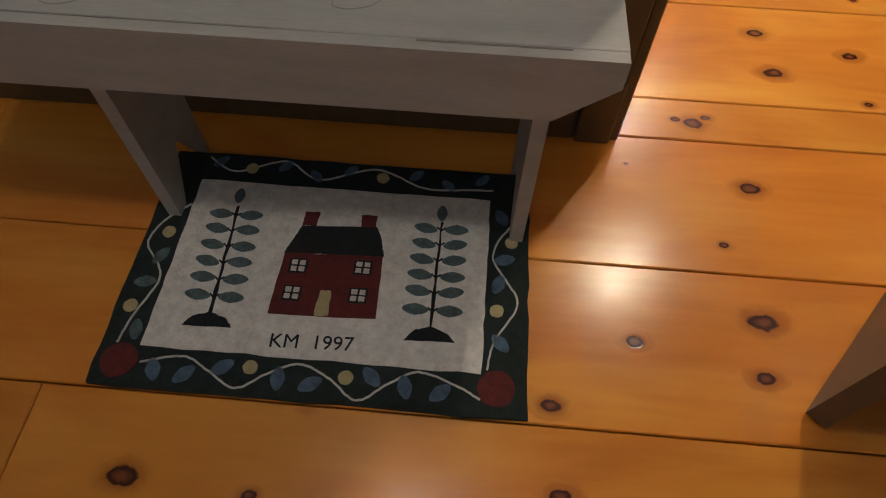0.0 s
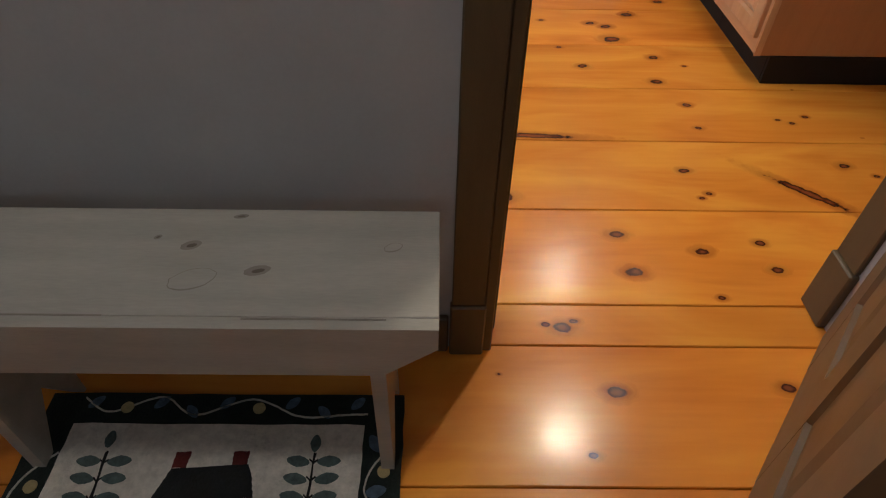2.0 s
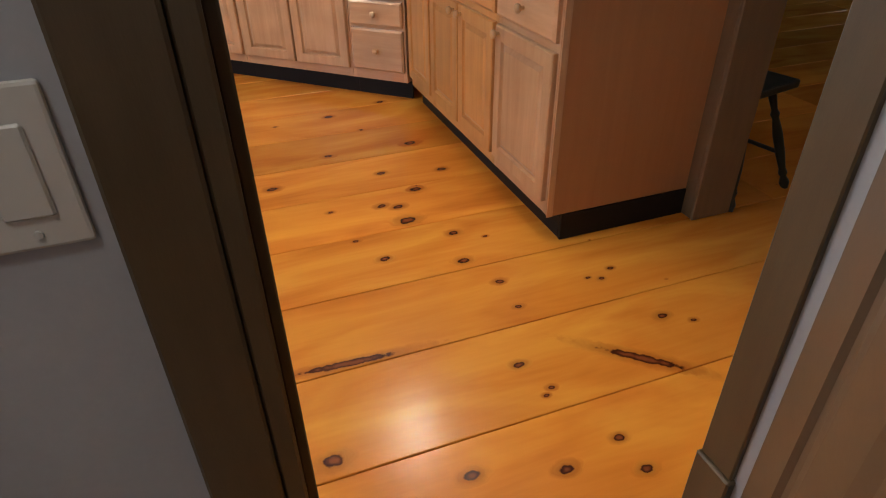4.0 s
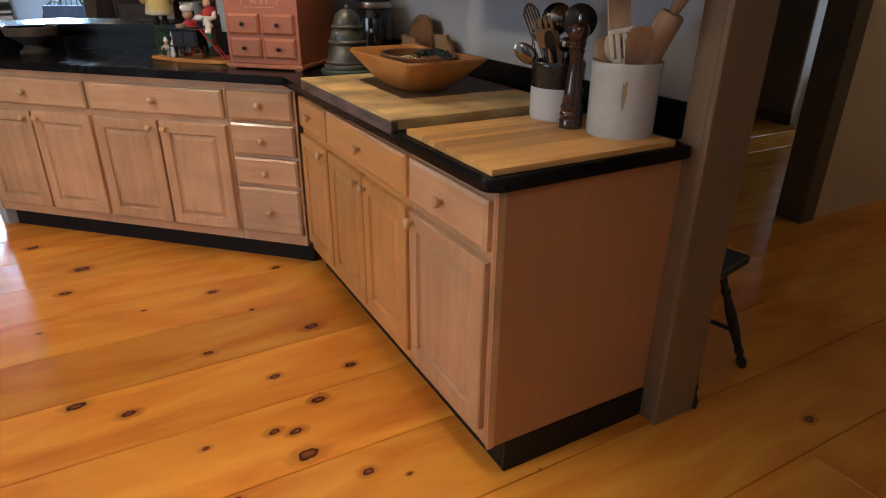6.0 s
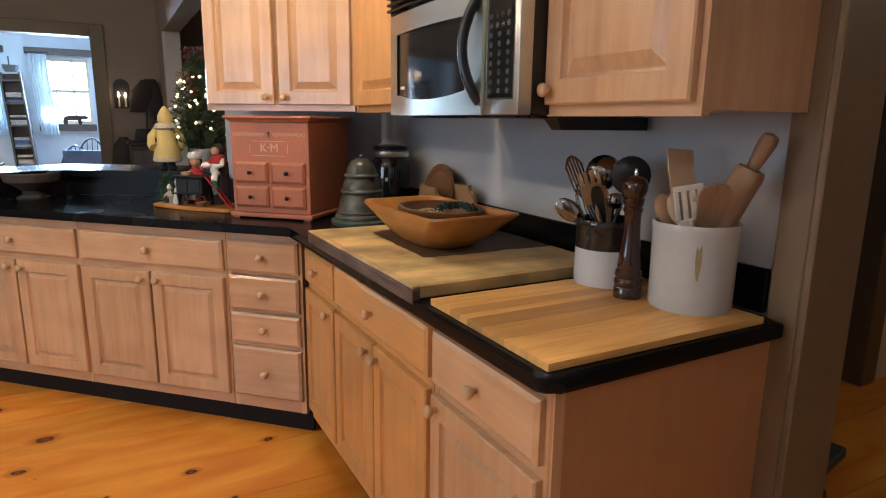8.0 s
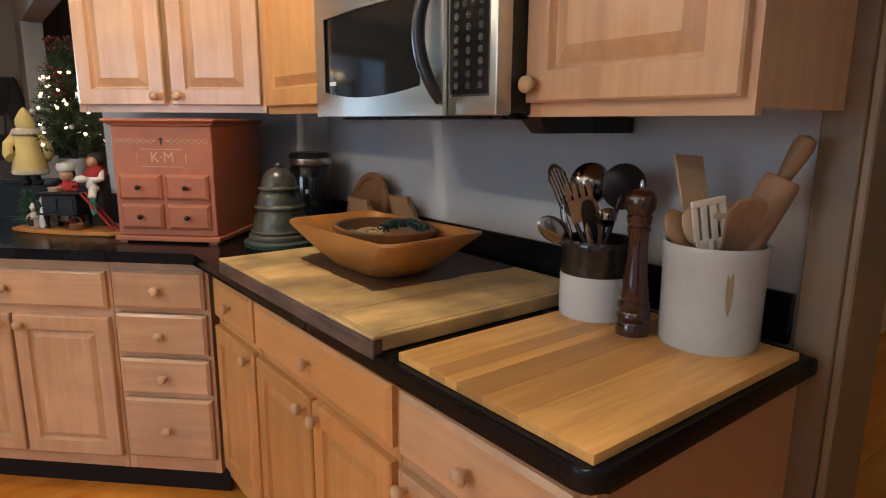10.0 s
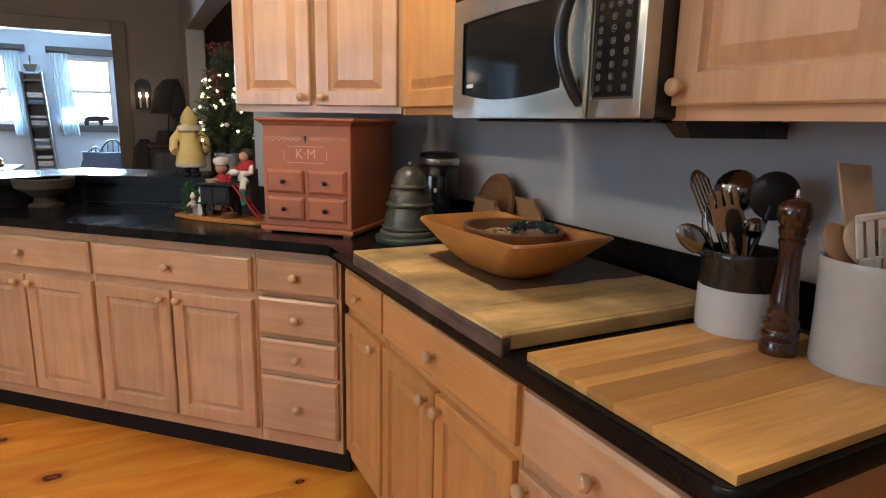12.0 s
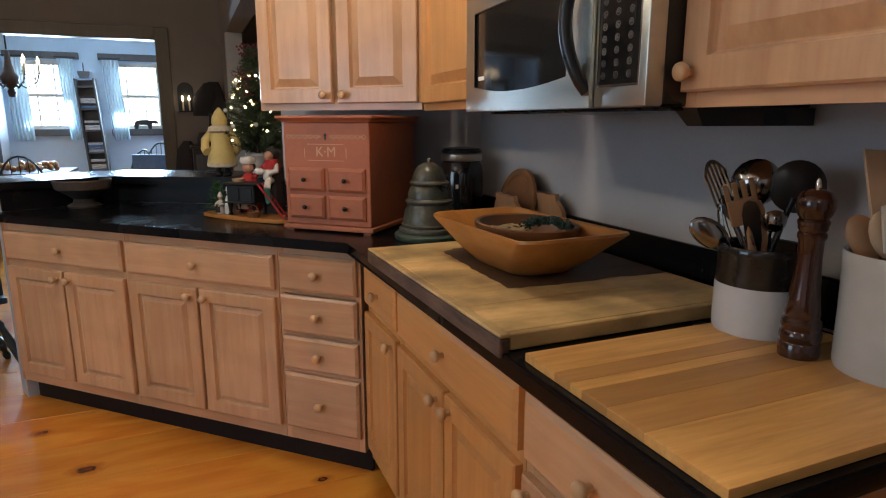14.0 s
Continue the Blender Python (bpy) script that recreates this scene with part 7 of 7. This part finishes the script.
for nm, (cx, cz, hw, hh, lean) in (("bag", (-0.045, 0.0, 0.085, 0.15, 0.10)), ("bag", (0.055, -0.03, 0.070, 0.19, -0.06))):
    rg = []
    for k in range(9):
        f = k / 8
        w_ = hw * (0.45 + 0.75 * math.sin(math.pi * (0.12 + 0.8 * f)) ** 0.8)
        rg.append([(cx + lean * (f - 0.5) + w_ * math.cos(a) * (1 + 0.10 * math.sin(3 * a + k)), (0.045 if cx < 0 else 0.03) * math.sin(a) * math.sin(math.pi * (0.1 + 0.8 * f)), cz - hh + 2 * hh * f) for a in [i * math.tau / 20 for i in range(20)]])
    part(nm, loft(BM(), rg), M["fig_dark"], wr, "slumped dark leather bag", 60)
for dx in (-0.03, 0.03, 0.075):
    part("strap", tube(BM(), [(dx, 0.0, 0.12), (dx + 0.015, -0.01, -0.08), (dx - 0.005, 0.0, -0.36)], 0.009, 6), M["dark_wood"], wr, "hanging leather strap", 60)

# ---- dining room ----
def sash_window(name, x0, x1, label):
    w = tagged(new(name), label, "window", kind="structure")
    y = 12.06
    fr = BM()
    for a, b_, c, d in ((x0, x0 + 0.045, WZ0, WZ1), (x1 - 0.045, x1, WZ0, WZ1)):
        box(fr, a, y - 0.02, c, b_, y + 0.02, d)
    for zc in (WZ0, (WZ0 + WZ1) / 2 - 0.02, WZ1 - 0.045):
        box(fr, x0 + 0.045, y - 0.019, zc, x1 - 0.045, y + 0.019, zc + 0.045)
    part("window_frame", fr, M["fig_white"], w)
    for k in (1, 2):
        xm = x0 + (x1 - x0) * k / 3
        part("muntin", box(BM(), xm - 0.008, y - 0.008, WZ0 + 0.046, xm + 0.008, y + 0.008, WZ1 - 0.046), M["fig_white"], w)
    for zc in (WZ0 + 0.235, WZ1 - 0.23):
        part("muntin", box(BM(), x0 + 0.046, y - 0.0095, zc, x1 - 0.046, y + 0.0095, zc + 0.014), M["fig_white"], w)
    pn = part("pane", box(BM(), x0 + 0.045, y - 0.002, WZ0 + 0.045, x1 - 0.045, y + 0.002, WZ1 - 0.045), M["glass"], w)
    pn.visible_shadow = False
    part("window_sill", box(BM(), x0 - 0.02, 11.94, WZ0 - 0.09, x1 + 0.02, 11.999, WZ0 - 0.002, 0.004), M["grey_wood"], w, "grey wooden sill")
    part("window_head", box(BM(), x0 - 0.10, 11.95, WZ1 + 0.03, x1 + 0.10, 11.999, WZ1 + 0.115, 0.004), M["grey_wood"], w, "grey wooden head board")
    return w


sash_window("window_1", *WIN[0], "white sash window blown bright by daylight")
sash_window("window_2", *WIN[1], "white sash window blown bright by daylight")
tagged(link_mesh("backdrop", box(BM(), -30, 70, -5, 30, 70.2, 40), M["day"]), "bright overcast sky beyond the windows", "sky", kind="structure")


def curtain(x0, x1, lean, label):
    t = thing("curtain", pose(0, 11.90, 0), label, "curtain", "dining room curtains")
    bm = BM()
    cols_ = []
    n = 40
    for i in range(n + 1):
        f = i / n
        col = []
        for z, g in ((WZ1 + 0.03, 0.0), (1.75, 0.15), (1.40, 0.6), (1.06, 1.0)):
            x = x0 + (x1 - x0) * f + lean * g
            col.append(bm.verts.new((x, 0.016 * math.sin(f * math.tau * 6 + g) * (0.5 + 0.6 * g), z)))
        cols_.append(col)
    for a, b_ in zip(cols_, cols_[1:]):
        for k in range(3):
            bm.faces.new((a[k], a[k + 1], b_[k + 1], b_[k]))
    ex = bmesh.ops.extrude_face_region(bm, geom=bm.faces[:])
    bmesh.ops.translate(bm, verts=[v for v in ex["geom"] if isinstance(v, bmesh.types.BMVert)], vec=(0, -0.004, 0))
    part("cloth", bm, M["curtain"], t, smooth=60)
    part("rod", tube(BM(), [(x0 - 0.03, 0.0, WZ1 + 0.05), (x1 + 0.03, 0.0, WZ1 + 0.05)], 0.008, 8), M["iron"], t)


curtain(-1.15, -0.92, 0.02, "sheer white cotton curtain")
curtain(-0.56, -0.38, 0.06, "sheer white cotton curtain")
curtain(-0.06, 0.14, 0.06, "sheer white cotton curtain")

sh = thing("narrow_shelf", pose(-0.160, 11.80, 0, 0, -3.0, 0), "tall narrow grey wooden shelf of folded linens", "shelf")
SWd, SH_ = 0.23, 1.84
for x in (-SWd / 2, SWd / 2 - 0.02):
    part("side", box(BM(), x, -0.12, 0, x + 0.02, 0.12, SH_), M["grey_wood"], sh)
part("back", box(BM(), -SWd / 2 + 0.0205, 0.105, 0.02, SWd / 2 - 0.0205, 0.115, SH_ - 0.01), M["dark_wood"], sh)
for i in range(7):
    z = 0.05 + i * 0.28
    part("shelf_board", box(BM(), -SWd / 2 + 0.0205, -0.118, z, SWd / 2 - 0.0205, 0.104, z + 0.02), M["grey_wood"], sh)
for i in range(6):
    for k in range(rt.choice((4, 5, 6))):
        z = 0.0705 + i * 0.28 + k * 0.03
        lin = thing("folded_cloth", pose(-0.16 - 0.052 * z, 11.80, z), "folded cloth on the narrow shelf", "cloth", "folded linens")
        part("fold", box(BM(), -0.085, -0.10, 0.0005, 0.085, 0.09, 0.029, 0.008, 2), M[rt.choice(("linen", "blue_cloth", "linen", "fig_dark"))], lin)
boat = thing("toy_boat", pose(-0.260, 11.80, SH_ + 0.006), "small dark wooden boat on the shelf", "boat")
part("hull", loft(BM(), [[(x * s, y, z) for x, y in ((-0.07, -0.03), (0.07, -0.03), (0.10, 0), (0.07, 0.03), (-0.07, 0.03))] for s, z in ((0.7, 0), (1.0, 0.05), (1.0, 0.085))]), M["grey_wood"], boat)
part("mast", tube(BM(), [(0.0, 0, 0.085), (0.0, 0, 0.19)], 0.008, 6), M["dark_wood"], boat)
bear = thing("bear_cutout", pose(0.400, 11.955, WZ0 - 0.002), "dark carved bear on the window sill", "carving")
pts_ = [(-0.14, 0), (-0.10, 0), (-0.09, 0.05), (0.02, 0.05), (0.03, 0), (0.07, 0), (0.075, 0.06), (0.10, 0.07), (0.15, 0.065), (0.16, 0.09), (0.12, 0.125), (0.07, 0.115), (0.0, 0.125), (-0.08, 0.12), (-0.135, 0.10), (-0.15, 0.05)]
part("body", blade(BM(), Matrix(), pts_, 0.025), M["fig_dark"], bear)

chd = thing("chandelier", pose(-0.660, 10.2, 0), "dark turned-wood chandelier with lit candle bulbs", "chandelier")
part("stem", lathe(BM(), [(0, 1.54), (0.03, 1.55), (0.04, 1.60), (0.025, 1.63), (0.075, 1.68), (0.09, 1.74), (0.05, 1.80), (0.03, 1.90), (0.02, 2.0), (0, 2.02)], 20, Matrix.Translation((-0.08, 0, 0))), M["dark_wood"], chd, smooth=50)
part("chain", tube(BM(), [(-0.08, 0, 2.02), (-0.08, 0, CEIL)], 0.008, 6), M["iron"], chd)
for i in range(6):
    a = i * math.tau / 6 + 0.2
    ex_, ey_ = -0.08 + 0.26 * math.cos(a), 0.26 * math.sin(a)
    ar = part("arm", tube(BM(), [(-0.08, 0, 1.72), (-0.08 + 0.13 * math.cos(a), 0.13 * math.sin(a), 1.64), (-0.08 + 0.23 * math.cos(a), 0.23 * math.sin(a), 1.70), (ex_, ey_, 1.79)], 0.007, 6), M["iron"], chd)
    part("candle", lathe(BM(), [(0, 1.785), (0.03, 1.79), (0.03, 1.80), (0.010, 1.80), (0.010, 1.88), (0, 1.88)], 10, Matrix.Translation((ex_, ey_, 0))), M["wool_trim"], chd, "cream candle sleeve", 40)
    part("flame_bulb", lathe(BM(), [(0, 1.88), (0.011, 1.89), (0.017, 1.912), (0.009, 1.945), (0, 1.965)], 10, Matrix.Translation((ex_, ey_, 0))), M["flame"], chd, "glowing flame-shaped bulb", 60)

tb = thing("dining_table", pose(-0.910, 10.75, 0), "dark wooden dining table laden with greenery", "table")
part("tabletop", box(BM(), -0.75, -0.45, 0.72, 0.55, 0.45, 0.75, 0.006), M["dark_wood"], tb)
for lx in (-0.65, 0.45):
    for ly in (-0.36, 0.36):
        part("leg", turned_leg((lx, ly, 0), (lx, ly, 0.72), 0.03), M["dark_wood"], tb, smooth=50)
ctp = thing("table_arrangement", pose(-0.760, 10.70, 0.7505), "dried orange and brown table arrangement", "arrangement")
bm = BM()
for i in range(60):
    ball(bm, (rt.uniform(-0.25, 0.25), rt.uniform(-0.12, 0.12), rt.uniform(0.02, 0.09)), rt.uniform(0.015, 0.035), 6, 5)
tagged(part("pods", bm, M["trencher"], ctp, smooth=60), kind="stuff")
windsor("dining_chair", pose(-0.710, 10.15, 0, 0, 0, 0), "dark bow-back Windsor chair at the table", w=0.50)
windsor("dining_chair", pose(0.260, 10.9, 0, 0, 0, 140), "dark bow-back Windsor chair by the window")
rk = windsor("dining_chair", pose(0.500, 11.45, 0, 0, 0, 160), "small dark chair with a plaid throw", seat=0.52)
thr = thing("plaid_throw", pose(0.460, 10.95, 0), "dark plaid throw over a low rail", "throw")
part("cloth", loft(BM(), [[(x, y, z - 0.5 * x * x) for x, y in ((-0.2, -0.05), (0.25, -0.05), (0.25, 0.05), (-0.2, 0.05))] for z in (0.45, 0.7, 0.9, 0.92)]), M["blue_cloth"], thr)
for lx in (-0.18, 0.22):
    part("leg", box(BM(), lx - 0.015, -0.03, 0, lx + 0.015, 0.03, 0.45), M["dark_wood"], thr)
hut = thing("hutch", pose(-1.610, 11.55, 0), "grey-green open hutch with crockery", "hutch")
for x in (-0.45, 0.42):
    part("side", box(BM(), x, -0.2, 0, x + 0.03, 0.2, 1.98), M["grey_wood"], hut)
part("back", box(BM(), -0.4195, 0.17, 0.02, 0.4195, 0.19, 1.97), M["wall_blue"], hut)
for i in range(6):
    part("shelf_board", box(BM(), -0.4195, -0.195, 0.1 + i * 0.36, 0.4195, 0.169, 0.125 + i * 0.36), M["grey_wood"], hut)
for i in range(2, 5):
    for k in range(4):
        cr = thing("crockery", pose(-1.91 + k * 0.2, 11.53, 0.1255 + i * 0.36), "white and grey crockery on the hutch", "crockery", "hutch crockery")
        part("pot", lathe(BM(), [(0, 0), (0.05, 0), (0.065, 0.05), (0.05, 0.11), (0.055, 0.13), (0, 0.13)], 14), M[rt.choice(("pot", "stone_white", "skep_light"))], cr, smooth=50)
lampt = thing("table_lamp", pose(-1.180, 11.05, 0.0), "standing lamp with a pale pleated shade", "lamp")
part("shade", lathe(BM(), [(0.14, 1.28), (0.055, 1.50), (0.052, 1.50), (0.136, 1.28)], 24), M["wool_trim"], lampt, smooth=50)
part("stem", lathe(BM(), [(0, 0), (0.12, 0), (0.12, 0.02), (0.012, 0.04), (0.012, 1.30), (0, 1.44)], 12), M["iron"], lampt, smooth=40)

# ---- ceiling fittings ----
cl = None
# the last holder, over the hall fill, is added too
for lx, ly in LIGHTS + [ENTRY_LAMP, (5.0, 2.3)]:
    m = pose(lx, ly, CEIL)
    if cl is None:
        cl = thing("ceiling_light", m, "plain round ceiling bulb holder", "ceiling light", "ceiling lights")
        part("holder", lathe(BM(), [(0, 0), (0.06, 0), (0.06, -0.012), (0.035, -0.02), (0.02, -0.03), (0, -0.03)], 20), M["fig_white"], cl, smooth=40)
    else:
        copy_thing(cl, m)


# ---- floor boards, last ----
SEAMS = [1.098, 1.407, 1.731, 1.851, 2.196, 2.529, 2.853]
ys = [1.098 - 0.31 * i for i in range(8, 0, -1)] + SEAMS + [2.853 + 0.3285 * i for i in range(1, 30)]
rnd = random.Random(4)
board_meshes = {}


def board(x0, x1, y0, y1):
    key = (round(x1 - x0, 2), round(y1 - y0, 3))
    if key not in board_meshes:
        bm = box(BM(), 0.0, 0.0014, -0.02, key[0] - 0.0016, key[1] - 0.0014, 0, 0.0)
        top = [e for e in bm.edges if all(abs(v.co.z) < 1e-6 for v in e.verts)]
        bmesh.ops.bevel(bm, geom=top, offset=0.0022, segments=1, affect="EDGES")
        me = bpy.data.meshes.new("floor_board")
        bm.to_mesh(me)
        bm.free()
        me.materials.append(M["pine"])
        board_meshes[key] = me
    o = new("floor_board", board_meshes[key])
    o.parent = floor
    o.location = (x0, y0, 0)


for i, (y0, y1) in enumerate(zip(ys, ys[1:])):
    if y0 > 12.1:
        break
    cuts = [-2.85, round(rnd.uniform(-1.6, -0.75), 1), round(rnd.uniform(2.2, 3.6), 1), 5.5, 7.95]
    if i == 7:
        cuts[1] = -0.56
    for x0, x1 in zip(cuts, cuts[1:]):
        board(x0, x1, y0, y1)
